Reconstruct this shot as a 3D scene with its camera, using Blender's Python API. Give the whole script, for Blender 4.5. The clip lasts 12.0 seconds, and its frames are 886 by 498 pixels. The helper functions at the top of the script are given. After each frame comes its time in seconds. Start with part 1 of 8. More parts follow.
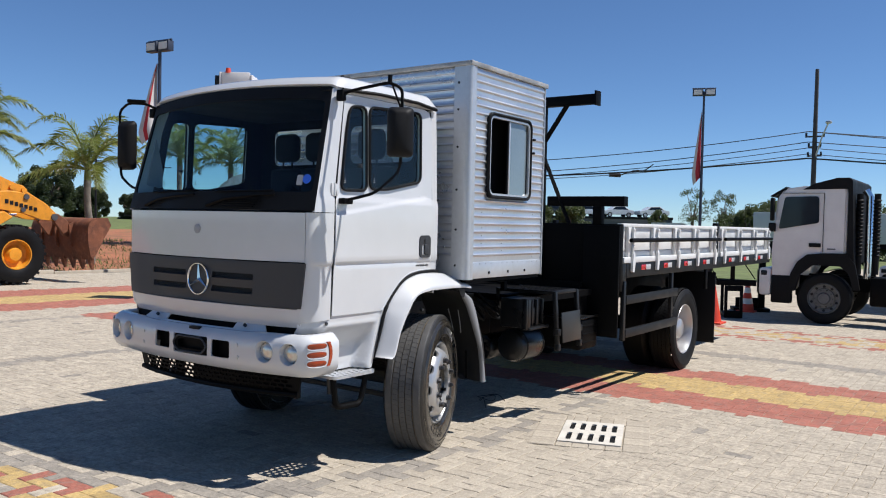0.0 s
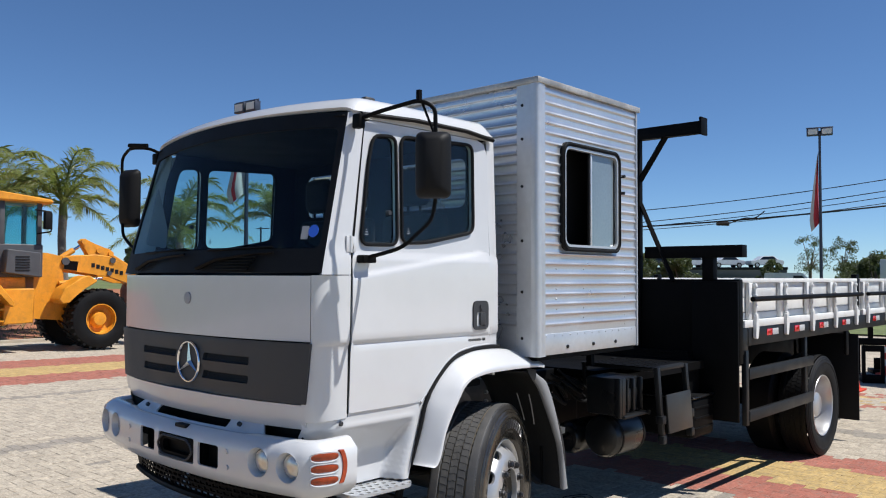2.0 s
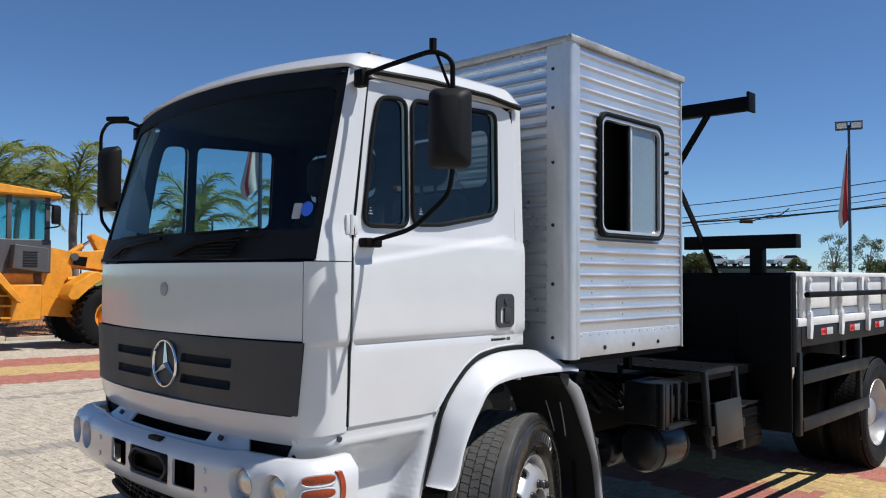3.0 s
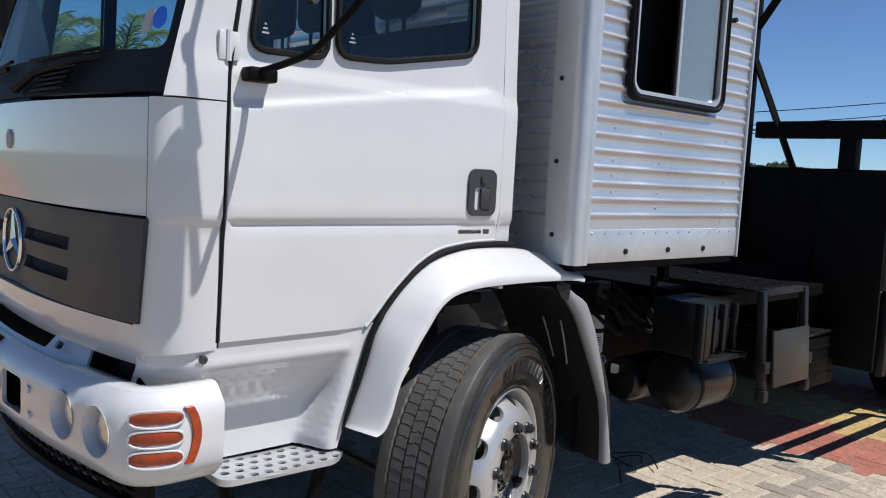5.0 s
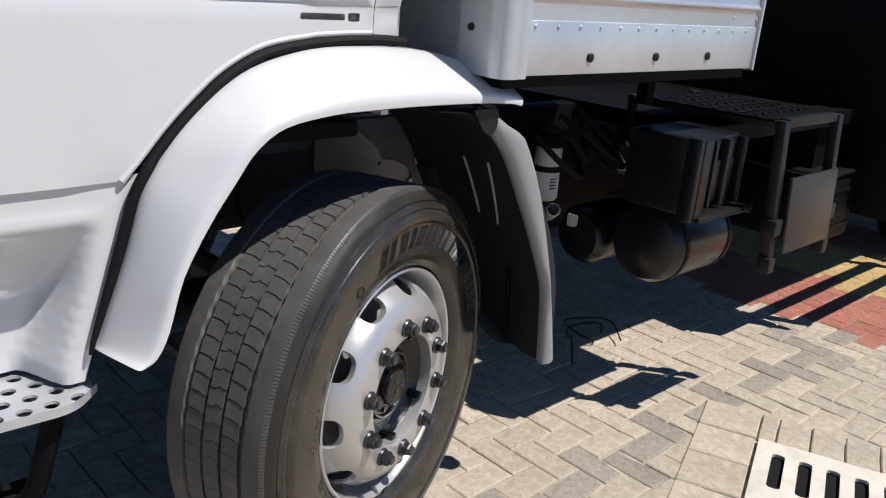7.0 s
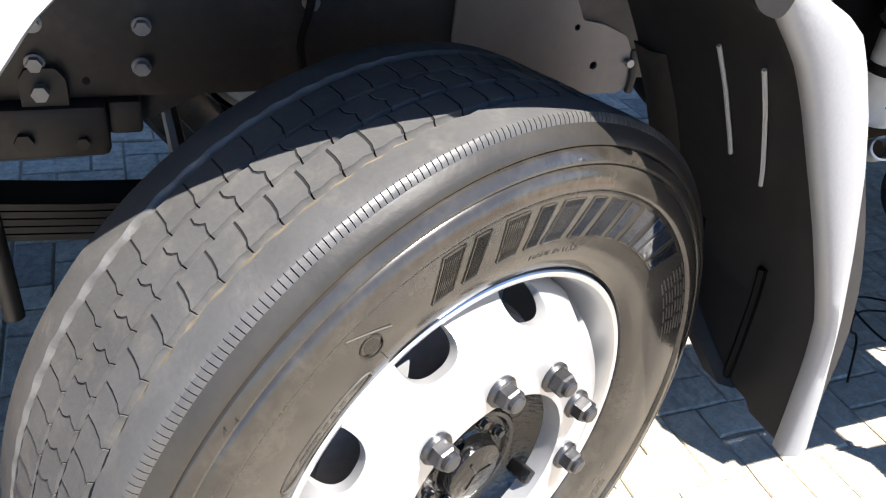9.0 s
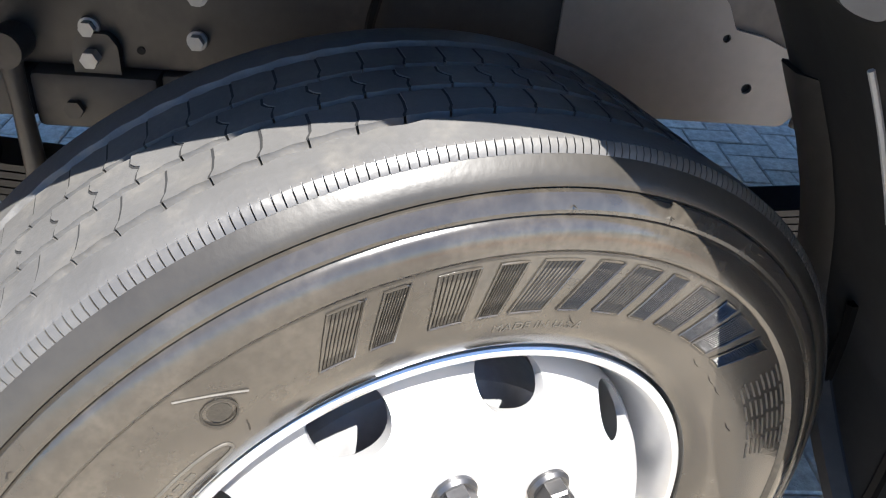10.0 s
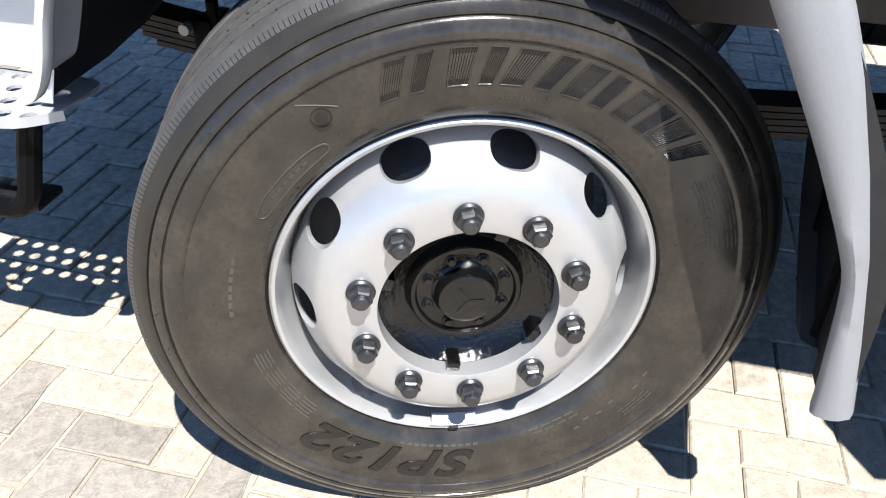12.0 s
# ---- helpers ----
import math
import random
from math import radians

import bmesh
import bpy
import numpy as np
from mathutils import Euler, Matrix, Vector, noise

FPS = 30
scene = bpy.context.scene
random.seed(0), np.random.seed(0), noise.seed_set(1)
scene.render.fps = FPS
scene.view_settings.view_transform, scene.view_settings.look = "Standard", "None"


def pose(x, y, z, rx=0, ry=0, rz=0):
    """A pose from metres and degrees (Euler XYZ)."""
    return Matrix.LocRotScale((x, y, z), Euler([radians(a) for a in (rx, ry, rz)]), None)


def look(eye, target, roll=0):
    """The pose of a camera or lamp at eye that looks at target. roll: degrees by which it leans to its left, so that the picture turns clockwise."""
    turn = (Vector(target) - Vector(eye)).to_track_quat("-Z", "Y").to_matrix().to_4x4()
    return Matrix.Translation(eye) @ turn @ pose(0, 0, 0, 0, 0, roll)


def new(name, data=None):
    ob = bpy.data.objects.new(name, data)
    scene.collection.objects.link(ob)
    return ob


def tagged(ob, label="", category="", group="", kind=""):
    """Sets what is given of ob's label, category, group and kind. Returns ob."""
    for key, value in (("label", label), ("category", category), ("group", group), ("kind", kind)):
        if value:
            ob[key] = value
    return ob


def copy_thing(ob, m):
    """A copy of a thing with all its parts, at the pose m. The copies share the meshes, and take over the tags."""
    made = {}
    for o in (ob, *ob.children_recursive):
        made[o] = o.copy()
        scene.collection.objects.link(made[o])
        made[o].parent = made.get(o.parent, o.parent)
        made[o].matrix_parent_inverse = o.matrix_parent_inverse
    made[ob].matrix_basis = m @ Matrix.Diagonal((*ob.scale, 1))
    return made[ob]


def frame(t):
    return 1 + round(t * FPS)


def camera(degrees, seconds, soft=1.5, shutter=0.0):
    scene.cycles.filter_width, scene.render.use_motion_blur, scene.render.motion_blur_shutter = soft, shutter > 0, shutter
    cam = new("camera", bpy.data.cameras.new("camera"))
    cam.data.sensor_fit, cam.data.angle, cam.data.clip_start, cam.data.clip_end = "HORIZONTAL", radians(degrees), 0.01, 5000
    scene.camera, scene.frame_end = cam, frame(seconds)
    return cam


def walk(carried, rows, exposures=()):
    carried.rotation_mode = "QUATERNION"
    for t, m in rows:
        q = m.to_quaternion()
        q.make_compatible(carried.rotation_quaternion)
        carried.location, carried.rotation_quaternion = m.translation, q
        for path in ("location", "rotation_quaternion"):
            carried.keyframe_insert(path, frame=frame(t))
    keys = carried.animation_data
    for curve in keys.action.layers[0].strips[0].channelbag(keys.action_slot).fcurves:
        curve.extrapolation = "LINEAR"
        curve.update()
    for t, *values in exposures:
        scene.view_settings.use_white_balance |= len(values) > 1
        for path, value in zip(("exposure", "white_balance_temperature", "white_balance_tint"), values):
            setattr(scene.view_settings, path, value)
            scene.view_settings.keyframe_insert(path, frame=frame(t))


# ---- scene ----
cam = camera(57.5, 12.0, 1.1)
PATH = [
    (0, (4.414, -4.868, 1.666), (3.265, -3.232, 1.602), 1.3),
    (0.5, (4.297, -4.581, 1.687), (3.097, -2.982, 1.638), 1.4),
    (1, (4.08, -4.293, 1.686), (2.87, -2.701, 1.692), 1.3),
    (1.5, (3.971, -3.997, 1.688), (2.726, -2.433, 1.734), 0.5),
    (2, (3.839, -3.655, 1.707), (2.494, -2.177, 1.776), 0.2),
    (2.5, (3.61, -3.408, 1.683), (2.243, -1.95, 1.745), 0.3),
    (4.5, (3.063, -2.434, 1.597), (1.579, -1.093, 1.618), 2.6),
    (5, (2.954, -2.127, 1.559), (1.469, -0.8, 1.369), 3.0),
    (5.5, (2.809, -1.913, 1.557), (1.465, -0.457, 1.287), 4.5),
    (6, (2.646, -1.71, 1.552), (1.451, -0.136, 1.246), 5.1),
    (6.5, (2.502, -1.417, 1.502), (1.218, 0.048, 1.048), 4.6),
    (7, (2.348, -1.191, 1.45), (0.987, 0.131, 0.815), 4.4),
    (9, (1.658, -0.406, 1.303), (0.125, 0.306, 0.234), 7.4),
    (9.5, (1.552, -0.25, 1.292), (-0.026, 0.225, 0.159), 7.6),
    (10, (1.518, -0.095, 1.24), (-0.141, 0.058, 0.134), 5.6),
    (10.5, (1.565, -0.054, 1.212), (-0.082, -0.043, 0.078), 4.5),
    (11, (1.721, -0.025, 1.237), (0.082, -0.096, 0.093), 3.4),
    (11.5, (1.817, 0.032, 1.252), (0.187, -0.138, 0.104), 2.9),
    (12, (1.968, 0.144, 1.264), (0.366, -0.198, 0.112), 1.9),
]
EXPOSURE = [(0, 0.35, 6340, 8), (2.5, 0.31, 6330, 7), (4.5, 0.25, 6380, 8), (6.5, 0.25, 6500, 9), (7, 0.32, 6550, 9), (9, 1.96, 6500, 8), (9.5, 2.32, 6450, 7), (10, 2.38, 6450, 7), (10.5, 2.26, 6450, 7), (11, 1.82, 6430, 7), (12, 1.26, 6240, 7)]
walk(cam, [(t, look(eye, target, roll)) for t, eye, target, roll in PATH], EXPOSURE)

# ---- sky and sun ----
TO_SUN = Vector((0.50, 0.31, 1.0)).normalized()
world = bpy.data.worlds.new("sky")
scene.world = world
world.use_nodes = True
sky = world.node_tree.nodes.new("ShaderNodeTexSky")
sky.sky_type, sky.sun_disc = "NISHITA", False
sky.sun_elevation, sky.sun_rotation = math.asin(TO_SUN.z), math.atan2(TO_SUN.x, TO_SUN.y)
sky.altitude, sky.air_density, sky.dust_density, sky.ozone_density = 1500, 0.8, 0.0, 3.0
back = world.node_tree.nodes["Background"]
back.inputs["Strength"].default_value = 0.080
deep = world.node_tree.nodes.new("ShaderNodeHueSaturation")
deep.inputs["Saturation"].default_value = 1.0
clean = world.node_tree.nodes.new("ShaderNodeVectorMath")
clean.operation, clean.inputs[1].default_value = "MULTIPLY", (0.80, 0.96, 1.13)
world.node_tree.links.new(sky.outputs[0], clean.inputs[0])
world.node_tree.links.new(clean.outputs[0], deep.inputs["Color"])
world.node_tree.links.new(deep.outputs[0], back.inputs["Color"])
sun = new("sun", bpy.data.lights.new("sun", "SUN"))
sun.data.energy, sun.data.angle, sun.data.color = 5.0, radians(0.53), (1.0, 0.95, 0.915)
sun.matrix_world = look(TO_SUN * 40, (0, 0, 0))

# ---- materials ----
def mat(name, color, rough=0.5, metal=0.0, var=0.12, scale=4.0, grain=60.0, bump=0.0, coat=0.0, stain=None, amount=0.3, spread=0.5, rvar=0.08, spec=0.5):
    """A surface with large uneven patches, a fine grain, an optional stain colour and fine relief, in real metres."""
    m = bpy.data.materials.new(name)
    m.use_nodes = True
    nt = m.node_tree
    b = nt.nodes["Principled BSDF"]
    b.inputs["Metallic"].default_value = metal
    b.inputs["Coat Weight"].default_value = coat
    b.inputs["Coat Roughness"].default_value = 0.06
    b.inputs["Specular IOR Level"].default_value = spec
    co = nt.nodes.new("ShaderNodeTexCoord").outputs["Object"]

    def noise_at(s, detail=4.0):
        n = nt.nodes.new("ShaderNodeTexNoise")
        n.inputs["Scale"].default_value, n.inputs["Detail"].default_value = s, detail
        nt.links.new(co, n.inputs["Vector"])
        return n.outputs["Fac"]

    def spread_of(v, lo, hi, a, z):
        r = nt.nodes.new("ShaderNodeMapRange")
        for k, x in (("From Min", lo), ("From Max", hi), ("To Min", a), ("To Max", z)):
            r.inputs[k].default_value = x
        nt.links.new(v, r.inputs["Value"])
        return r.outputs["Result"]

    def times(a, b2):
        n = nt.nodes.new("ShaderNodeMath")
        n.operation = "MULTIPLY"
        nt.links.new(a, n.inputs[0])
        nt.links.new(b2, n.inputs[1])
        return n.outputs[0]

    big, fine = noise_at(scale), noise_at(grain, 6.0)
    shade = times(spread_of(big, 0.3, 0.7, 1 - var, 1 + var * 0.6), spread_of(fine, 0.3, 0.7, 1 - var * 0.6, 1 + var * 0.4))
    mul = nt.nodes.new("ShaderNodeVectorMath")
    mul.operation = "SCALE"
    mul.inputs[0].default_value = color[:3]
    nt.links.new(shade, mul.inputs["Scale"])
    out = mul.outputs[0]
    if stain:
        mix = nt.nodes.new("ShaderNodeMix")
        mix.data_type = "RGBA"
        nt.links.new(times(spread_of(noise_at(scale * 2.3, 8.0), spread, spread + 0.22, 0.0, amount), spread_of(fine, 0.35, 0.6, 0.5, 1.0)), mix.inputs["Factor"])
        nt.links.new(out, mix.inputs[6])
        mix.inputs[7].default_value = (*stain, 1)
        out = mix.outputs[2]
    nt.links.new(out, b.inputs["Base Color"])
    nt.links.new(spread_of(big, 0.3, 0.7, max(0.02, rough - rvar), min(1, rough + rvar)), b.inputs["Roughness"])
    if bump:
        bp = nt.nodes.new("ShaderNodeBump")
        bp.inputs["Strength"].default_value, bp.inputs["Distance"].default_value = min(1, bump), 0.004
        nt.links.new(fine, bp.inputs["Height"])
        nt.links.new(bp.outputs[0], b.inputs["Normal"])
    return m


def leafy_mat(m, color, share=0.45):
    """Lets sunlight through a leaf's surface."""
    nt = m.node_tree
    b, out = nt.nodes["Principled BSDF"], nt.nodes["Material Output"]
    thin, mix = nt.nodes.new("ShaderNodeBsdfTranslucent"), nt.nodes.new("ShaderNodeMixShader")
    thin.inputs["Color"].default_value = (*color, 1)
    mix.inputs[0].default_value = share
    nt.links.new(b.outputs[0], mix.inputs[1])
    nt.links.new(thin.outputs[0], mix.inputs[2])
    nt.links.new(mix.outputs[0], out.inputs["Surface"])
    return m


def glass(name, tint, gloss=0.03, least=0.035):
    m = bpy.data.materials.new(name)
    m.use_nodes = True
    nt = m.node_tree
    nt.nodes.remove(nt.nodes["Principled BSDF"])
    clear, shine, mix, edge, power, range_ = (nt.nodes.new("ShaderNode" + k) for k in ("BsdfTransparent", "BsdfGlossy", "MixShader", "LayerWeight", "Math", "MapRange"))
    clear.inputs["Color"].default_value = (*tint, 1)
    shine.inputs["Roughness"].default_value = gloss
    power.operation, power.inputs[1].default_value = "POWER", 5.0
    nt.links.new(edge.outputs["Facing"], power.inputs[0])
    range_.inputs["To Min"].default_value, range_.inputs["To Max"].default_value = least, 0.4
    nt.links.new(power.outputs[0], range_.inputs["Value"])
    nt.links.new(range_.outputs[0], mix.inputs[0])
    nt.links.new(clear.outputs[0], mix.inputs[1])
    nt.links.new(shine.outputs[0], mix.inputs[2])
    nt.links.new(mix.outputs[0], nt.nodes["Material Output"].inputs["Surface"])
    return m


def paver_mat(name, color, by_object, dirt=(0.2, 0.18, 0.15)):
    """Concrete block: each block takes a tone of its own, with fine grit and worn dirt."""
    m = mat(name, color, 0.86, var=0.14, scale=9, grain=190, bump=0.55, stain=dirt, amount=0.55, spread=0.48, spec=0.3)
    nt = m.node_tree
    b = nt.nodes["Principled BSDF"]
    src = b.inputs["Base Color"].links[0].from_socket
    rnd = nt.nodes.new("ShaderNodeObjectInfo").outputs["Random"] if by_object else nt.nodes.new("ShaderNodeNewGeometry").outputs["Random Per Island"]
    r = nt.nodes.new("ShaderNodeMapRange")
    r.inputs["To Min"].default_value, r.inputs["To Max"].default_value = 0.91, 1.08
    nt.links.new(rnd, r.inputs["Value"])
    s = nt.nodes.new("ShaderNodeVectorMath")
    s.operation = "SCALE"
    nt.links.new(src, s.inputs[0])
    nt.links.new(r.outputs[0], s.inputs["Scale"])
    spot = nt.nodes.new("ShaderNodeTexNoise")
    spot.inputs["Scale"].default_value, spot.inputs["Detail"].default_value, spot.inputs["Roughness"].default_value = 42.0, 8.0, 0.75
    nt.links.new(nt.nodes.new("ShaderNodeTexCoord").outputs["Object"], spot.inputs["Vector"])
    r2 = nt.nodes.new("ShaderNodeMapRange")
    for k, v in (("From Min", 0.34), ("From Max", 0.6), ("To Min", 0.62), ("To Max", 1.06)):
        r2.inputs[k].default_value = v
    nt.links.new(spot.outputs["Fac"], r2.inputs["Value"])
    s2 = nt.nodes.new("ShaderNodeVectorMath")
    s2.operation = "SCALE"
    nt.links.new(s.outputs[0], s2.inputs[0])
    nt.links.new(r2.outputs[0], s2.inputs["Scale"])
    nt.links.new(s2.outputs[0], b.inputs["Base Color"])
    return m


WHITE = mat("white_paint", (0.56, 0.563, 0.567), 0.34, var=0.03, scale=1.5, grain=9, coat=1.0, rvar=0.05, stain=(0.6, 0.59, 0.56), amount=0.16, spread=0.58)
WHITE_OLD = mat("white_wood_paint", (0.68, 0.68, 0.66), 0.5, var=0.06, stain=(0.5, 0.48, 0.45), amount=0.4)
SILVER = mat("silver_rim_paint", (0.49, 0.486, 0.48), 0.33, metal=0.6, var=0.05, coat=0.25, stain=(0.4, 0.38, 0.36), amount=0.2, spread=0.55)
ALU = mat("corrugated_aluminium", (0.60, 0.622, 0.655), 0.33, metal=0.74, var=0.06, scale=2.2, grain=40, bump=0.06, stain=(0.5, 0.505, 0.51), amount=0.4, rvar=0.1)
ALU_TRIM = mat("aluminium_trim", (0.55, 0.568, 0.59), 0.38, metal=0.55, var=0.08, grain=30, stain=(0.5, 0.48, 0.45), amount=0.3)
ALU_CAP = mat("weathered_aluminium_cap", (0.45, 0.43, 0.4), 0.5, metal=0.6, var=0.25, stain=(0.2, 0.17, 0.13), amount=0.6)
CHROME = mat("chrome", (0.8, 0.8, 0.8), 0.12, metal=1.0, var=0.04)
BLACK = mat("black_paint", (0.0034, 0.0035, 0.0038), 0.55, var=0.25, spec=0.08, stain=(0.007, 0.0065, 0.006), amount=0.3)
TANK_BLACK = mat("glossy_black_tank_paint", (0.008, 0.008, 0.0086), 0.3, var=0.2, spec=0.45, stain=(0.016, 0.015, 0.014), amount=0.3)
PLATE = mat("dusty_dark_sheet_steel", (0.024, 0.0235, 0.023), 0.4, var=0.2, spec=0.45, stain=(0.034, 0.032, 0.029), amount=0.4)
STEEL_DARK = mat("dark_grey_steel_paint", (0.010, 0.0104, 0.0112), 0.45, spec=0.3, var=0.25, stain=(0.02, 0.019, 0.018), amount=0.3)
PLASTIC = mat("grey_plastic", (0.032, 0.033, 0.036), 0.55, var=0.12, grain=240, bump=0.25)
PLASTIC_PALE = mat("pale_grey_white_plastic", (0.22, 0.222, 0.226), 0.5, var=0.05, scale=2, grain=200, bump=0.08)
PLASTIC_LIGHT = mat("pale_grey_plastic", (0.34, 0.345, 0.35), 0.55, var=0.1, grain=200, bump=0.2)
RUBBER = mat("black_rubber", (0.0052, 0.0052, 0.0056), 0.6, spec=0.2, var=0.2)
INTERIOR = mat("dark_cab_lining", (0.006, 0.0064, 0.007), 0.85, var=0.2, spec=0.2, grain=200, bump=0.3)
SEAT = mat("black_seat_cloth", (0.009, 0.0095, 0.011), 0.9, var=0.2, grain=300, bump=0.4)
TYRE = mat("dressed_tyre_rubber", (0.0235, 0.0205, 0.0167), 0.19, var=0.2, scale=7, grain=120, bump=0.05, stain=(0.055, 0.0475, 0.037), amount=0.55, spread=0.42, rvar=0.05, spec=0.56)
SHOULDER = mat("dusty_shoulder_rubber", (0.023, 0.0205, 0.017), 0.4, spec=0.35, var=0.15, scale=10, grain=140, bump=0.06, stain=(0.03, 0.026, 0.021), amount=0.4, spread=0.5)
# paler than the shoulder rubber, to give the notched edge its sun glint
EDGE = mat("tread_edge_glint", (0.05, 0.047, 0.043), 0.42, var=0.2, scale=14, grain=160, bump=0.1, spec=0.6)
TREAD = mat("dusty_tread_rubber", (0.066, 0.0642, 0.0622), 0.6, spec=0.55, var=0.1, scale=12, grain=160, bump=0.12, stain=(0.16, 0.145, 0.12), amount=0.3)
GROOVE = mat("dusty_groove", (0.12, 0.096, 0.062), 0.95, var=0.3, scale=20)
TYRE_MARK = mat("glossy_tyre_relief", (0.010, 0.009, 0.0075), 0.3, var=0.2, grain=300, bump=0.2)
# raised lines paler than the sidewall rubber
TYRE_LINE = mat("pale_relief", (0.056, 0.05, 0.04), 0.6, var=0.3, grain=200)
HUB = mat("oily_black_hub", (0.0035, 0.0035, 0.0035), 0.13, var=0.3, grain=110, bump=0.5, spec=0.5)
NUT = mat("dark_zinc_nut", (0.075, 0.075, 0.078), 0.32, metal=0.75, var=0.3, grain=150, stain=(0.04, 0.035, 0.03), amount=0.6)
ORANGE = mat("orange_lens", (0.34, 0.04, 0.005), 0.18, var=0.25, scale=30, coat=0.35)
RED = mat("red_reflector", (0.6, 0.015, 0.02), 0.22, var=0.1, coat=0.5)
WHITE_REFL = mat("white_reflector", (0.5, 0.5, 0.5), 0.3, var=0.1)
LAMP_GLASS = mat("ribbed_lamp_glass", (0.62, 0.6, 0.55), 0.12, metal=0.6, var=0.15, scale=25, coat=0.8, stain=(0.55, 0.4, 0.2), amount=0.5)
BLUE_STICKER = mat("blue_sticker", (0.03, 0.12, 0.62), 0.5, var=0.06)
# dusty liner black, lifted further to brighten the shade inside the arch
LINER = mat("dusty_lifted_liner", (0.020, 0.0197, 0.0195), 0.6, spec=0.3, var=0.2, scale=6, stain=(0.034, 0.031, 0.028), amount=0.35)
ZINC = mat("dull_zinc", (0.36, 0.36, 0.35), 0.5, metal=0.4, var=0.15)
DRUM = mat("grey_brake_drum", (0.27, 0.27, 0.275), 0.55, metal=0.2, var=0.2, stain=(0.06, 0.05, 0.04), amount=0.5)
RIM_GREY = mat("dusty_grey_rim_paint", (0.13, 0.128, 0.125), 0.5, var=0.2, stain=(0.06, 0.055, 0.05), amount=0.5)
# flat near-black put into cuts, grooves, holes and slots for their shade
RECESS_DARK = mat("recess_dark", (0.008, 0.008, 0.008), 0.9, var=0.1)
UNDER = mat("dusty_underbody_and_lit_edge", (0.034, 0.031, 0.0275), 0.6, var=0.25, stain=(0.12, 0.1, 0.085), amount=0.4)
CHASSIS = mat("dusty_chassis_paint", (0.030, 0.027, 0.0245), 0.5, var=0.25, stain=(0.1, 0.085, 0.07), amount=0.5)
BRACKET = mat("brown_grey_bracket_paint", (0.18, 0.158, 0.136), 0.45, var=0.1, stain=(0.12, 0.1, 0.085), amount=0.4)
PAPER = mat("white_paper", (0.7, 0.7, 0.68), 0.7, var=0.08)
SLOT_DARK = mat("slot_dark", (0.006, 0.006, 0.006), 0.7, var=0.3)
WIRE_MESH = mat("dark_wire_mesh", (0.05, 0.05, 0.05), 0.45, var=0.2)
CAT = mat("yellow_machine_paint", (0.72, 0.29, 0.02), 0.42, var=0.14, stain=(0.3, 0.14, 0.04), amount=0.4)
RUST = mat("rusty_steel", (0.16, 0.055, 0.025), 0.75, var=0.4, scale=3, bump=0.4, stain=(0.32, 0.12, 0.06), amount=0.6)
MACHINE_GREY = mat("machine_grey", (0.07, 0.07, 0.075), 0.5, var=0.15)
BEIGE_CAB = mat("off_white_truck_paint", (0.74, 0.7, 0.67), 0.35, var=0.05, coat=0.4)
BARK = mat("tree_bark", (0.16, 0.13, 0.1), 0.95, var=0.35, scale=5, grain=40, bump=0.8)
PALM_BARK = mat("palm_trunk", (0.2, 0.17, 0.14), 0.9, var=0.35, scale=4, grain=30, bump=0.7)
PALM_LEAF = mat("palm_frond", (0.155, 0.185, 0.062), 0.4, var=0.5, scale=1.5, grain=8, stain=(0.27, 0.23, 0.08), amount=0.5)
LEAF = mat("tree_leaves", (0.06, 0.082, 0.03), 0.65, var=0.5, scale=0.8, grain=6, stain=(0.09, 0.11, 0.03), amount=0.5)
LEAF_DARK = mat("dark_tree_leaves", (0.05, 0.066, 0.034), 0.7, var=0.5, scale=0.8, grain=6)
leafy_mat(PALM_LEAF, (0.34, 0.40, 0.085))
leafy_mat(LEAF, (0.13, 0.17, 0.035), 0.35)
leafy_mat(LEAF_DARK, (0.08, 0.11, 0.03), 0.3)
CLAY = mat("bare_red_clay", (0.3, 0.115, 0.055), 0.95, var=0.35, scale=0.9, grain=6, bump=0.5, stain=(0.12, 0.13, 0.045), amount=0.7, spread=0.5)
GRASS = mat("dry_grass", (0.12, 0.15, 0.045), 0.95, var=0.35, scale=1.2, grain=12, bump=0.4, stain=(0.22, 0.2, 0.08), amount=0.4)
SAND = mat("joint_sand", (0.4, 0.345, 0.265), 0.95, var=0.3, scale=4, grain=120, bump=0.5)
CONCRETE = mat("smoothed_concrete", (0.41, 0.355, 0.28), 0.85, var=0.14, scale=3, grain=90, bump=0.3, stain=(0.25, 0.22, 0.18), amount=0.5)
GRATE_C = mat("pale_cast_concrete", (0.56, 0.52, 0.45), 0.8, var=0.1, scale=6, grain=120, bump=0.3, stain=(0.3, 0.27, 0.22), amount=0.35)
WIRE = mat("black_cable", (0.015, 0.015, 0.016), 0.6, var=0.2)
POLE = mat("dark_pole_paint", (0.03, 0.04, 0.07), 0.5, var=0.2)
CONCRETE_POLE = mat("dark_timber_pole", (0.075, 0.068, 0.07), 0.9, var=0.25)
FLAG_RED = mat("red_flag_cloth", (0.45, 0.03, 0.04), 0.85, var=0.15, scale=3)
FLAG_WHITE = mat("white_flag_cloth", (0.55, 0.52, 0.5), 0.85, var=0.15, scale=3)
CONE_RED = mat("red_cone_plastic", (0.6, 0.05, 0.02), 0.5, var=0.15)
CAR_WHITE = mat("white_car_paint", (0.6, 0.62, 0.64), 0.25, var=0.04, coat=0.6)
CAR_BLACK = mat("dark_car_paint", (0.03, 0.032, 0.036), 0.25, var=0.05, coat=0.6)
DECK_GREY = mat("grey_deck_side", (0.09, 0.095, 0.1), 0.8, var=0.2, scale=0.6)
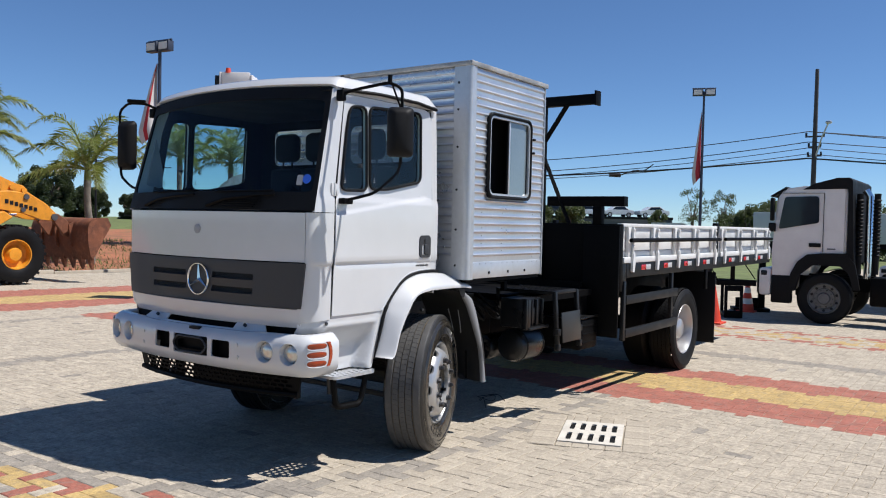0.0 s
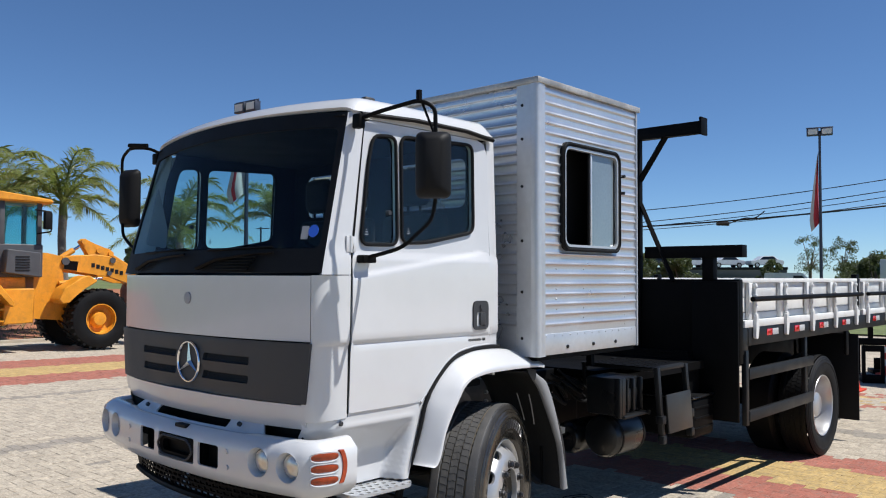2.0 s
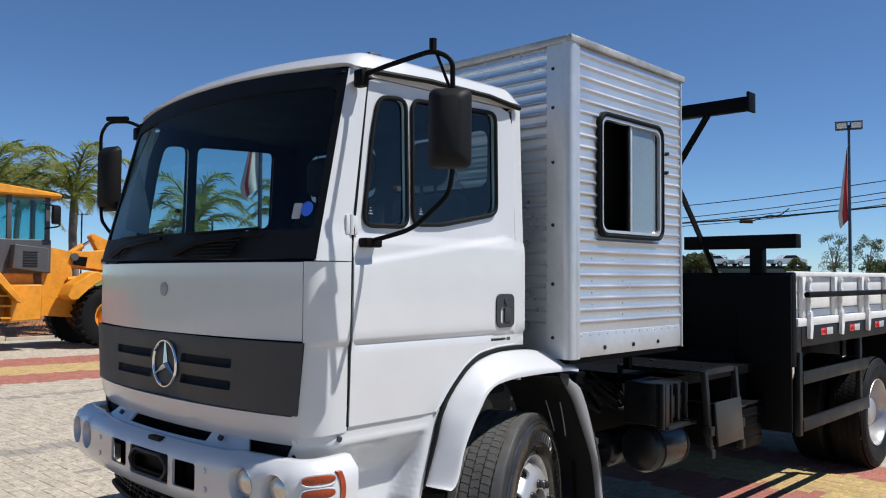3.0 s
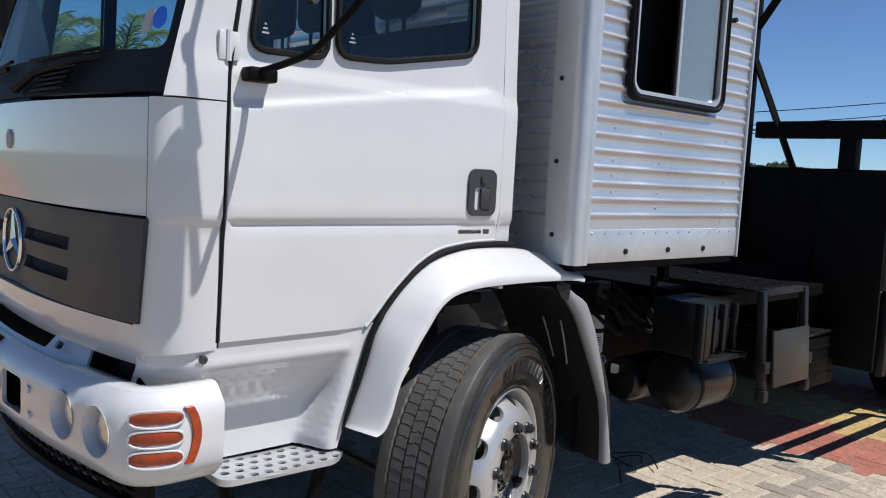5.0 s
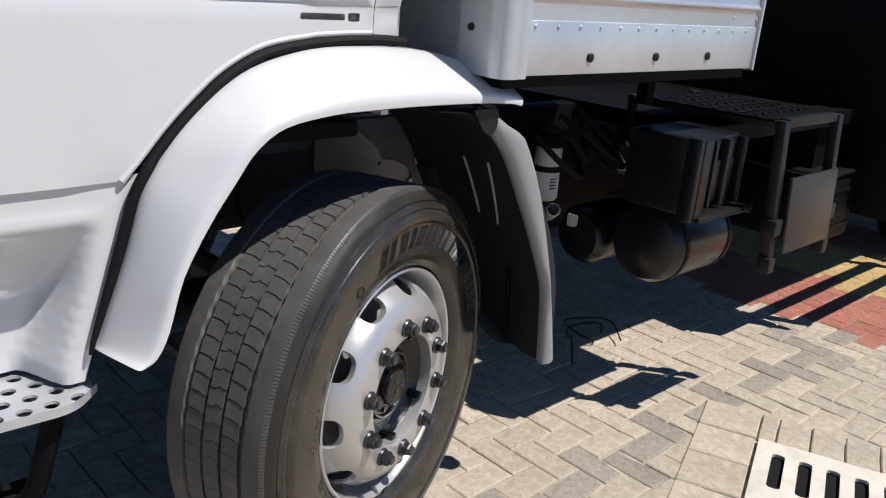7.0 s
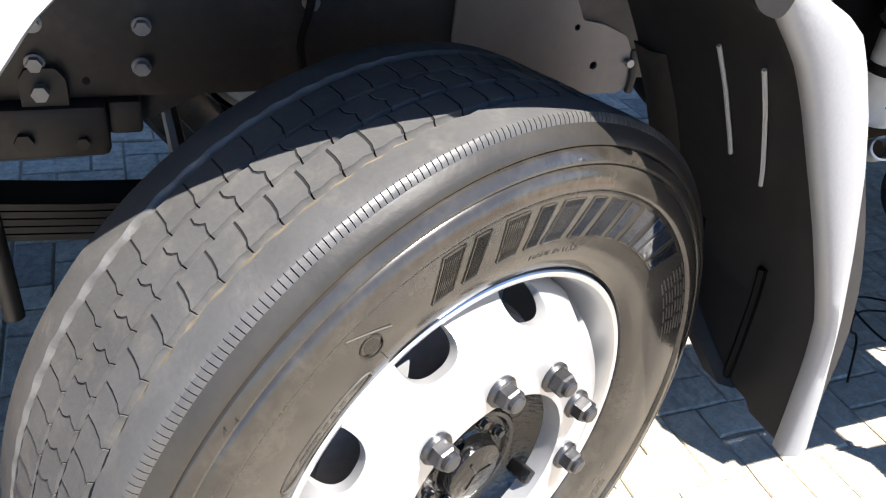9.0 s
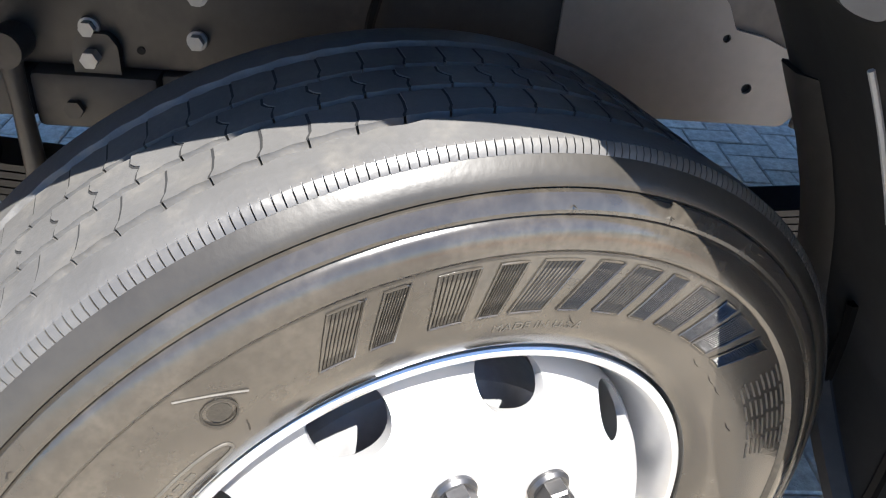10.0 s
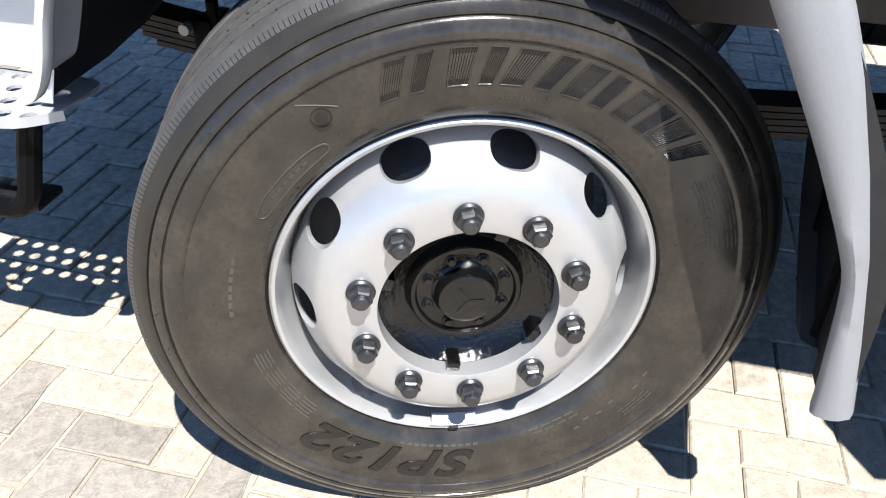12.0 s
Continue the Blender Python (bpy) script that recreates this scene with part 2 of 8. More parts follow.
TRAILER = mat("white_trailer_panel", (0.6, 0.61, 0.62), 0.5, var=0.06, scale=0.5, stain=(0.4, 0.4, 0.4), amount=0.3)
GLASS = glass("tinted_cab_glass", (0.66, 0.84, 0.86), 0.02, 0.03)
GLASS_SIDE = glass("dark_tinted_glass", (0.66, 0.80, 0.81), 0.02, 0.055)
GLASS_DARK = mat("dark_glass", (0.008, 0.012, 0.017), 0.06, var=0.05, spec=0.35)
GLASS_GREY = mat("frosted_grey_glass", (0.16, 0.2, 0.22), 0.12, var=0.12, scale=2, coat=0.8)
TEAL_GLASS = glass("teal_loader_glass", (0.6, 0.82, 0.84))
MIRROR = mat("mirror_glass", (0.9, 0.9, 0.9), 0.03, metal=1.0, var=0.01)
PAVER_TONES = {"grey": (0.465, 0.402, 0.315), "dark": (0.31, 0.275, 0.23), "red": (0.38, 0.14, 0.1), "yellow": (0.5, 0.35, 0.145)}
PAVE_ONE = {k: paver_mat("paver_%s" % k, c, True) for k, c in PAVER_TONES.items()}
PAVE_ALL = {k: paver_mat("pavers_%s" % k, c, False) for k, c in PAVER_TONES.items()}


# ---- mesh tools ----
from mathutils.geometry import delaunay_2d_cdt


def gz(y):
    """Height of the gently sloping yard."""
    return 0.012 * (1 - min(max(y, -8), 14))


def link(name, bm, material, parent=None, label="", smooth=35, normals=True):
    if normals:
        bmesh.ops.recalc_face_normals(bm, faces=bm.faces[:])
    me = bpy.data.meshes.new(name)
    bm.to_mesh(me)
    bm.free()
    for m in material if isinstance(material, (list, tuple)) else (material,):
        me.materials.append(m)
    if smooth:
        me.shade_smooth()
        me.set_sharp_from_angle(angle=radians(smooth))
    ob = new(name, me)
    if parent is not None:
        ob.parent = parent
    if label:
        tagged(ob, label)
    return ob


def part(name, bm, material, parent, label="", smooth=35):
    return link(name, bm, material, parent, label, smooth)


def thing(name, label, category, m=None, group="", kind=""):
    ob = tagged(new(name), label, category, group, kind)
    ob.empty_display_size = 0.2
    if m is not None:
        ob.matrix_basis = m
    return ob


def add_box(bm, x0, x1, y0, y1, z0, z1, bev=0.0, m=None, seg=2):
    vs = [bm.verts.new((x, y, z)) for z in (z0, z1) for y in (y0, y1) for x in (x0, x1)]
    fs = [bm.faces.new([vs[i] for i in f]) for f in ((0, 2, 3, 1), (4, 5, 7, 6), (0, 1, 5, 4), (2, 6, 7, 3), (0, 4, 6, 2), (1, 3, 7, 5))]
    if m is not None:
        bmesh.ops.transform(bm, matrix=m, verts=vs)
    if bev:
        es = list({e for f in fs for e in f.edges})
        bmesh.ops.bevel(bm, geom=es, offset=bev, segments=seg, affect="EDGES", profile=0.5)


def boxes(*rows, bev=0.0):
    bm = bmesh.new()
    for r in rows:
        add_box(bm, *r[:6], bev=r[6] if len(r) > 6 else bev)
    return bm


def add_rings(bm, rings, close=True, caps=True):
    """Skins a row of rings of points."""
    vs = [[bm.verts.new(p) for p in ring] for ring in rings]
    n = len(vs[0])
    for a, b in zip(vs, vs[1:]):
        for i in range(n if close else n - 1):
            j = (i + 1) % n
            bm.faces.new((a[i], a[j], b[j], b[i]))
    if caps and close:
        bm.faces.new(vs[0][::-1])
        bm.faces.new(vs[-1])
    return vs


def add_tube(bm, pts, r, n=8, caps=True):
    pts = [Vector(p) for p in pts]
    rs = r if isinstance(r, (list, tuple)) else [r] * len(pts)
    rings, up = [], None
    for i, p in enumerate(pts):
        d = (pts[min(i + 1, len(pts) - 1)] - pts[max(i - 1, 0)]).normalized()
        if up is None or abs(up.dot(d)) > 0.98:
            up = Vector((0, 0, 1)) if abs(d.z) < 0.9 else Vector((1, 0, 0))
        side = d.cross(up).normalized()
        up = side.cross(d).normalized()
        rings.append([p + rs[i] * (math.cos(2 * math.pi * k / n) * side + math.sin(2 * math.pi * k / n) * up) for k in range(n)])
    add_rings(bm, rings, True, caps)


def tube(pts, r, n=8):
    bm = bmesh.new()
    add_tube(bm, pts, r, n)
    return bm


def rounded(pts, r, n=4):
    """A path with its corners rounded."""
    pts = [Vector(p) for p in pts]
    out = [pts[0]]
    for a, b, c in zip(pts, pts[1:], pts[2:]):
        k = min(r, (a - b).length * 0.45, (c - b).length * 0.45)
        p, q = b + (a - b).normalized() * k, b + (c - b).normalized() * k
        for i in range(n + 1):
            t = i / n
            out.append(p * (1 - t) ** 2 + b * 2 * t * (1 - t) + q * t * t)
    return out + [pts[-1]]


def curve(pts, n=4):
    """A smooth line through the points, n steps between two of them."""
    p = [np.array(q, float) for q in pts]
    p = [2 * p[0] - p[1], *p, 2 * p[-1] - p[-2]]
    out = []
    for a, b, c, d in zip(p, p[1:], p[2:], p[3:]):
        out += [tuple(0.5 * (2 * b + (c - a) * t + (2 * a - 5 * b + 4 * c - d) * t * t + (3 * b - a - 3 * c + d) * t ** 3)) for t in np.arange(n) / n]
    return [(*(float(v) for v in q),) for q in out] + [tuple(float(v) for v in p[-2])]


def add_lathe(bm, prof, m, n=48, closed=False, a0=0.0, a1=2 * math.pi):
    """Turns a profile of (radius, along) round the local x axis of m."""
    full = abs(a1 - a0 - 2 * math.pi) < 1e-6
    steps = n if full else n + 1
    rows = []
    for k in range(steps):
        a = a0 + (a1 - a0) * k / n
        rows.append([bm.verts.new(m @ Vector((x, r * math.cos(a), r * math.sin(a)))) for r, x in prof])
    for k in range(n):
        p, q = rows[k], rows[(k + 1) % steps]
        for i in range(len(prof) - (0 if closed else 1)):
            j = (i + 1) % len(prof)
            bm.faces.new((p[i], p[j], q[j], q[i]))


def rrect(u0, u1, v0, v1, r, n=4):
    out = []
    for cu, cv, a in ((u1 - r, v1 - r, 0), (u0 + r, v1 - r, 90), (u0 + r, v0 + r, 180), (u1 - r, v0 + r, 270)):
        for k in range(n + 1):
            t = radians(a + 90 * k / n)
            out.append((cu + r * math.cos(t), cv + r * math.sin(t)))
    return out


def ellipse(cu, cv, ru, rv, n=20, p=1.0):
    out = []
    for k in range(n):
        c, s = math.cos(2 * math.pi * k / n), math.sin(2 * math.pi * k / n)
        out.append((cu + ru * math.copysign(abs(c) ** p, c), cv + rv * math.copysign(abs(s) ** p, s)))
    return out


def soft_poly(pts, r, n=4):
    """A closed outline with rounded corners."""
    k, out = len(pts), []
    for i in range(k):
        a, b, c = (Vector(pts[(i + d) % k]) for d in (-1, 0, 1))
        q = min(r, (a - b).length * 0.45, (c - b).length * 0.45)
        p0, p1 = b + (a - b).normalized() * q, b + (c - b).normalized() * q
        for j in range(n + 1):
            t = j / n
            out.append(tuple(p0 * (1 - t) ** 2 + b * 2 * t * (1 - t) + p1 * t * t))
    return out


def inside(poly, pts):
    x, y = pts[:, 0], pts[:, 1]
    hit = np.zeros(len(pts), bool)
    p = np.array(poly)
    for (x0, y0), (x1, y1) in zip(p, np.roll(p, -1, 0)):
        if y0 != y1:
            hit ^= ((y0 > y) != (y1 > y)) & (x < (x1 - x0) * (y - y0) / (y1 - y0) + x0)
    return hit


def add_sheet(bm, outline, holes, place, thick, step, out, levels=()):
    """A sheet with holes, cut in a flat plan, laid by place(u, v) and given thickness away from the way out."""
    pts, edges = [], []
    for loop in [outline, *holes]:
        dense = []
        for a, b in zip(loop, loop[1:] + loop[:1]):
            k = max(1, int(math.dist(a, b) / step + 0.5))
            dense += [(a[0] + (b[0] - a[0]) * i / k, a[1] + (b[1] - a[1]) * i / k) for i in range(k)]
        base = len(pts)
        pts += dense
        edges += [(base + i, base + (i + 1) % len(dense)) for i in range(len(dense))]
    us, vs = [p[0] for p in outline], [p[1] for p in outline]
    nu, nv = int((max(us) - min(us)) / step), int((max(vs) - min(vs)) / step)
    rows = sorted({round(min(vs) + (max(vs) - min(vs)) * (j + 0.5) / max(nv, 1), 5) for j in range(nv)} | set(levels))
    grid = [(min(us) + (max(us) - min(us)) * (i + 0.5 + 0.01 * (j % 2)) / nu, v) for j, v in enumerate(rows) for i in range(nu)] if nu else []
    if grid:
        g = np.array(grid)
        ok = inside(outline, g)
        for h in holes:
            ok &= ~inside(h, g)
        pts += [p for p, k in zip(grid, ok) if k]
    v2, _, tris, _, _, _ = delaunay_2d_cdt([Vector(p) for p in pts], edges, [], 0, 1e-6)
    mid = np.array([[sum(v2[i][d] for i in t) / len(t) for d in (0, 1)] for t in tris])
    ok = inside(outline, mid)
    for h in holes:
        ok &= ~inside(h, mid)
    bm2 = bmesh.new()
    vs3 = [bm2.verts.new(place(p[0], p[1])) for p in v2]
    for t, k in zip(tris, ok):
        if k:
            bm2.faces.new([vs3[i] for i in t])
    bmesh.ops.delete(bm2, geom=[v for v in bm2.verts if not v.link_faces], context="VERTS")
    bm2.normal_update()
    if sum((f.normal.dot(Vector(out)) * f.calc_area() for f in bm2.faces)) < 0:
        bmesh.ops.reverse_faces(bm2, faces=bm2.faces[:])
        bm2.normal_update()
    bm2.verts.index_update()
    front = [v.co.copy() for v in bm2.verts]
    rear = [v.co - v.normal * thick for v in bm2.verts]
    faces = [[v.index for v in f.verts] for f in bm2.faces]
    rim = [(l.vert.index, l.link_loop_next.vert.index) for e in bm2.edges if len(e.link_loops) == 1 for l in e.link_loops]
    bm2.free()
    a = [bm.verts.new(p) for p in front]
    if not thick:
        for f in faces:
            bm.faces.new([a[i] for i in f])
        return
    b = [bm.verts.new(p) for p in rear]
    for f in faces:
        bm.faces.new([a[i] for i in f])
        bm.faces.new([b[i] for i in reversed(f)])
    for i, j in rim:
        bm.faces.new((a[j], a[i], b[i], b[j]))


def sheet(outline, holes, place, thick, step, out, levels=()):
    bm = bmesh.new()
    add_sheet(bm, list(outline), [list(h) for h in holes], place, thick, step, out, levels)
    return bm


def prism(poly, place0, place1):
    """A solid between two layings of one outline."""
    bm = bmesh.new()
    add_rings(bm, [[place0(u, v) for u, v in poly], [place1(u, v) for u, v in poly]])
    return bm


# ---- wheels ----
def polar(m, r, a, x):
    return m @ Vector((x, r * math.cos(a), r * math.sin(a)))


def tyre_mesh(m, n=96, r=0.499):
    """Sidewalls; local x points out of the wheel, 0 at the tips of the wheel nuts."""
    mid = -0.1935
    side = [(0.2965, -0.092), (0.299, -0.080), (0.304, -0.068), (0.315, -0.058), (0.330, -0.0515), (0.350, -0.0465), (0.375, -0.0435), (0.400, -0.0425), (0.4155, -0.0428), (0.4175, -0.0402), (0.4205, -0.0385), (0.4260, -0.0382), (0.4330, -0.0398),
            (0.4420, -0.0428), (0.4450, -0.0455), (0.4468, -0.0478), (0.4486, -0.0452), (0.4520, -0.0448), (0.4590, -0.0478), (0.4638, -0.0510), (0.4656, -0.0555)]
    bm = bmesh.new()
    add_lathe(bm, side, m, n)
    add_lathe(bm, [*[(a, 2 * mid - x) for a, x in side], (0.476, 2 * mid + 0.060), (0.486, 2 * mid + 0.0665)][::-1], m, n)
    return bm


def shoulder_mesh(m, n):
    """Dusty outer band of the sidewall below the tread edge."""
    bm = bmesh.new()
    add_lathe(bm, [(0.4656, -0.0555), (0.4674, -0.0528), (0.4706, -0.0530), (0.4762, -0.0562), (0.4818, -0.0606), (0.4882, -0.0665)], m, n)
    return bm


TREAD_MID, TREAD_HALF, TREAD_BLOCKS = -0.1935, 0.1245, 84
# each lane of blocks: its two edges, the angle of its first cut, and the cut's line across the lane (share of the width, degrees)
LANES = [(0.0665, 0.0275, 112.0, ((0, 0.0), (0.08, -0.1), (0.22, -0.5), (0.6, -0.85), (1, -1.0))),
         (0.0175, -0.0195, 118.1, ((0, 0.0), (0.2, -0.15), (0.42, -0.55), (0.56, 0.0), (0.72, 0.3), (1, 0.1))),
         (-0.0285, -0.0665, 129.6, ((0, 0.0), (0.1, -0.1), (0.3, -0.5), (1, -0.75)))]


def tread_mesh(m, n=420, r=0.499, fine=True, edge=False):
    """Shoulder ribs with cut edges, and three rows of blocks between dusty grooves; or the cut edges alone."""
    bm = bmesh.new()
    mid, half = TREAD_MID, TREAD_HALF
    for s in (1, -1):
        cuts = [(i + q) / n for i in range(n) for q in (0.0, 0.11, 0.13, 0.98)] if fine else [i / 64 for i in range(64)]
        k = len(cuts)
        rows = []
        for i, f in enumerate(cuts):
            a = 2 * math.pi * f
            cut = 0.005 if fine and i % 4 < 2 else 0.0
            wave = 0.0014 * math.sin(a * TREAD_BLOCKS)
            prof = [(r - 0.011 - cut * 0.3, mid + s * (half + 0.003 - cut * 0.7)), (r - 0.006 - cut, mid + s * (half + 0.0005 - cut)), (r - 0.002 - cut * 0.5, mid + s * (half - 0.004)), (r - 0.0012, mid + s * (half - 0.0065)), (r, mid + s * (half - 0.03)), (r, mid + s * 0.0805 + wave), (r - 0.0022, mid + s * 0.0782 + wave), (r - 0.009, mid + s * 0.0752 + wave)]
            rows.append([bm.verts.new(polar(m, q, a, x)) for q, x in prof])
        for i in range(k):
            p, q = rows[i], rows[(i + 1) % k]
            for j in (range(2) if edge else range(2, len(p) - 1)):
                bm.faces.new((p[j], p[j + 1], q[j + 1], q[j]))
    bmesh.ops.delete(bm, geom=[v for v in bm.verts if not v.link_faces], context="VERTS")
    if edge:
        return bm
    step = 2 * math.pi / TREAD_BLOCKS
    for x0, x1, first, line in LANES:
        for b in range(TREAD_BLOCKS):
            a0 = radians(first) + step * b + 0.0021
            a1 = a0 + step - 0.0042
            across = [(a0 + radians(d), x0 + (x1 - x0) * f) for f, d in line]
            back = [(a1 + radians(d), x0 + (x1 - x0) * f) for f, d in reversed(line)]
            ends = [*across, (across[-1][0] * 0.7 + back[0][0] * 0.3, x1 - 0.0016), (across[-1][0] * 0.3 + back[0][0] * 0.7, x1 + 0.001), *back, (a1 * 0.7 + a0 * 0.3, x0 + 0.001), (a1 * 0.3 + a0 * 0.7, x0 - 0.0016)]
            mid_x = (x0 + x1) / 2
            def at(a, x, q, grow):
                k = grow if abs(x - mid_x) > abs(x0 - x1) * 0.4 else 0.0
                return polar(m, q, a, mid + x + math.copysign(k, x - mid_x))
            add_rings(bm, [[at(a, x, r - 0.009, 0.0028) for a, x in ends], [at(a, x, r - 0.0026 - 0.0016 * (a1 - a) / step, 0.0008) for a, x in ends], [at(a, x, r - 0.0016 * (a1 - a) / step, -0.0012) for a, x in ends]])
    return bm


def disc_profile(v):
    """Radius and depth across the sloping band of the wheel disc, v from the rim to the nut face."""
    v = min(max(v, 0.0), 1.0)
    return 0.268 - 0.080 * v ** 1.35, -0.128 + 0.0925 * math.sin(v * math.pi / 2) ** 0.9


def front_wheel(parent, m, fine=True):
    """Ten-nut steel wheel with ten hand holes, its tyre and hub."""
    bm = bmesh.new()
    n = 120
    add_lathe(bm, [(0.284, -0.30), (0.262, -0.22), (0.262, -0.16), (0.270, -0.135), (0.278, -0.108), (0.282, -0.088), (0.2855, -0.076), (0.2895, -0.0695), (0.2945, -0.0675), (0.2985, -0.0705), (0.2995, -0.078), (0.296, -0.088)], m, n)
    # band with the hand holes
    vc, count = 0.32, 32
    for k in range(10):
        c = radians(90 + 22 + 36 * k)
        ring = ellipse(0, vc, 0.146, 0.24, count, 0.86)
        square = []
        for u, v in ring:
            du, dv = u, v - vc
            s = min((radians(18) / abs(du)) if abs(du) > 1e-6 else 1e9, ((1 - vc if dv > 0 else vc) / abs(dv)) if abs(dv) > 1e-6 else 1e9)
            square.append((du * s, vc + dv * s))

        def at(u, v, deep=0.0):
            r, x = disc_profile(v)
            return polar(m, r - deep * 0.3, c + u, x - deep)
        corners = [(su * radians(18), sv) for su in (1, -1) for sv in (0, 1)]
        for cn in corners:
            i = min(range(count), key=lambda q: (square[q][0] - cn[0]) ** 2 + ((square[q][1] - cn[1]) * 0.4) ** 2)
            square[i] = cn

        def between(f):
            return [(p[0] + (q[0] - p[0]) * f, p[1] + (q[1] - p[1]) * f) for p, q in zip(ring, square)]
        rings = [[at(u, v, 0.014) for u, v in ring], [at(u, v, 0.003) for u, v in ring], [at(u * 1.02, vc + (v - vc) * 1.02) for u, v in ring], *[[at(u, v) for u, v in between(f)] for f in (0.25, 0.5, 0.75)], [at(u, v) for u, v in square]]
        add_rings(bm, rings, True, False)
    r0, x0 = disc_profile(1.0)
    add_lathe(bm, [(r0, x0), (0.182, -0.0348), (0.142, -0.0345), (0.1385, -0.0358), (0.1372, -0.050), (0.1372, -0.078)], m, n)
    bmesh.ops.remove_doubles(bm, verts=bm.verts[:], dist=0.0004)
    wheel = part("wheel", bm, SILVER, parent, "silver-painted steel disc wheel with ten round hand holes")
    part("tyre", tyre_mesh(m, 160 if fine else 64), TYRE, wheel, "dressed shiny brown-black tyre sidewall", 24)
    part("shoulder", shoulder_mesh(m, 160 if fine else 64), SHOULDER, wheel, "dusty brown-grey tyre shoulder band")
    part("tread_edge", tread_mesh(m, fine=fine, edge=True), EDGE, wheel, "notched tread edge, coloured paler for its sun glint", 30)
    # the far wheel's tread is near-black for the shade it stands in
    part("tread", tread_mesh(m, fine=fine), TREAD if fine else RUBBER, wheel, "tread with cut blocks, dusty grey, near-black on the shaded far wheel", 30)
    bm = bmesh.new()
    add_lathe(bm, [(0.4905, TREAD_MID + 0.09), (0.4905, TREAD_MID - 0.09)], m, 96)
    part("tread_groove", bm, GROOVE, wheel, "yellow-brown dusty tread grooves")
    # dark ribbons between the blocks paint the shade inside the cuts
    bm = bmesh.new()
    for x0, x1, first, line in LANES:
        for b in range(TREAD_BLOCKS):
            a0 = radians(first) + 2 * math.pi * b / TREAD_BLOCKS
            add_rings(bm, [[polar(m, 0.4978, a0 + radians(q) + d, TREAD_MID + x0 + (x1 - x0) * f) for d in (-0.0028, 0.0028)] for f, q in line], False, False)
    sipes = part("tread_sipe", bm, RECESS_DARK, wheel, "thin dark ribbons for the shade in the tread cuts", 0)
    tagged(sipes, "thin dark ribbons for the shade in the tread cuts", kind="stuff")
    bm = bmesh.new()
    add_lathe(bm, [(0.10, -0.13), (0.185, -0.132), (0.20, -0.14), (0.205, -0.16), (0.205, -0.30), (0.225, -0.305), (0.265, -0.31)], m, 64)
    part("brake_drum", bm, DRUM, wheel, "grey brake drum behind the hand holes")
    bm = bmesh.new()
    add_lathe(bm, [(0.1395, -0.062), (0.132, -0.074), (0.116, -0.086), (0.101, -0.094), (0.094, -0.095), (0.090, -0.090), (0.0885, -0.077), (0.085, -0.0725), (0.079, -0.0735), (0.0755, -0.080), (0.053, -0.0815), (0.0485, -0.078), (0.0465, -0.064), (0.0435, -0.0575), (0.0375, -0.0552), (0.0, -0.0546)], m, 72)
    hub = part("hub", bm, HUB, wheel, "oily black hub with a round centre cap")
    for k in range(8):
        a = radians(22 + 45 * k)
        b2 = bmesh.new()
        mm = m @ Matrix.Translation((0, 0.0635 * math.cos(a), 0.0635 * math.sin(a)))
        add_lathe(b2, [(0.0095, -0.083), (0.0095, -0.0785), (0.008, -0.0772), (0.0, -0.0772)], mm, 16)
        add_rings(b2, [[polar(mm, 0.0062, q * math.pi / 3 + k, x) for q in range(6)] for x in (-0.078, -0.0715)])
        part("hub_bolt", b2, HUB, hub, smooth=30)
    for a in (-98, -33, 70, 160):
        bm = bmesh.new()
        add_box(bm, -0.084, -0.044, -0.011, 0.011, 0.121, 0.1372, 0.003, m @ Matrix.Rotation(radians(a - 90), 4, "X"))
        part("hub_lug", bm, HUB, hub)
    for k in range(3):
        bm = bmesh.new()
        add_box(bm, -0.0552, -0.0535, -0.0022, 0.0022, 0.003, 0.027, 0.0008, m @ Matrix.Rotation(radians(28 + 120 * k), 4, "X"))
        part("cap_bar", bm, HUB, hub)
    rnd = random.Random(4)
    for k in range(10):
        a, turn = radians(93 - 36 * k), rnd.random()
        bm = bmesh.new()
        mm = m @ Matrix.Translation((0, 0.1675 * math.cos(a), 0.1675 * math.sin(a))) @ Matrix.Rotation(turn, 4, "X")
        add_lathe(bm, [(0.0, -0.0348), (0.0215, -0.0348), (0.0222, -0.0305), (0.0195, -0.0268), (0.0, -0.0262)], mm, 24)
        hexa = [(0.0178, i * math.pi / 3) for i in range(6)]
        add_rings(bm, [[polar(mm, r * s, q, x) for r, q in hexa] for s, x in ((1, -0.029), (1, -0.0125), (0.86, -0.0095))])
        add_lathe(bm, [(0.0125, -0.011), (0.0120, -0.004), (0.0095, -0.002), (0.0, -0.002)], mm, 16)
        part("wheel_nut", bm, NUT, wheel, smooth=30)
    if fine:
        def out_at(r):
            return float(np.interp(r, [0.299, 0.304, 0.315, 0.33, 0.35, 0.375, 0.40, 0.4155], [-0.080, -0.068, -0.058, -0.0515, -0.0465, -0.0435, -0.0425, -0.0428]))

        def quad(points, lift, mtl, steps=5, label=""):
            """A raised pad whose corners are angle and radius, its long sides following the tyre."""
            b2 = bmesh.new()
            (a0, r0), (a1, r1), (a2, r2), (a3, r3) = points
            outline = [(a0 + (a1 - a0) * i / steps, r0 + (r1 - r0) * i / steps) for i in range(steps + 1)] + [(a2 + (a3 - a2) * i / steps, r2 + (r3 - r2) * i / steps) for i in range(steps + 1)]
            add_rings(b2, [[polar(m, r, radians(a), out_at(r) + d) for a, r in outline] for d in (-0.003, lift)])
            return part("sidewall_mark", b2, mtl, wheel, label)

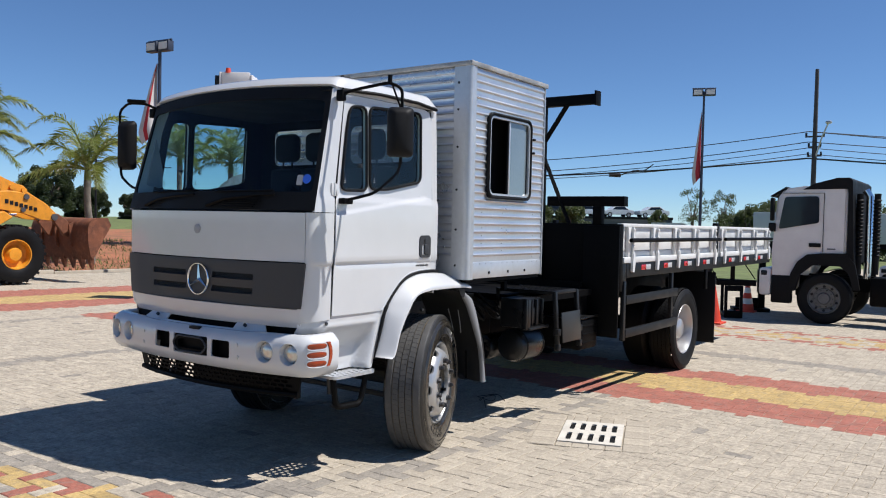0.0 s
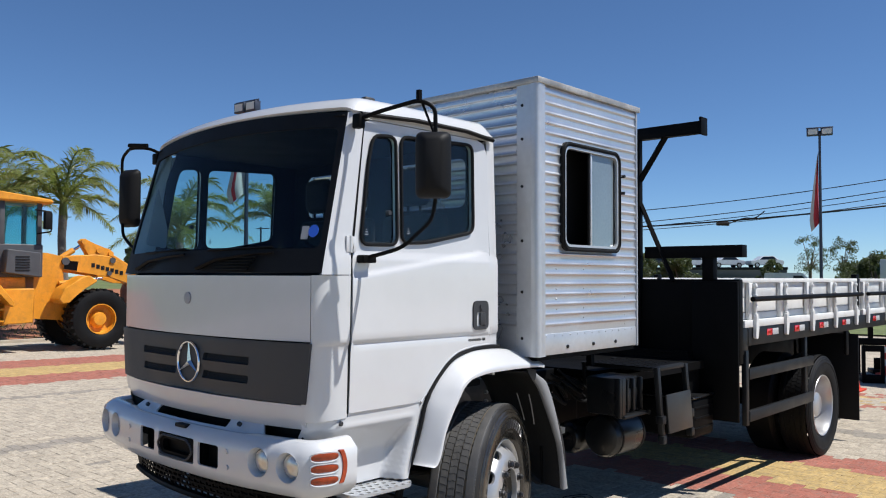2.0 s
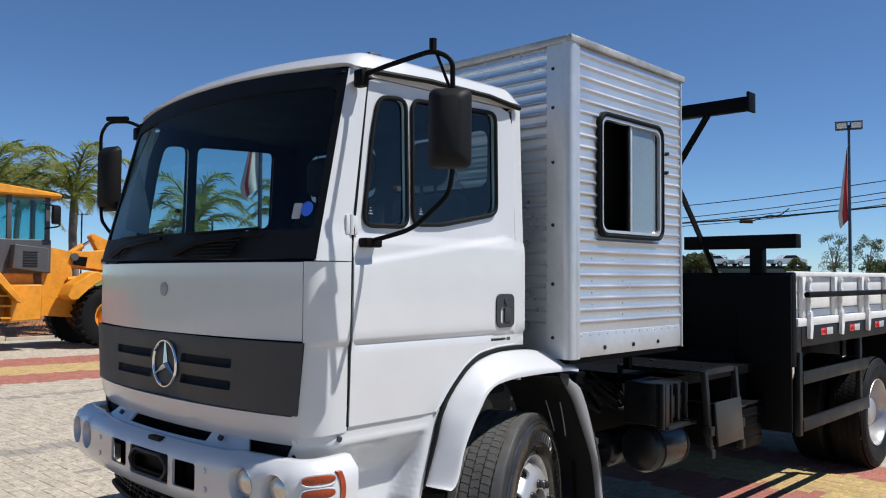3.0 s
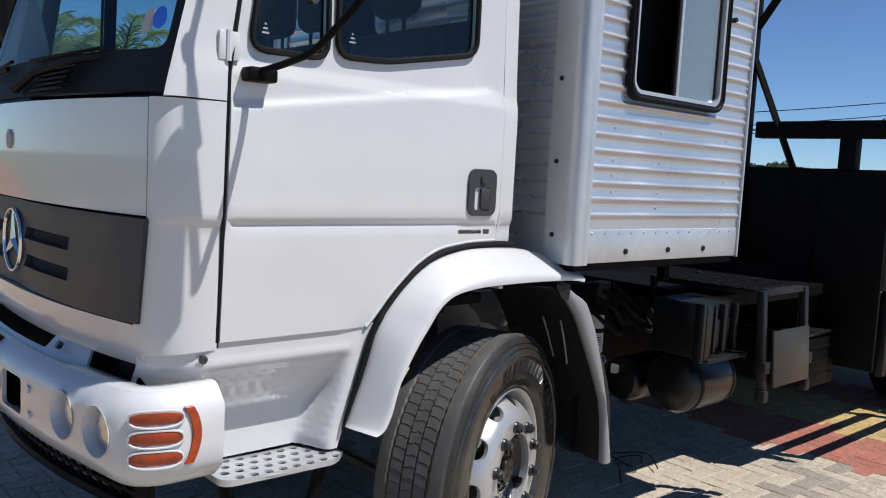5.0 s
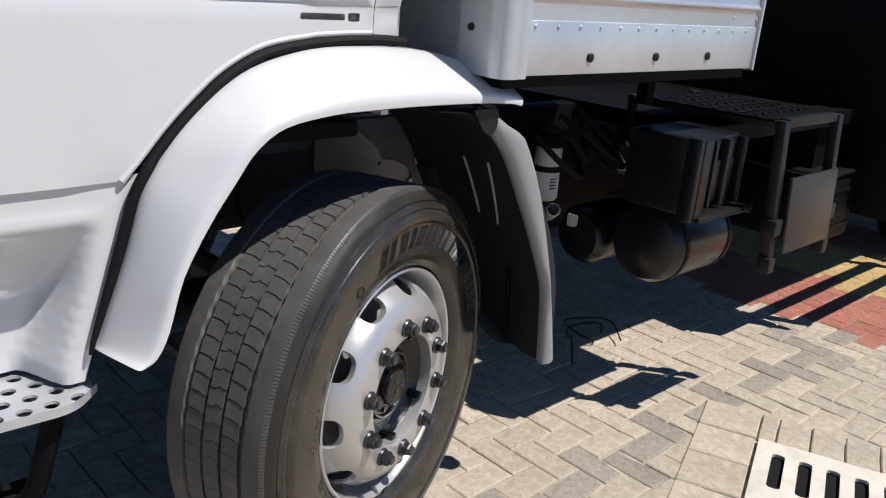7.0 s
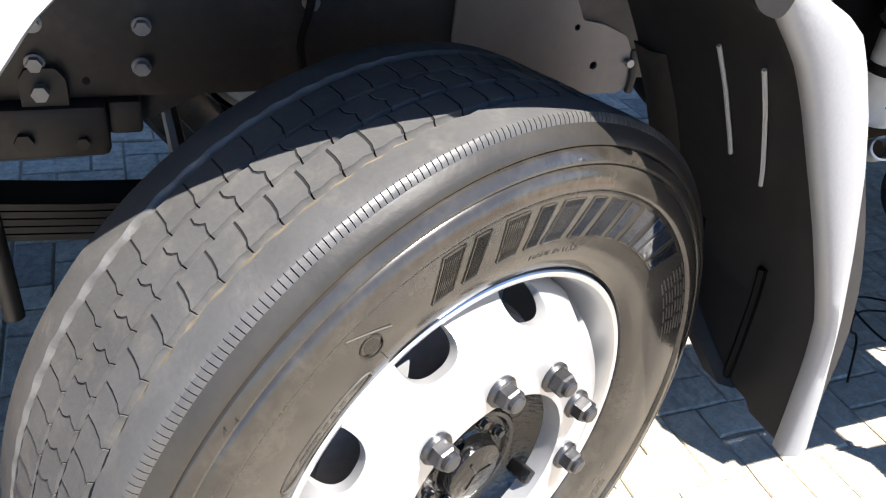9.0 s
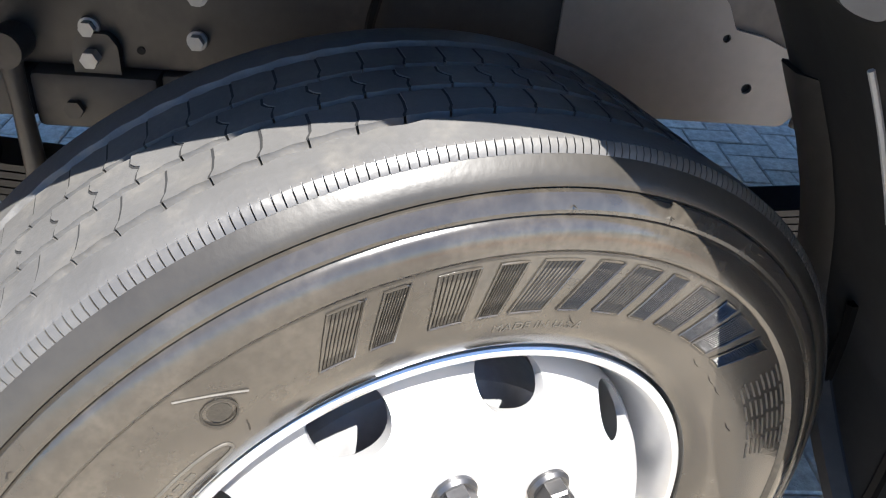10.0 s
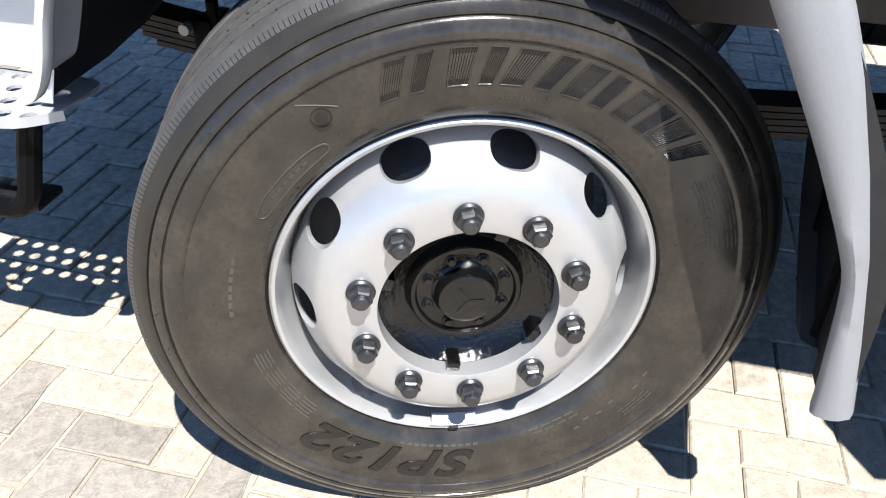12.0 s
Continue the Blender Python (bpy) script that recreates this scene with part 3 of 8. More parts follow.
        def mark(a_mid, a_half, r_in, r_out, lift=0.001, mtl=TYRE_LINE, steps=5):
            return quad(((a_mid + a_half, r_in), (a_mid - a_half, r_in), (a_mid - a_half, r_out), (a_mid + a_half, r_out)), lift, mtl, steps)
        # six pairs of plain leaning bars, dark on the inside with a thin raised outline
        for low, high in (((111.0, 101.5), (107.6, 98.6)), ((97.0, 87.6), (95.6, 85.2)), ((86.2, 75.6), (83.2, 72.2)), ((73.0, 63.2), (70.2, 61.2)), ((60.8, 51.6), (58.6, 49.6)), ((50.8, 41.4), (48.2, 37.6))):
            for f0, f1 in ((0.0, 0.46), (0.68, 1.0)):
                c = [low[0] + (low[1] - low[0]) * f0, low[0] + (low[1] - low[0]) * f1, high[0] + (high[1] - high[0]) * f1, high[0] + (high[1] - high[0]) * f0]
                pad = quad(((c[0], 0.358), (c[1], 0.358), (c[2], 0.409), (c[3], 0.409)), 0.0006, TYRE_MARK, label="plain dark leaning bar moulded on the tyre")
                loop = [(c[0], 0.358), (c[1], 0.358), (c[2], 0.409), (c[3], 0.409)]
                pts = []
                for (qa, qr), (ta, tr) in zip(loop, loop[1:] + loop[:1]):
                    pts += [polar(m, qr + (tr - qr) * i / 5, radians(qa + (ta - qa) * i / 5), out_at(qr + (tr - qr) * i / 5) + 0.0008) for i in range(5)]
                part("mark_outline", tube(pts + pts[:2], 0.0010, 5), TYRE, pad)
                ribs = bmesh.new()
                for i in range(1, 9):
                    f = i / 9
                    add_tube(ribs, [polar(m, r, radians(lo + (hi - lo) * f), out_at(r) + 0.0007) for r, lo, hi in ((0.360, c[0], c[1]), (0.383, (c[0] + c[3]) / 2, (c[1] + c[2]) / 2), (0.407, c[3], c[2]))], 0.0005, 4)
                part("mark_rib", ribs, TYRE_MARK, pad)

        def lettering(words, size, a0, r0, stretch, mtl, lean=0.0, bold=0.0, lift=0.0006, label="small raised moulded lettering"):
            cv = bpy.data.curves.new("moulding", "FONT")
            cv.body, cv.size, cv.extrude, cv.align_x, cv.shear, cv.offset, cv.space_character = words, size, lift, "CENTER", lean, bold, 1.08
            cv.resolution_u = 5
            tmp = new("lettering", cv)
            me = bpy.data.meshes.new_from_object(tmp)
            bpy.data.objects.remove(tmp)
            b2 = bmesh.new()
            b2.from_mesh(me)
            long = [e for e in b2.edges if e.calc_length() > 0.012]
            bmesh.ops.subdivide_edges(b2, edges=long, cuts=3)
            for v in b2.verts:
                r = r0 + v.co.y
                v.co = polar(m, r, radians(a0) - v.co.x * stretch / (r0 + size * 0.35), out_at(r) + v.co.z)
            return part("lettering", b2, mtl, wheel, label, 0)
        lettering("MADE IN U.S.A", 0.0125, 80.3, 0.336, 1.0, TYRE_LINE)
        lettering("SP122", 0.078, -109.5, 0.334, 1.5, TYRE_MARK, 0.3, 0.0018, 0.0028, "large raised rubber lettering")
        # blocks of small moulded print as plain lines
        for a0, w, r0, rows, gap in ((22.5, 10.5, 0.367, 8, 0.0062), (208, 14, 0.318, 5, 0.0055), (300, 8, 0.322, 2, 0.008), (322, 5, 0.372, 3, 0.007)):
            for j in range(rows):
                for i in range(4):
                    mark(a0 + w * (i - 1.5) * 0.5 + (j * 5 % 3 - 1) * 0.4, w * 0.2, r0 + gap * j, r0 + gap * j + 0.0020, 0.0007, TYRE_LINE, 3)
        for k in range(7):
            mark(164 + 2.6 * k, 0.8, 0.349, 0.3545, 0.0008)
        for k in range(11):
            mark(252 + 2.3 * k, 0.75, 0.3225, 0.3265, 0.0007)
        for a in (305, 309, 313, 318, 326, 331):
            mark(a, 0.9, 0.345 + 0.004 * (a % 3), 0.349 + 0.004 * (a % 3), 0.0007)
        part("sidewall_mark", tube([polar(m, 0.409 + (0.379 - 0.409) * f, radians(124.9 - 6.4 * f), -0.0422) for f in (0, 0.25, 0.5, 0.75, 1)], 0.0010, 5), TYRE_LINE, wheel, "thin pale raised line")
        for rr, wd in ((0.0125, 0.0016), (0.009, 0.0085)):
            b2 = bmesh.new()
            mm = Matrix.Translation(polar(m, 0.376, radians(122.6), -0.0437)) @ m.to_3x3().to_4x4()
            add_lathe(b2, [(rr, 0.0), (rr, 0.0018), (rr + wd, 0.0018), (rr + wd, 0.0)] if rr > 0.012 else [(0.0, 0.0009), (rr, 0.0009), (rr, 0.0)], mm, 24)
            part("sidewall_mark", b2, TYRE_MARK, wheel)
        loop = []
        for k in range(49):
            q = 2 * math.pi * k / 48
            r = 0.338 + 0.0105 * math.copysign(abs(math.sin(q)) ** 0.7, math.sin(q))
            loop.append(polar(m, r, radians(138 + 12.5 * math.copysign(abs(math.cos(q)) ** 0.45, math.cos(q))), out_at(r) + 0.0003))
        part("sidewall_mark", tube(loop, 0.0014, 6), TYRE_LINE, wheel, "thin raised oval outline")
        for k in range(6):
            mark(132.5 + 2.2 * k, 0.7, 0.3355, 0.3405, 0.0007)
        rnd = random.Random(8)
        for k in range(30):
            a, r = rnd.uniform(0, 6.28), rnd.choice((0.345, 0.375, 0.43, 0.455, 0.459))
            x = float(np.interp(r, [0.345, 0.375, 0.43, 0.459], [-0.0478, -0.0435, -0.039, -0.0478]))
            part("tyre_spike", tube([polar(m, r, a, x - 0.002), polar(m, r, a + 0.001, x + 0.0055)], 0.0007, 4), TYRE, wheel)
        b2 = bmesh.new()
        a0 = radians(268)
        add_rings(b2, [[polar(m, r, a0 + radians(-8 + 2 * i), x) for r, x in ((0.276, -0.088), (0.2865, -0.067), (0.282, -0.062), (0.268, -0.078))] for i in range(9)])
        weight = part("balance_weight", b2, ZINC, wheel, "grey clip-on balance weight")
        b2 = bmesh.new()
        add_rings(b2, [[polar(m, r, a0 + radians(-1.6 + 3.2 * i), x) for r, x in ((0.280, -0.070), (0.2915, -0.0655), (0.2985, -0.0680), (0.2985, -0.0655), (0.2905, -0.0630), (0.279, -0.067))] for i in range(2)])
        part("clip", b2, NUT, weight, "dark steel clip")
    return wheel


def rear_wheel(parent, m, inner=True):
    """Deep-dished outer wheel of a twin pair."""
    bm = bmesh.new()
    add_lathe(bm, [(0.296, -0.076), (0.301, -0.066), (0.297, -0.058), (0.288, -0.064), (0.280, -0.085), (0.266, -0.13), (0.262, -0.20), (0.250, -0.225), (0.2, -0.235), (0.13, -0.215), (0.125, -0.20), (0.12, -0.12), (0.10, -0.105), (0.0, -0.10)], m, 64)
    wheel = part("wheel", bm, SILVER, parent, "deep-dished silver rear wheel")
    part("tyre", tyre_mesh(m, 64), RUBBER, wheel, "black rear tyre")
    part("shoulder", shoulder_mesh(m, 64), RUBBER, wheel, "black tyre shoulder")
    part("tread", tread_mesh(m, fine=False), RUBBER, wheel, "dark block tread", 30)
    bm = bmesh.new()
    add_lathe(bm, [(0.4915, TREAD_MID + 0.09), (0.4915, TREAD_MID - 0.09)], m, 64)
    part("tread_groove", bm, RECESS_DARK, wheel)
    for k in range(10):
        a = radians(90 - 36 * k)
        b2 = tube([polar(m, 0.1675, a, -0.236), polar(m, 0.1675, a, -0.195)], 0.015, 6)
        part("wheel_nut", b2, NUT, wheel)
    if inner:
        mi = m @ Matrix.Translation((-0.34, 0, 0))
        bm = tyre_mesh(mi, 48)
        add_lathe(bm, [(0.4656, -0.0555), (0.4762, -0.0562), (0.4882, -0.0665), (0.498, -0.08), (0.498, -0.306), (0.486, -0.32)], mi, 48)
        add_lathe(bm, [(0.292, -0.088), (0.27, -0.1), (0.26, -0.28)], mi, 48)
        part("inner_tyre", bm, RUBBER, parent, "black inner tyre of a twin pair")
    return wheel


# ---- the white truck: cab ----
truck = thing("flatbed_truck", "white flatbed truck with aluminium crew cabin parked on pavers", "truck", pose(0, 0, 0))
truck_z = 0.0
SIDE_Z = [0.7, 1.0, 1.385, 1.40, 1.79, 1.83, 2.5]
SIDE_X = [0.93, 0.942, 0.947, 0.957, 0.957, 0.945, 0.922]


def sx(z):
    return float(np.interp(z, SIDE_Z, SIDE_X))


def fy(x, z):
    y = -1.42 + 0.11 * (abs(x) / 0.9) ** 2.2
    if z < 1.12:
        y += 0.05 * ((1.12 - z) / 0.12) ** 2 * 0.6
    return y + max(0.0, z - 1.72) / 0.78 * 0.205


def door_y(z):
    return float(np.interp(z, [1.0, 1.79, 2.47], [-1.135, -1.125, -1.02]))


def bez(a, b, c, t):
    return tuple(p * (1 - t) ** 2 + q * 2 * t * (1 - t) + r * t * t for p, q, r in zip(a, b, c))


def corner(s, t, z, x0):
    """Plan curve round the cab's front corner, t from the front to the door."""
    y0, x1, y1 = fy(x0, z), sx(z), door_y(z) - 0.006
    x, y = bez((x0, y0), (x1 - 0.004, y0 + 0.02), (x1, y1), t)
    return (s * x, y, z)


# front panel, grille, lower strip
bm = sheet([(-0.885, 1.405), (0.885, 1.405), (0.885, 1.71), (-0.885, 1.71)], [], lambda x, z: (x, fy(x, z), z), 0.02, 0.05, (0, -1, 0))
part("front_panel", bm, WHITE, truck, "glossy white bonnet panel below the windscreen")
slots = [rrect(s0, s1, z - 0.019, z + 0.019, 0.006, 2) for z in (1.297, 1.207) for s0, s1 in ((0.135, 0.52), (-0.52, -0.135))]


def grille_place(x, z):
    w = 1 - 0.036 * (1.40 - z) / 0.285
    bulge = 0.006 * math.sin((z - 1.115) / 0.095 * 2 * math.pi) * max(0.0, 1 - abs(x) / 0.8)
    return (x * w, fy(x, z) - 0.015 + bulge + 0.032 * max(0.0, 1 - abs(x) / 0.8), z)


grille = part("grille", sheet([(-0.9, 1.118), (0.9, 1.118), (0.9, 1.398), (-0.9, 1.398)], slots, grille_place, 0.025, 0.035, (0, -1, 0)), PLASTIC, truck, "dark grey plastic grille with slots")
# flat near-black sheet stands for the shade behind the grille slots
bm = sheet([(-0.56, 1.15), (0.56, 1.15), (0.56, 1.36), (-0.56, 1.36)], [], lambda x, z: (x, fy(x, z) + 0.075, z), 0.01, 0.08, (0, -1, 0))
part("slot_mesh", bm, SLOT_DARK, grille, "flat dark sheet for the shaded space behind the slots")
for z in (1.297, 1.207):
    for x0, x1 in ((0.13, 0.52), (-0.52, -0.13)):
        wires = bmesh.new()
        for k in range(34):
            for lean in (1, -1):
                u = x0 - 0.02 + 0.0135 * k
                a, b = (u, z - 0.022), (u + 0.026 * lean, z + 0.022)
                if min(a[0], b[0]) > x0 - 0.03 and max(a[0], b[0]) < x1 + 0.03:
                    add_tube(wires, [(q[0], grille_place(q[0], q[1])[1] + 0.022, q[1]) for q in (a, b)], 0.0015, 4, False)
        part("wire_mesh", wires, WIRE_MESH, grille, "dark woven wire in the grille slot")
bm = bmesh.new()
mm = pose(0, fy(0, 1.26) + 0.012, 1.26, 0, 0, -90)
add_lathe(bm, [(0.097, 0.004), (0.100, 0.011), (0.105, 0.011), (0.108, 0.004), (0.105, -0.004), (0.100, -0.004)], mm, 64, True)
for k in range(3):
    m3 = mm @ Matrix.Rotation(radians(120 * k), 4, "X")
    vs = [m3 @ Vector(p) for p in ((0.0, -0.016, 0.009), (0.0, 0.016, 0.009), (0.004, 0.002, 0.1), (0.004, -0.002, 0.1))]
    ctr = [m3 @ Vector(p) for p in ((0.013, 0, 0.0), (0.007, 0, 0.1))]
    q = [bm.verts.new(p) for p in (vs[0], ctr[0], ctr[1], vs[3])]
    bm.faces.new(q)
    q = [bm.verts.new(p) for p in (ctr[0], vs[1], vs[2], ctr[1])]
    bm.faces.new(q)
part("emblem", bm, CHROME, grille, "round chrome ring emblem with three plain bars", 25)
bm = bmesh.new()
add_lathe(bm, [(0.0, 0.007), (0.022, 0.006), (0.026, 0.004), (0.031, 0.004), (0.031, -0.003)], pose(0, fy(0, 1.593) - 0.002, 1.593, 0, 0, -90), 32)
part("badge", bm, PLASTIC_LIGHT, truck, "small round grey badge")
bm = sheet([(-0.84, 0.995), (0.84, 0.995), (0.86, 1.112), (-0.86, 1.112)], [], lambda x, z: (x, fy(x, z), z), 0.02, 0.05, (0, -1, 0))
part("front_panel", bm, WHITE, truck, "white strip below the grille")
for s in (1, -1):
    def corner_place(u, z, s=s):
        x0 = 0.889 - 0.05 * max(0.0, (1.40 - z)) / 0.285
        return corner(s, u, z, max(0.84, x0))
    bm = sheet([(0, 1.03), (1, 1.045), (1, 1.712), (0, 1.712)], [], corner_place, 0.02, 0.03, (s, -1, 0), (1.385, 1.40))
    part("corner_panel", bm, WHITE, truck, "white rounded corner panel")

    def pillar_place(u, z, s=s):
        xw = 0.948 - 0.045 * (z - 1.72) / 0.77
        return corner(s, u, z, xw - 0.004)
    bm = sheet([(0, 1.716), (1, 1.716), (1, 2.50), (0, 2.50)], [], pillar_place, 0.03, 0.035, (s, -1, 0))
    part("windscreen_pillar", bm, WHITE, truck, "white slanted windscreen pillar")


# windscreen
def ws(u, v, deep=0.0):
    z = 1.725 + v * 0.775 + 0.035 * v * (1 - u * u)
    half = 0.944 - 0.045 * (z - 1.72) / 0.77
    return (u * half, fy(u * half, z) + deep, z)


screen_hole = soft_poly([(-0.965, 0.145), (0.965, 0.145), (0.958, 0.90), (-0.958, 0.90)], 0.05)
bm = sheet([(-1, 0), (1, 0), (1, 1), (-1, 1)], [screen_hole], ws, 0.012, 0.07, (0, -1, 0))
screen = part("windscreen", bm, RUBBER, truck, "black windscreen surround")
ob = part("pane", sheet(screen_hole, [], lambda u, v: ws(u, v, 0.006), 0, 0.09, (0, -1, 0)), GLASS, screen, "tinted windscreen glass")
ob.visible_shadow = False
for x0, x1 in ((-0.62, -0.05), (0.1, 0.66)):
    pts = [ws(x0 / 0.94, 0.03, -0.02), ws((x0 * 0.7 + x1 * 0.3) / 0.94, 0.085, -0.025), ws((x0 * 0.3 + x1 * 0.7) / 0.94, 0.11, -0.025), ws(x1 / 0.94, 0.12, -0.022)]
    bm = tube(pts, [0.016, 0.012, 0.01, 0.008], 6)
    add_tube(bm, [ws((x0 + 0.05) / 0.94, 0.14, -0.012), ws((x1 - 0.02) / 0.94, 0.155, -0.012)], 0.006, 5)
    part("wiper", bm, BLACK, screen, "black wiper")
    bm = boxes()
    for j in range(5):
        p = ws((x0 + 0.12 + 0.01 * j) / 0.94, 0.015 + 0.018 * j, -0.004)
        add_box(bm, p[0], p[0] + 0.3, p[1] - 0.004, p[1] + 0.01, p[2], p[2] + 0.007, 0.002)
    part("cowl_vent", bm, BLACK, screen, "black cowl vent slats")
bm = bmesh.new()
add_sheet(bm, ellipse(0.912, 0.25, 0.03, 0.038, 20), [], lambda u, v: ws(u, v, -0.002), 0.002, 0.03, (0, -1, 0))
part("sticker", bm, BLUE_STICKER, screen, "round blue sticker")
bm = bmesh.new()
add_sheet(bm, rrect(0.838, 0.882, 0.2, 0.28, 0.004, 1), [], lambda u, v: ws(u, v, -0.0005), 0.001, 0.05, (0, -1, 0))
part("sticker", bm, PLASTIC_LIGHT, screen, "small white paper sticker")


# roof
def roof(u, y):
    def ease(d, w):
        return 1 - (1 - min(max(d / w, 0), 1)) ** 2.6
    x = u * (0.925 + 0.025 * min(1, max(0, (y + 1.2) / 0.3)))
    front = fy(x, 2.53) - 0.004
    yy = front + (y + 1.2) / 1.14 * (-0.055 - front)
    z = 2.508 + 0.078 * ease((1 - abs(u)) * 0.95, 0.075) * ease(yy - front + 0.012, 0.14) * ease(-0.05 - yy, 0.08) + 0.022 * (1 - u * u) * ease(yy - front + 0.2, 0.3)
    return (x, yy, z)


bm = sheet([(-1, -1.2), (1, -1.2), (1, -0.06), (-1, -0.06)], [], roof, 0.02, 0.022, (0, 0, 1))
cab_roof = part("roof", bm, WHITE, truck, "smooth white cab roof")
for s in (1, -1):
    bm = tube([(s * 0.944, -1.06, 2.492), (s * 0.953, -0.7, 2.51), (s * 0.958, -0.3, 2.508), (s * 0.945, -0.05, 2.49)], 0.012, 6)
    part("drip_rail", bm, RUBBER, cab_roof, "black drip rail")
    bm = bmesh.new()
    add_box(bm, s * 0.83 - 0.02, s * 0.83 + 0.02, -0.95, -0.88, 2.56, 2.612, 0.01)
    part("marker_lamp", bm, PLASTIC, cab_roof, "small black roof marker lamp")

for s in (1, -1):
    bm = sheet(soft_poly([(-1.125, 2.26), (-1.19, 1.90), (-1.06, 1.88), (-1.055, 2.0), (-1.085, 2.12)], 0.02), [], lambda y, z, s=s: (s * (sx(z) - 0.055), y, z), 0.012, 0.05, (-s, 0, 0))
    part("pillar_trim", bm, PLASTIC_LIGHT, truck, "pale pillar trim inside the windscreen")
# rear wall of the cab and floor
bm = sheet([(-0.94, 1.15), (0.94, 1.15), (0.92, 2.51), (-0.92, 2.51)], [rrect(-0.76, -0.1, 2.10, 2.43, 0.05), rrect(0.1, 0.76, 2.10, 2.43, 0.05)], lambda x, z: (x, -0.028, z), 0.02, 0.12, (0, 1, 0))
part("cab_back", bm, WHITE, truck, "white rear cab wall with two windows")
bm = sheet([(-0.93, 1.2), (0.93, 1.2), (0.915, 2.50), (-0.915, 2.50)], [rrect(-0.74, -0.12, 2.12, 2.41, 0.05), rrect(0.12, 0.74, 2.12, 2.41, 0.05)], lambda x, z: (x, -0.055, z), 0.004, 0.15, (0, -1, 0))
part("cab_lining", bm, INTERIOR, truck, "dark lining of the rear cab wall")
bm = sheet([(-0.885, -1.13), (0.885, -1.13), (0.912, -0.053), (-0.912, -0.053)], [], lambda x, y: (x, y, 2.482), 0.006, 0.2, (0, 0, -1))
part("headliner", bm, INTERIOR, truck, "dark roof lining")
part("cab_floor", boxes((-0.84, 0.84, -1.2, -0.03, 1.08, 1.12), (-0.35, 0.35, -1.25, -0.1, 1.12, 1.36), bev=0.01), INTERIOR, truck, "dark cab floor")
bm = bmesh.new()
prof = [(-1.30, 1.15), (-1.30, 1.70), (-1.18, 1.745), (-1.0, 1.74), (-0.88, 1.68), (-0.86, 1.5), (-0.95, 1.15)]
add_rings(bm, [[(x, y, z) for y, z in prof] for x in (-0.88, -0.3, 0.3, 0.88)])
part("dashboard", bm, INTERIOR, truck, "black dashboard")
bm = bmesh.new()
mm = pose(0.45, -0.72, 1.72, 0, 35, 90)
ring = [mm @ Vector((0.0, 0.21 * math.cos(a), 0.21 * math.sin(a))) for a in np.linspace(0, 2 * math.pi, 33)]
add_tube(bm, ring, 0.014, 6)
for a in (90, 210, 330):
    add_tube(bm, [mm @ Vector((-0.02, 0, 0)), mm @ Vector((0, 0.2 * math.cos(radians(a)), 0.2 * math.sin(radians(a))))], 0.012, 6)
add_tube(bm, [mm @ Vector((0.02, 0, 0)), mm @ Vector((-0.35, 0, -0.05))], 0.03, 8)
part("steering_wheel", bm, INTERIOR, truck, "black steering wheel")
for x in (0.46, -0.09, -0.43):
    w = 0.24 if x > 0 else 0.165
    bm = bmesh.new()
    add_box(bm, x - w, x + w, -0.62, -0.16, 1.36, 1.56, 0.05, seg=3)
    add_box(bm, x - w, x + w, -0.26, -0.13, 1.5, 2.08, 0.05, seg=3)
    seat = part("seat", bm, SEAT, truck, "black cloth cab seat")
    bm = bmesh.new()
    add_box(bm, x - 0.125, x + 0.125, -0.25, -0.15, 2.13, 2.36, 0.055, seg=4)
    for dx in (-0.05, 0.05):
        add_tube(bm, [(x + dx, -0.2, 2.04), (x + dx, -0.2, 2.15)], 0.008, 8)
    part("headrest", bm, SEAT, seat, "black headrest")

# doors
arch = curve([(-0.640, 1.065), (-0.604, 1.104), (-0.560, 1.155), (-0.507, 1.207), (-0.441, 1.261), (-0.352, 1.304), (-0.234, 1.324)], 4)
door_line = [(-1.13, 1.065), *arch, (-0.092, 1.329), (-0.092, 2.40), (-0.115, 2.46), (-0.16, 2.482), (-0.98, 2.475), (-1.015, 2.462), (-1.06, 2.16), (-1.12, 1.79)]
vent_hole = soft_poly([(-1.062, 1.862), (-0.815, 1.866), (-0.812, 2.415), (-0.968, 2.402), (-1.005, 2.25)], 0.05)
win_hole = soft_poly([(-0.782, 1.878), (-0.60, 1.885), (-0.222, 1.955), (-0.212, 2.445), (-0.775, 2.42)], 0.05)


def shrink(poly, k=0.95):
    cy, cz = (sum(p[i] for p in poly) / len(poly) for i in (0, 1))
    return [(cy + (y - cy) * k, cz + (z - cz) * k) for y, z in poly]


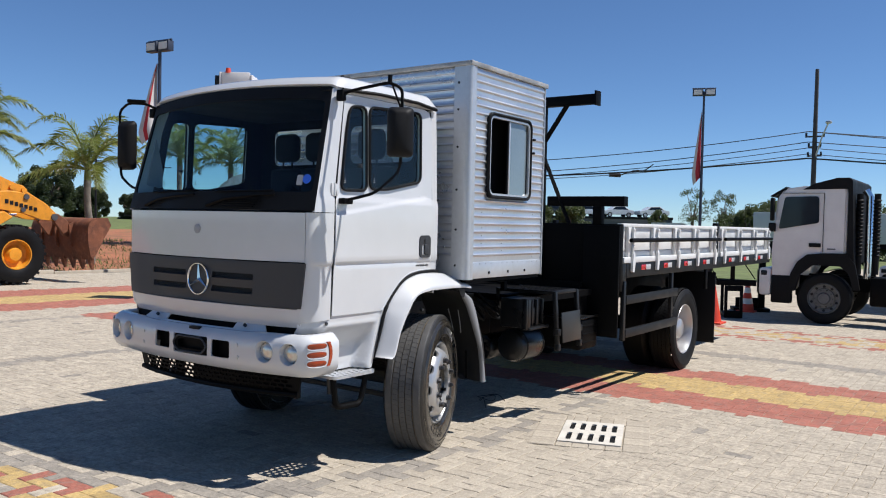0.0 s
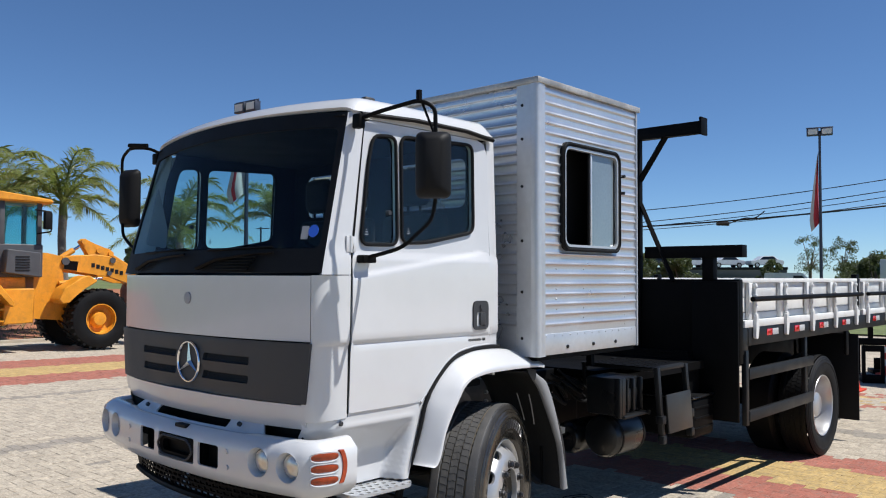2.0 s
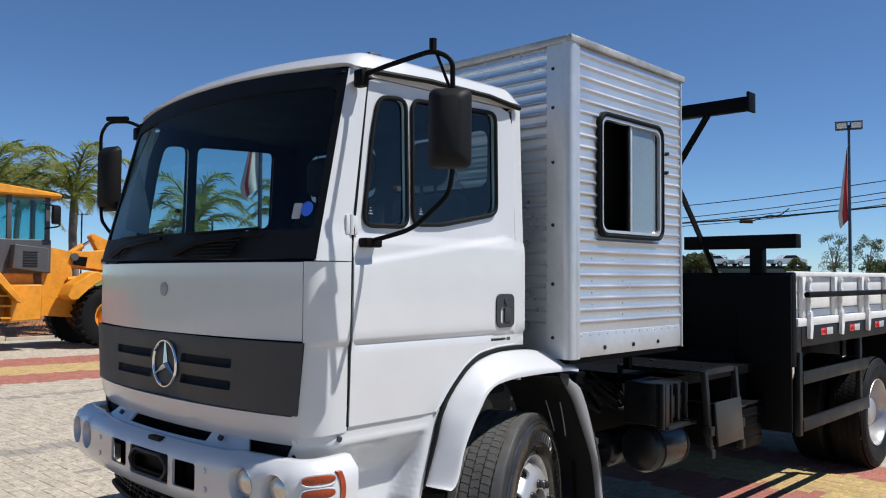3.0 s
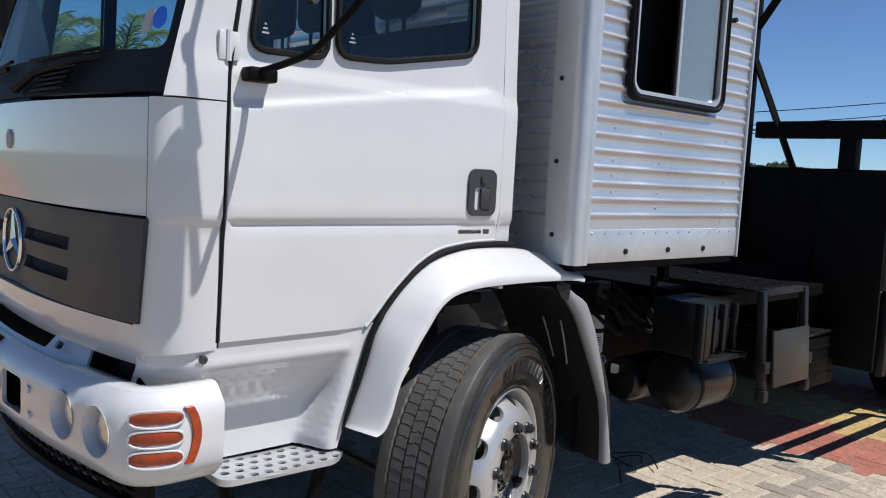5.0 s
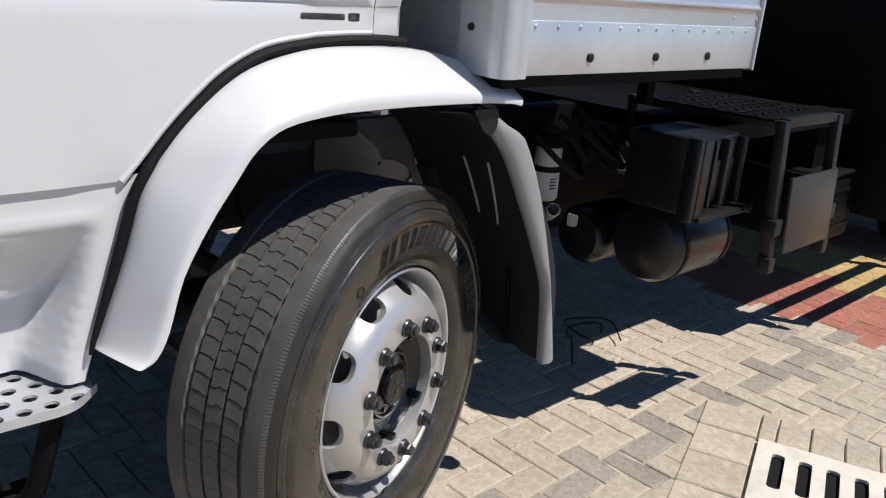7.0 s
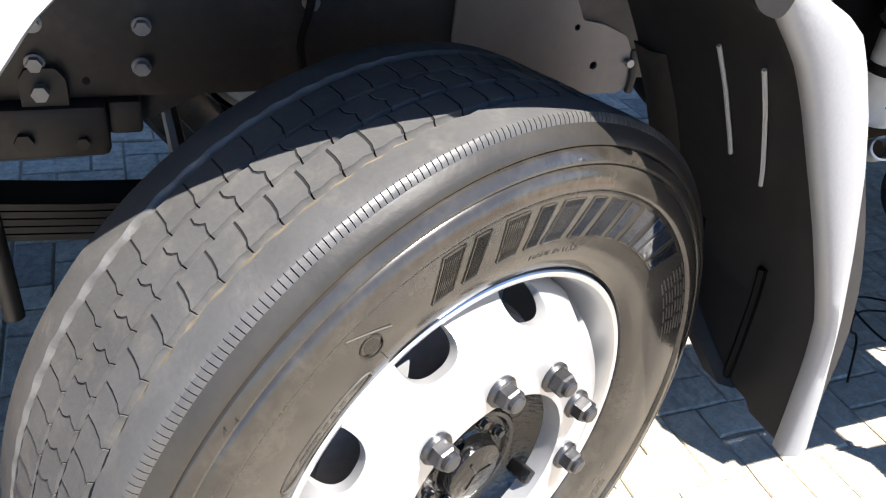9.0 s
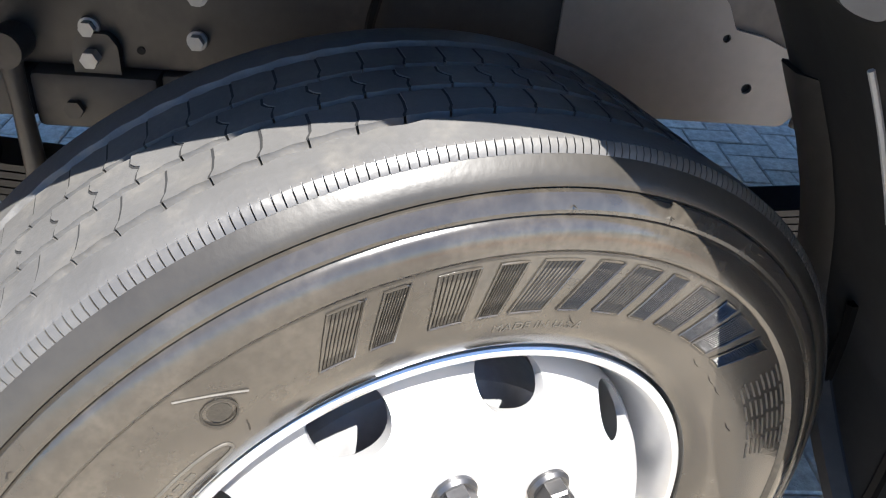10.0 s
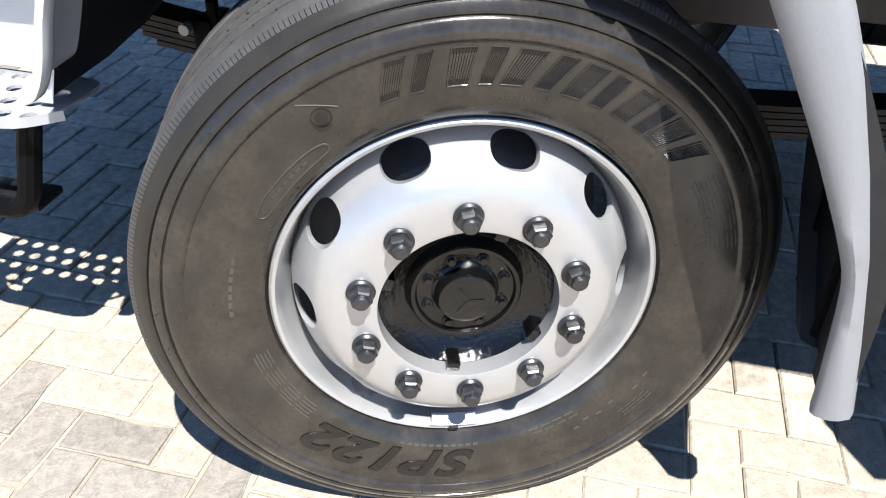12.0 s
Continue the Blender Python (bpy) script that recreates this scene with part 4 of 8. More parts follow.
for s in (1, -1):
    def side(y, z, s=s, off=0.0):
        return (s * (sx(z) + off), y, z)
    def crease(y, z):
        """Recess round the door windows, its lower edge a belt line that rises to the rear."""
        d = min(z - (1.7035 + 0.1435 * (y + 1.135)), (-0.125 - y) * 0.8)
        k = min(max(d / 0.034 + 0.5, 0.0), 1.0)
        return 0.006 - 0.012 * k * k * (3 - 2 * k)
    dent = lambda y, z, s=s: side(y, z, s, crease(y, z) - 0.004 * max(0, 1 - ((y + 0.62) / 0.12) ** 2 - ((z - 1.06) / 0.02) ** 2) - (0.006 * max(0, 1 - abs(z - 1.392) / 0.02) if y < -0.25 else 0))
    bm = sheet(door_line, [vent_hole, win_hole], dent, 0.022, 0.05, (s, 0, 0), (1.372, 1.385, 1.392, 1.40, 1.412, *(1.66 + 0.008 * i for i in range(28))))
    door = part("door", bm, WHITE, truck, "closed white cab door with a quarter window")
    bm = sheet(soft_poly([(-1.1, 1.1), (-0.7, 1.1), (-0.45, 1.3), (-0.12, 1.36), (-0.12, 1.83), (-1.08, 1.83)], 0.04), [], lambda y, z, s=s: side(y, z, s, -0.044), 0.01, 0.1, (-s, 0, 0))
    part("door_lining", bm, INTERIOR, door, "dark inner door trim")
    bm = sheet(soft_poly([(-1.13, 1.78), (-0.05, 1.78), (-0.05, 2.5), (-0.99, 2.5), (-1.06, 2.3)], 0.01, 1), [shrink(vent_hole), shrink(win_hole)], lambda y, z, s=s: side(y, z, s, -0.036), 0.004, 0.1, (-s, 0, 0))
    part("window_lining", bm, INTERIOR, door, "dark inner window frame")
    bm = sheet([(-0.125, 1.2), (-0.03, 1.2), (-0.03, 2.5), (-0.125, 2.5)], [], lambda y, z, s=s: side(y, z, s, -0.034), 0.004, 0.1, (-s, 0, 0))
    part("pillar_lining", bm, INTERIOR, truck, "dark pillar lining")
    for nm, hole in (("quarter_window", vent_hole), ("window", win_hole)):
        ob = part(nm, sheet(hole, [], lambda y, z, s=s: side(y, z, s, -0.012), 0, 0.12, (s, 0, 0)), GLASS_SIDE, door, "dark tinted side glass")
        ob.visible_shadow = False
        loop = [side(y, z, s, 0.001) for y, z in hole]
        part("window_seal", tube(loop + loop[:2], 0.0095, 6), RUBBER, door, "black rubber window seal")
    bm = tube([(s * (sx(2.026) - 0.02), -0.863, 2.026), (s * (sx(2.026) + 0.004), -0.863, 2.026)], [0.014, 0.012], 14)
    part("window_latch", bm, PLASTIC, door, "round dark window latch")
    for y0, z0 in ((-1.011, 1.91), (-0.722, 1.925)):
        bm = bmesh.new()
        for k in range(3):
            add_sheet(bm, rrect(y0 - 0.011 + 0.004 * k, y0 + 0.011 - 0.004 * k, z0 + 0.012 * k, z0 + 0.012 * k + 0.005, 0.001, 1), [], lambda y, z, s=s: side(y, z, s, -0.0105), 0.001, 0.05, (s, 0, 0))
        part("glass_mark", bm, PLASTIC_LIGHT, door, "small pale etched bars")
    lip_line = [(s * (sx(z) + 0.003), y, z) for y, z in [*arch, (-0.16, 1.328), (-0.095, 1.329)]]
    part("door_lip", tube(lip_line, 0.0065, 8), WHITE, door, "rolled white lip along the door's arch")
    # rear pillar beside the door
    bm = sheet([(-0.087, 1.30), (0.0, 1.30), (0.0, 2.46), (-0.02, 2.50), (-0.087, 2.50)], [], lambda y, z, s=s: side(y, z, s, 0.002 - (0.02 * max(0, (y + 0.03) / 0.03) ** 2)), 0.03, 0.04, (s, 0, 0), (1.385, 1.40, 1.83))
    part("cab_pillar", bm, WHITE, truck, "white rear cab pillar")
    bm = sheet(soft_poly([(-1.0, 2.478), (-0.09, 2.486), (-0.09, 2.515), (-1.03, 2.51)], 0.003, 1), [], lambda y, z, s=s: side(y, z, s, 0.0), 0.02, 0.06, (s, 0, 0))
    part("cab_pillar", bm, WHITE, truck, "white rail above the door")
    # black seams round the door
    seam = [side(y, z, s, -0.006) for y, z in ((-1.1325, 1.05), (-1.1325, 1.4), (-1.1225, 1.79), (-1.018, 2.475))]
    part("door_seam", tube(seam, 0.005, 5), RUBBER, truck, "black door gap seal")
    part("door_seam", tube([side(-0.0895, z, s, -0.006) for z in (1.34, 1.4, 1.8, 2.47)], 0.004, 5), RUBBER, truck, "black door gap seal")
    # handle
    bm = sheet(rrect(-0.250, -0.120, 1.415, 1.575, 0.03), [rrect(-0.222, -0.148, 1.435, 1.512, 0.012)], lambda y, z, s=s: side(y, z, s, 0.014), 0.016, 0.03, (s, 0, 0))
    hnd = part("door_handle", bm, PLASTIC, door, "black plastic door handle plate")
    bm = bmesh.new()
    add_box(bm, s * (sx(1.47) - 0.004), s * (sx(1.47) + 0.004), -0.225, -0.145, 1.43, 1.515, 0.002)
    part("handle_recess", bm, RUBBER, hnd, "dark handle recess")
    bm = bmesh.new()
    add_box(bm, min(s * 0.965, s * 0.976), max(s * 0.965, s * 0.976), -0.196, -0.150, 1.437, 1.51, 0.006)
    part("handle_flap", bm, PLASTIC, hnd, "black pull flap")
    bm = tube([(s * 0.968, -0.185, 1.542), (s * 0.978, -0.185, 1.542)], 0.014, 14)
    part("lock", bm, PLASTIC, hnd, "round lock")
    bm = sheet(rrect(-0.286, -0.12, 1.343, 1.373, 0.003, 1), [rrect(-0.280, -0.126, 1.348, 1.368, 0.002, 1)], lambda y, z, s=s: side(y, z, s, 0.005), 0.005, 0.05, (s, 0, 0))
    plate = part("name_plate", bm, CHROME, door, "small chrome-edged plate with a plain dark bar")
    bm = sheet(rrect(-0.274, -0.165, 1.353, 1.366, 0.003, 1), [], lambda y, z, s=s: side(y, z, s, 0.006), 0.003, 0.05, (s, 0, 0))
    add_sheet(bm, rrect(-0.158, -0.128, 1.351, 1.368, 0.004, 2), [], lambda y, z, s=s: side(y, z, s, 0.006), 0.003, 0.05, (s, 0, 0))
    part("plate_bar", bm, STEEL_DARK, plate)
    # hinge
    z = 1.86
    bm = tube([(s * (sx(z) + 0.006), -1.128, z - 0.04), (s * (sx(z) + 0.006), -1.128, z + 0.04)], 0.009, 8)
    hinge_pin = part("hinge", bm, WHITE, door, "white door hinge")
    for y0, y1 in ((-1.155, -1.134), (-1.122, -1.096)):
        part("hinge_leaf", boxes((min(s * (sx(z) - 0.004), s * (sx(z) + 0.008)), max(s * (sx(z) - 0.004), s * (sx(z) + 0.008)), y0, y1, z - 0.038, z + 0.038, 0.003)), WHITE, hinge_pin)
    bm = bmesh.new()
    add_lathe(bm, [(0.012, -0.004), (0.012, 0.003), (0.006, 0.006), (0.0, 0.004)], pose(s * 0.945, -1.175, 1.022, 0, 0, 0 if s > 0 else 180), 12)
    part("bolt", bm, NUT, truck, "grey bolt below the corner panel")

    # side panel under the door with the step well
    def well(y, z, s=s):
        t = (z - 0.68) / 0.37
        q = min(max((0.90 - t) / 0.5, 0.0), 1.0)
        x = 0.94 - 0.095 * q * q * (3 - 2 * q) - 0.02 * (1 - t) + 0.006 * math.exp(-((t - 0.86) / 0.04) ** 2)
        x -= 0.11 * (max(0.0, -1.135 - y) / 0.17) ** 2
        dent = 0.007 * math.exp(-((y + 0.95) / 0.2) ** 2 - ((t - 0.42) / 0.2) ** 2)
        edge_y = float(np.interp(z, [0.715, 0.83, 0.975, 1.04, 1.1], [-0.728, -0.69, -0.641, -0.62, -0.59]))
        k = min(max((y - edge_y + 0.085) / 0.06, 0.0), 1.0)
        x = x - dent
        return (s * (x + (0.94 - x) * k * k * (3 - 2 * k)), y, z)
    bm = sheet([(-1.31, 0.69), (-0.725, 0.69), (-0.682, 0.83), (-0.634, 0.975), (-0.613, 1.04), (-0.605, 1.075), (-1.31, 1.06)], [], well, 0.0, 0.0125, (s, 0, 0))
    part("step_well", bm, WHITE, truck, "glossy white panel above the step", 80)

    # wheel-arch flare
    crown = [(-0.708, 0.758), (-0.700, 0.772), (-0.684, 0.815), (-0.648, 0.915), (-0.610, 1.035), (-0.572, 1.10), (-0.525, 1.158), (-0.462, 1.213), (-0.38, 1.262), (-0.25, 1.296), (-0.12, 1.302), (0.0, 1.298), (0.10, 1.285), (0.19, 1.265), (0.245, 1.254), (0.284, 1.245)]
    lip = [(-0.668, 0.752), (-0.641, 0.766), (-0.616, 0.812), (-0.585, 0.91), (-0.533, 1.0), (-0.479, 1.074), (-0.437, 1.127), (-0.375, 1.165), (-0.27, 1.182), (-0.18, 1.186), (-0.08, 1.188), (0.02, 1.188), (0.11, 1.187), (0.19, 1.184), (0.245, 1.180), (0.274, 1.174)]
    rings = []
    for (cy, cz), (ly, lz) in zip(curve(crown, 4), curve(lip, 4)):
        def mix(k, cy=cy, cz=cz, ly=ly, lz=lz):
            return (cy + (ly - cy) * k, cz + (lz - cz) * k)
        sec = [(0.90, 0.0), (0.955, 0.0), (0.966, 0.04), (0.99, 0.18), (1.03, 0.44), (1.058, 0.64), (1.067, 0.72), (1.072, 0.79), (1.073, 0.88), (1.072, 0.98), (1.064, 1.01), (1.05, 1.0), (1.03, 0.8), (0.97, 0.3), (0.90, 0.2)]
        rings.append([(s * x, *mix(k)) for x, k in sec])
    bm = bmesh.new()
    add_rings(bm, rings)
    part("wheel_arch", bm, WHITE, truck, "flared white wheel arch", 50)
    # black seal between door and flare
    seal = [(-0.716, 0.748), (-0.709, 0.775), (-0.69, 0.83), (-0.667, 0.896), (-0.641, 0.975), (-0.62, 1.04), (-0.59, 1.091), (-0.548, 1.142), (-0.496, 1.194), (-0.432, 1.247), (-0.347, 1.289), (-0.23, 1.309), (-0.1, 1.315), (0.0, 1.311)]
    part("arch_seal", tube([(s * (0.950 + 0.004 * (z < 1.1)), y, z) for y, z in curve(seal, 4)], [0.004 + 0.007 * min(1.0, k / 14) for k in range(len(seal) * 4 - 3)], 8), RUBBER, truck, "black rubber seal along the wheel arch")
    # liner and flap behind the wheel
    zs = np.linspace(1.12, 0.42, 22)
    back_line = [(0.02, 1.17), (0.12, 1.16)] + [(float(np.interp(z, [0.42, 0.5, 0.6, 0.66, 0.74, 0.83, 0.93, 1.0, 1.054, 1.12], [0.509, 0.509, 0.505, 0.497, 0.475, 0.437, 0.384, 0.342, 0.302, 0.228])), float(z)) for z in zs]
    bm = bmesh.new()
    rings = []
    for y, z in back_line:
        low = max(0.0, (0.66 - z) / 0.24)
        xi = 0.585 + 0.255 * low * low
        rings.append([(s * xi, y + 0.035, z + 0.0), (s * (xi - 0.004), y + 0.004, z), (s * (xi + 0.008), y, z), (s * (xi + 0.05), y + 0.002, z), (s * (xi + 0.065), y + 0.016, z), (s * 0.93, y + 0.016, z), (s * 0.96, y, z), (s * 1.045, y, z), (s * 1.045, y + 0.03, z)])
    add_rings(bm, rings)
    liner = part("arch_liner", bm, LINER, truck, "black plastic liner behind the wheel", 45)
    # inner strip coloured paler than the liner, for the light it turns to
    strip = [(max(0.0, (0.66 - z) / 0.24), y, z) for y, z in back_line[8:]]
    add = bmesh.new()
    add_rings(add, [[(s * (0.580 + 0.255 * q * q), y - 0.004, z), (s * (0.591 + 0.255 * q * q), y - 0.010, z), (s * (0.632 + 0.255 * q * q), y - 0.008, z), (s * (0.65 + 0.255 * q * q), y + 0.012, z), (s * (0.595 + 0.255 * q * q), y + 0.014, z)] for q, y, z in strip])
    part("liner_flange", add, UNDER, liner, "bevelled inner liner edge, coloured paler for the light it catches", 45)
    for (x0, y0, z0), (x1, y1, z1) in (((0.807, 0.372, 0.991), (0.793, 0.458, 0.816)), ((0.90, 0.375, 0.992), (0.862, 0.468, 0.797))):
        n = 9
        pts = []
        for i in range(n):
            z = z0 + (z1 - z0) * i / (n - 1)
            pts.append((s * (x0 + (x1 - x0) * i / (n - 1)), float(np.interp(-z, [-q[1] for q in back_line], [q[0] for q in back_line])) + 0.011, z))
        part("liner_rib", tube(pts, 0.0037, 6), PLASTIC_LIGHT, liner, "thin pale rib of the liner")
    for x in (0.72, 0.88):
        pts = [(s * x, y + 0.012, z) for y, z in back_line[-8:]]
        part("liner_rib", tube(pts, 0.008, 6), BLACK, liner, "black rib of the liner")
    yi = lambda z: float(np.interp(z, [0.433, 0.66, 0.83, 1.054, 1.10, 1.15], [0.494, 0.472, 0.388, 0.262, 0.217, 0.15]))
    rings = []
    for i in range(40):
        z = 1.165 - 0.745 * i / 39
        inner = 0.5 * (yi(z) + 0.25 * (yi(z + 0.03) + yi(z - 0.03) + yi(z + 0.06) + yi(z - 0.06)))
        outer = float(np.interp(z, [0.42, 0.55, 0.686, 0.80, 0.92, 0.991, 1.05, 1.085, 1.1, 1.13, 1.165], [0.556, 0.53, 0.498, 0.463, 0.42, 0.388, 0.355, 0.332, 0.318, 0.254, 0.2]))
        w = outer - inner
        rings.append([(s * 1.03, inner + 0.004, z), (s * 1.050, inner, z), (s * 1.058, inner + 0.006, z), (s * 1.062, inner + w * 0.4, z), (s * 1.060, outer - 0.025, z), (s * 1.052, outer - 0.008, z), (s * 1.036, outer, z), (s * 1.0, outer, z)])
    bm = bmesh.new()
    add_rings(bm, rings)
    part("arch_edge", bm, PLASTIC_PALE, truck, "pale grey-white rear edge of the wheel arch", 60)
    # steel-dark colour on the plastic tab stands for the shade it is in
    bm = sheet(soft_poly([(0.12, 1.172), (0.205, 1.172), (0.203, 1.13), (0.192, 1.108), (0.162, 1.116)], 0.016, 5), [], lambda y, z, s=s: (s * 1.064, y, z), 0.01, 0.03, (s, 0, 0))
    part("arch_tab", bm, STEEL_DARK, truck, "rounded plastic tab at the top of the arch edge, darkened for shade")
    # front liner of the arch
    front_line = curve([(-0.735, 0.695), (-0.728, 0.72), (-0.715, 0.80), (-0.685, 0.91), (-0.62, 1.03), (-0.52, 1.12), (-0.405, 1.172)], 4)
    bm = bmesh.new()
    add_rings(bm, [[(s * 0.93, y, z), (s * 0.75, y - 0.008, z), (s * 0.58, y - 0.02, z + 0.012), (s * 0.49, y - 0.02, z + 0.04), (s * 0.49, y - 0.03, z + 0.04), (s * 0.58, y - 0.03, z + 0.012), (s * 0.75, y - 0.02, z), (s * 0.93, y - 0.012, z)] for y, z in front_line])
    part("arch_liner", bm, LINER, truck, "black plastic liner in front of the wheel", 45)
    # roof of the arch under the cab
    bm = sheet([(-0.40, 0.58), (0.28, 0.58), (0.28, 0.98), (-0.40, 0.96)], [], lambda y, x, s=s: (s * x, y, 1.195 - 1.4 * max(0, -0.3 - y) ** 2 - 0.9 * max(0, y - 0.05) ** 2), 0.012, 0.08, (0, 0, -1))
    part("arch_roof", bm, LINER, truck, "black roof of the wheel arch")
    # step plate
    cells = []
    for r_i in range(4):
        for c_i in range(9):
            cells.append(ellipse(0.838 + 0.045 * r_i, -1.095 + 0.046 * c_i + 0.023 * (r_i % 2), 0.0135, 0.0135, 12))
    cells = [c for c in cells if max(p[1] for p in c) < -0.715]
    bm = sheet(soft_poly([(0.815, -1.13), (0.985, -1.13), (1.0, -0.775), (0.955, -0.712), (0.815, -0.705)], 0.045, 6), cells, lambda x, y, s=s: (s * x, y, 0.682 + 0.004 * math.sin(y * 9)), 0.006, 0.06, (0, 0, 1))
    step = part("step", bm, ALU_TRIM, truck, "perforated aluminium step plate")
    bm = bmesh.new()
    edge = rounded([(s * 0.82, -1.13, 0.665), (s * 0.985, -1.13, 0.665), (s * 1.0, -0.765, 0.665), (s * 0.945, -0.706, 0.665)], 0.045, 6)
    for a, b in zip(edge, edge[1:]):
        q = [bm.verts.new(p) for p in (a, b, (b[0], b[1], 0.683), (a[0], a[1], 0.683))]
        bm.faces.new(q)
    bmesh.ops.remove_doubles(bm, verts=bm.verts[:], dist=0.001)
    part("step_edge", bm, ALU_TRIM, step, "folded step edge")
    bm = tube(rounded([(s * 0.94, -1.10, 0.67), (s * 0.94, -1.07, 0.475), (s * 0.94, -0.835, 0.465), (s * 0.94, -0.775, 0.67)], 0.05), 0.02, 10)
    part("lower_step_hoop", bm, BLACK, step, "black tubular lower step hoop")
    part("lower_step", boxes((min(s * 0.86, s * 0.935), max(s * 0.86, s * 0.935), -1.04, -0.82, 0.462, 0.478, 0.004)), STEEL_DARK, step, "dark lower step tread")

    # mirrors
    if s > 0:
        arm = [(0.985, -1.085, 2.465), (1.06, -1.06, 2.485), (1.29, -1.02, 2.515), (1.355, -0.98, 2.48), (1.335, -0.955, 2.05), (1.32, -0.965, 1.965), (1.17, -1.005, 1.842), (1.06, -1.03, 1.815), (1.0, -1.055, 1.80)]
        hc, wd = Vector((1.357, -0.995, 2.212)), Vector((0.77, 0.64, 0))
    else:
        arm = [(-0.93, -1.09, 2.485), (-1.0, -1.13, 2.52), (-1.15, -1.18, 2.53), (-1.285, -1.165, 2.48), (-1.275, -1.16, 2.05), (-1.255, -1.165, 1.97), (-1.12, -1.17, 1.89), (-0.95, -1.18, 1.86)]
        hc, wd = Vector((-1.245, -1.12, 2.215)), Vector((-0.97, -0.24, 0))
    bm = tube(rounded(arm, 0.05, 5), 0.0098, 10)
    mirror = part("mirror_arm", bm, BLACK, truck, "black tubular mirror arm")
    fwd = Vector((0, 0, 1)).cross(wd).normalized()
    if fwd.y > 0:
        fwd = -fwd
    rings = []
    tall = 0.152 if s > 0 else 0.19
    for depth, k in ((0.06, 0.45), (0.045, 0.72), (0.02, 0.95), (0.0, 1.0), (-0.012, 0.97)):
        rings.append([hc + wd * (u * k) + Vector((0, 0, v * (0.5 + 0.5 * k) if k < 0.9 else v * k)) + fwd * depth for u, v in rrect(-0.081, 0.081, -tall, tall, 0.03)])
    bm = bmesh.new()
    add_rings(bm, rings)
    head = part("mirror_head", bm, RUBBER, mirror, "black mirror housing", 50)
    bm = bmesh.new()
    add_rings(bm, [[hc + wd * u + Vector((0, 0, v)) - fwd * d for u, v in rrect(-0.072, 0.072, 0.012 - tall, tall - 0.012, 0.025)] for d in (0.0115, 0.0135)])
    part("mirror_glass", bm, MIRROR, mirror, "mirror glass")
    bm = bmesh.new()
    foot = arm[-1]
    add_box(bm, min(s * 0.945, s * 1.0), max(s * 0.945, s * 1.0), foot[1] - 0.035, foot[1] + 0.05, foot[2] - 0.028, foot[2] + 0.01, 0.008)
    part("mirror_mount", bm, BLACK, mirror, "black lower mirror mount")
    bm = bmesh.new()
    add_box(bm, min(s * 0.93, s * 0.985), max(s * 0.93, s * 0.985), arm[0][1] - 0.025, arm[0][1] + 0.015, 2.415, 2.485, 0.008)
    part("mirror_mount", bm, BLACK, mirror, "black upper mirror mount")
    if s > 0:
        part("mirror_clamp", tube([(1.29, -1.02, 2.51), (1.29, -1.02, 2.56)], 0.014, 8), BLACK, mirror)
        part("mirror_stay", tube([(1.30, -1.015, 2.51), (1.335, -0.965, 2.36)], 0.006, 6), BLACK, mirror)
    else:
        part("mirror_clamp", tube([(-1.14, -1.19, 2.545), (-1.0, -1.14, 2.535)], 0.014, 8), BLACK, mirror)

# ---- bumper ----
plan = [(x, -1.508 + 0.075 * (x / 0.88) ** 2) for x in np.linspace(0, 0.89, 14)]
for k in range(1, 9):
    a = radians(90 * k / 8)
    plan.append((0.89 + 0.148 * math.sin(a), -1.431 + 0.165 * (1 - math.cos(a))))
plan.append((1.037, -1.155))
run = np.r_[0, np.cumsum([math.dist(a, b) for a, b in zip(plan, plan[1:])])]
END = float(run[-1])


def bumper_xy(s, deep=0.0):
    q = abs(s)
    px, py = [p[0] for p in plan], [p[1] for p in plan]
    x, y = float(np.interp(q, run, px)), float(np.interp(q, run, py))
    x2, y2 = float(np.interp(q + 0.01, run, px)), float(np.interp(q + 0.01, run, py))
    x1, y1 = float(np.interp(q - 0.01, run, px)), float(np.interp(q - 0.01, run, py))
    d = Vector((x2 - x1, y2 - y1)).normalized()
    x, y = x - d.y * deep, y + d.x * deep
    return (math.copysign(x, s), y)


def bump_place(s, z):
    t = (z - 0.705) / 0.25
    deep = 0.05 * max(0, 1 - t * 4) ** 2 + 0.045 * max(0, t * 5 - 4) ** 2
    x, y = bumper_xy(s, deep)
    return (x, y, z + 0.012 * max(0, abs(s) - 0.4))


cut = [rrect(-0.335, -0.17, 0.79, 0.9, 0.014, 3), rrect(0.25, 0.415, 0.782, 0.892, 0.014, 3), rrect(-0.125, 0.215, 0.775, 0.9, 0.01, 2)]
lamps = [(s * q, 0.846 if q > 0.8 else 0.85) for s in (1, -1) for q in (0.70, 0.885)]
cut += [ellipse(s, z, 0.066, 0.066, 20) for s, z in lamps]
bm = sheet([(-END, 0.705), (END, 0.705), (END, 0.955), (-END, 0.955)], cut, bump_place, 0.012, 0.04, (0, -1, 0))
bumper = part("bumper", bm, WHITE, truck, "white painted steel bumper", 50)
rows = [(0.045, 0.955), (0.055, 0.959), (0.075, 0.961), (0.10, 0.958), (0.115, 0.945)]
bm = bmesh.new()
rings = []
for s in np.linspace(-END, END, 61):
    ring = []
    for deep, z in rows:
        x, y = bumper_xy(s, deep if abs(s) < END - 0.3 else min(deep, 0.11))
        dip = -0.035 * max(0, min(1, (0.62 - abs(s)) / 0.1)) * (1 if deep > 0.08 else 0.2)
        ring.append((x, min(y, -1.155), z + 0.012 * max(0, abs(s) - 0.4) + dip))
    rings.append(ring)
add_rings(bm, rings, False, False)
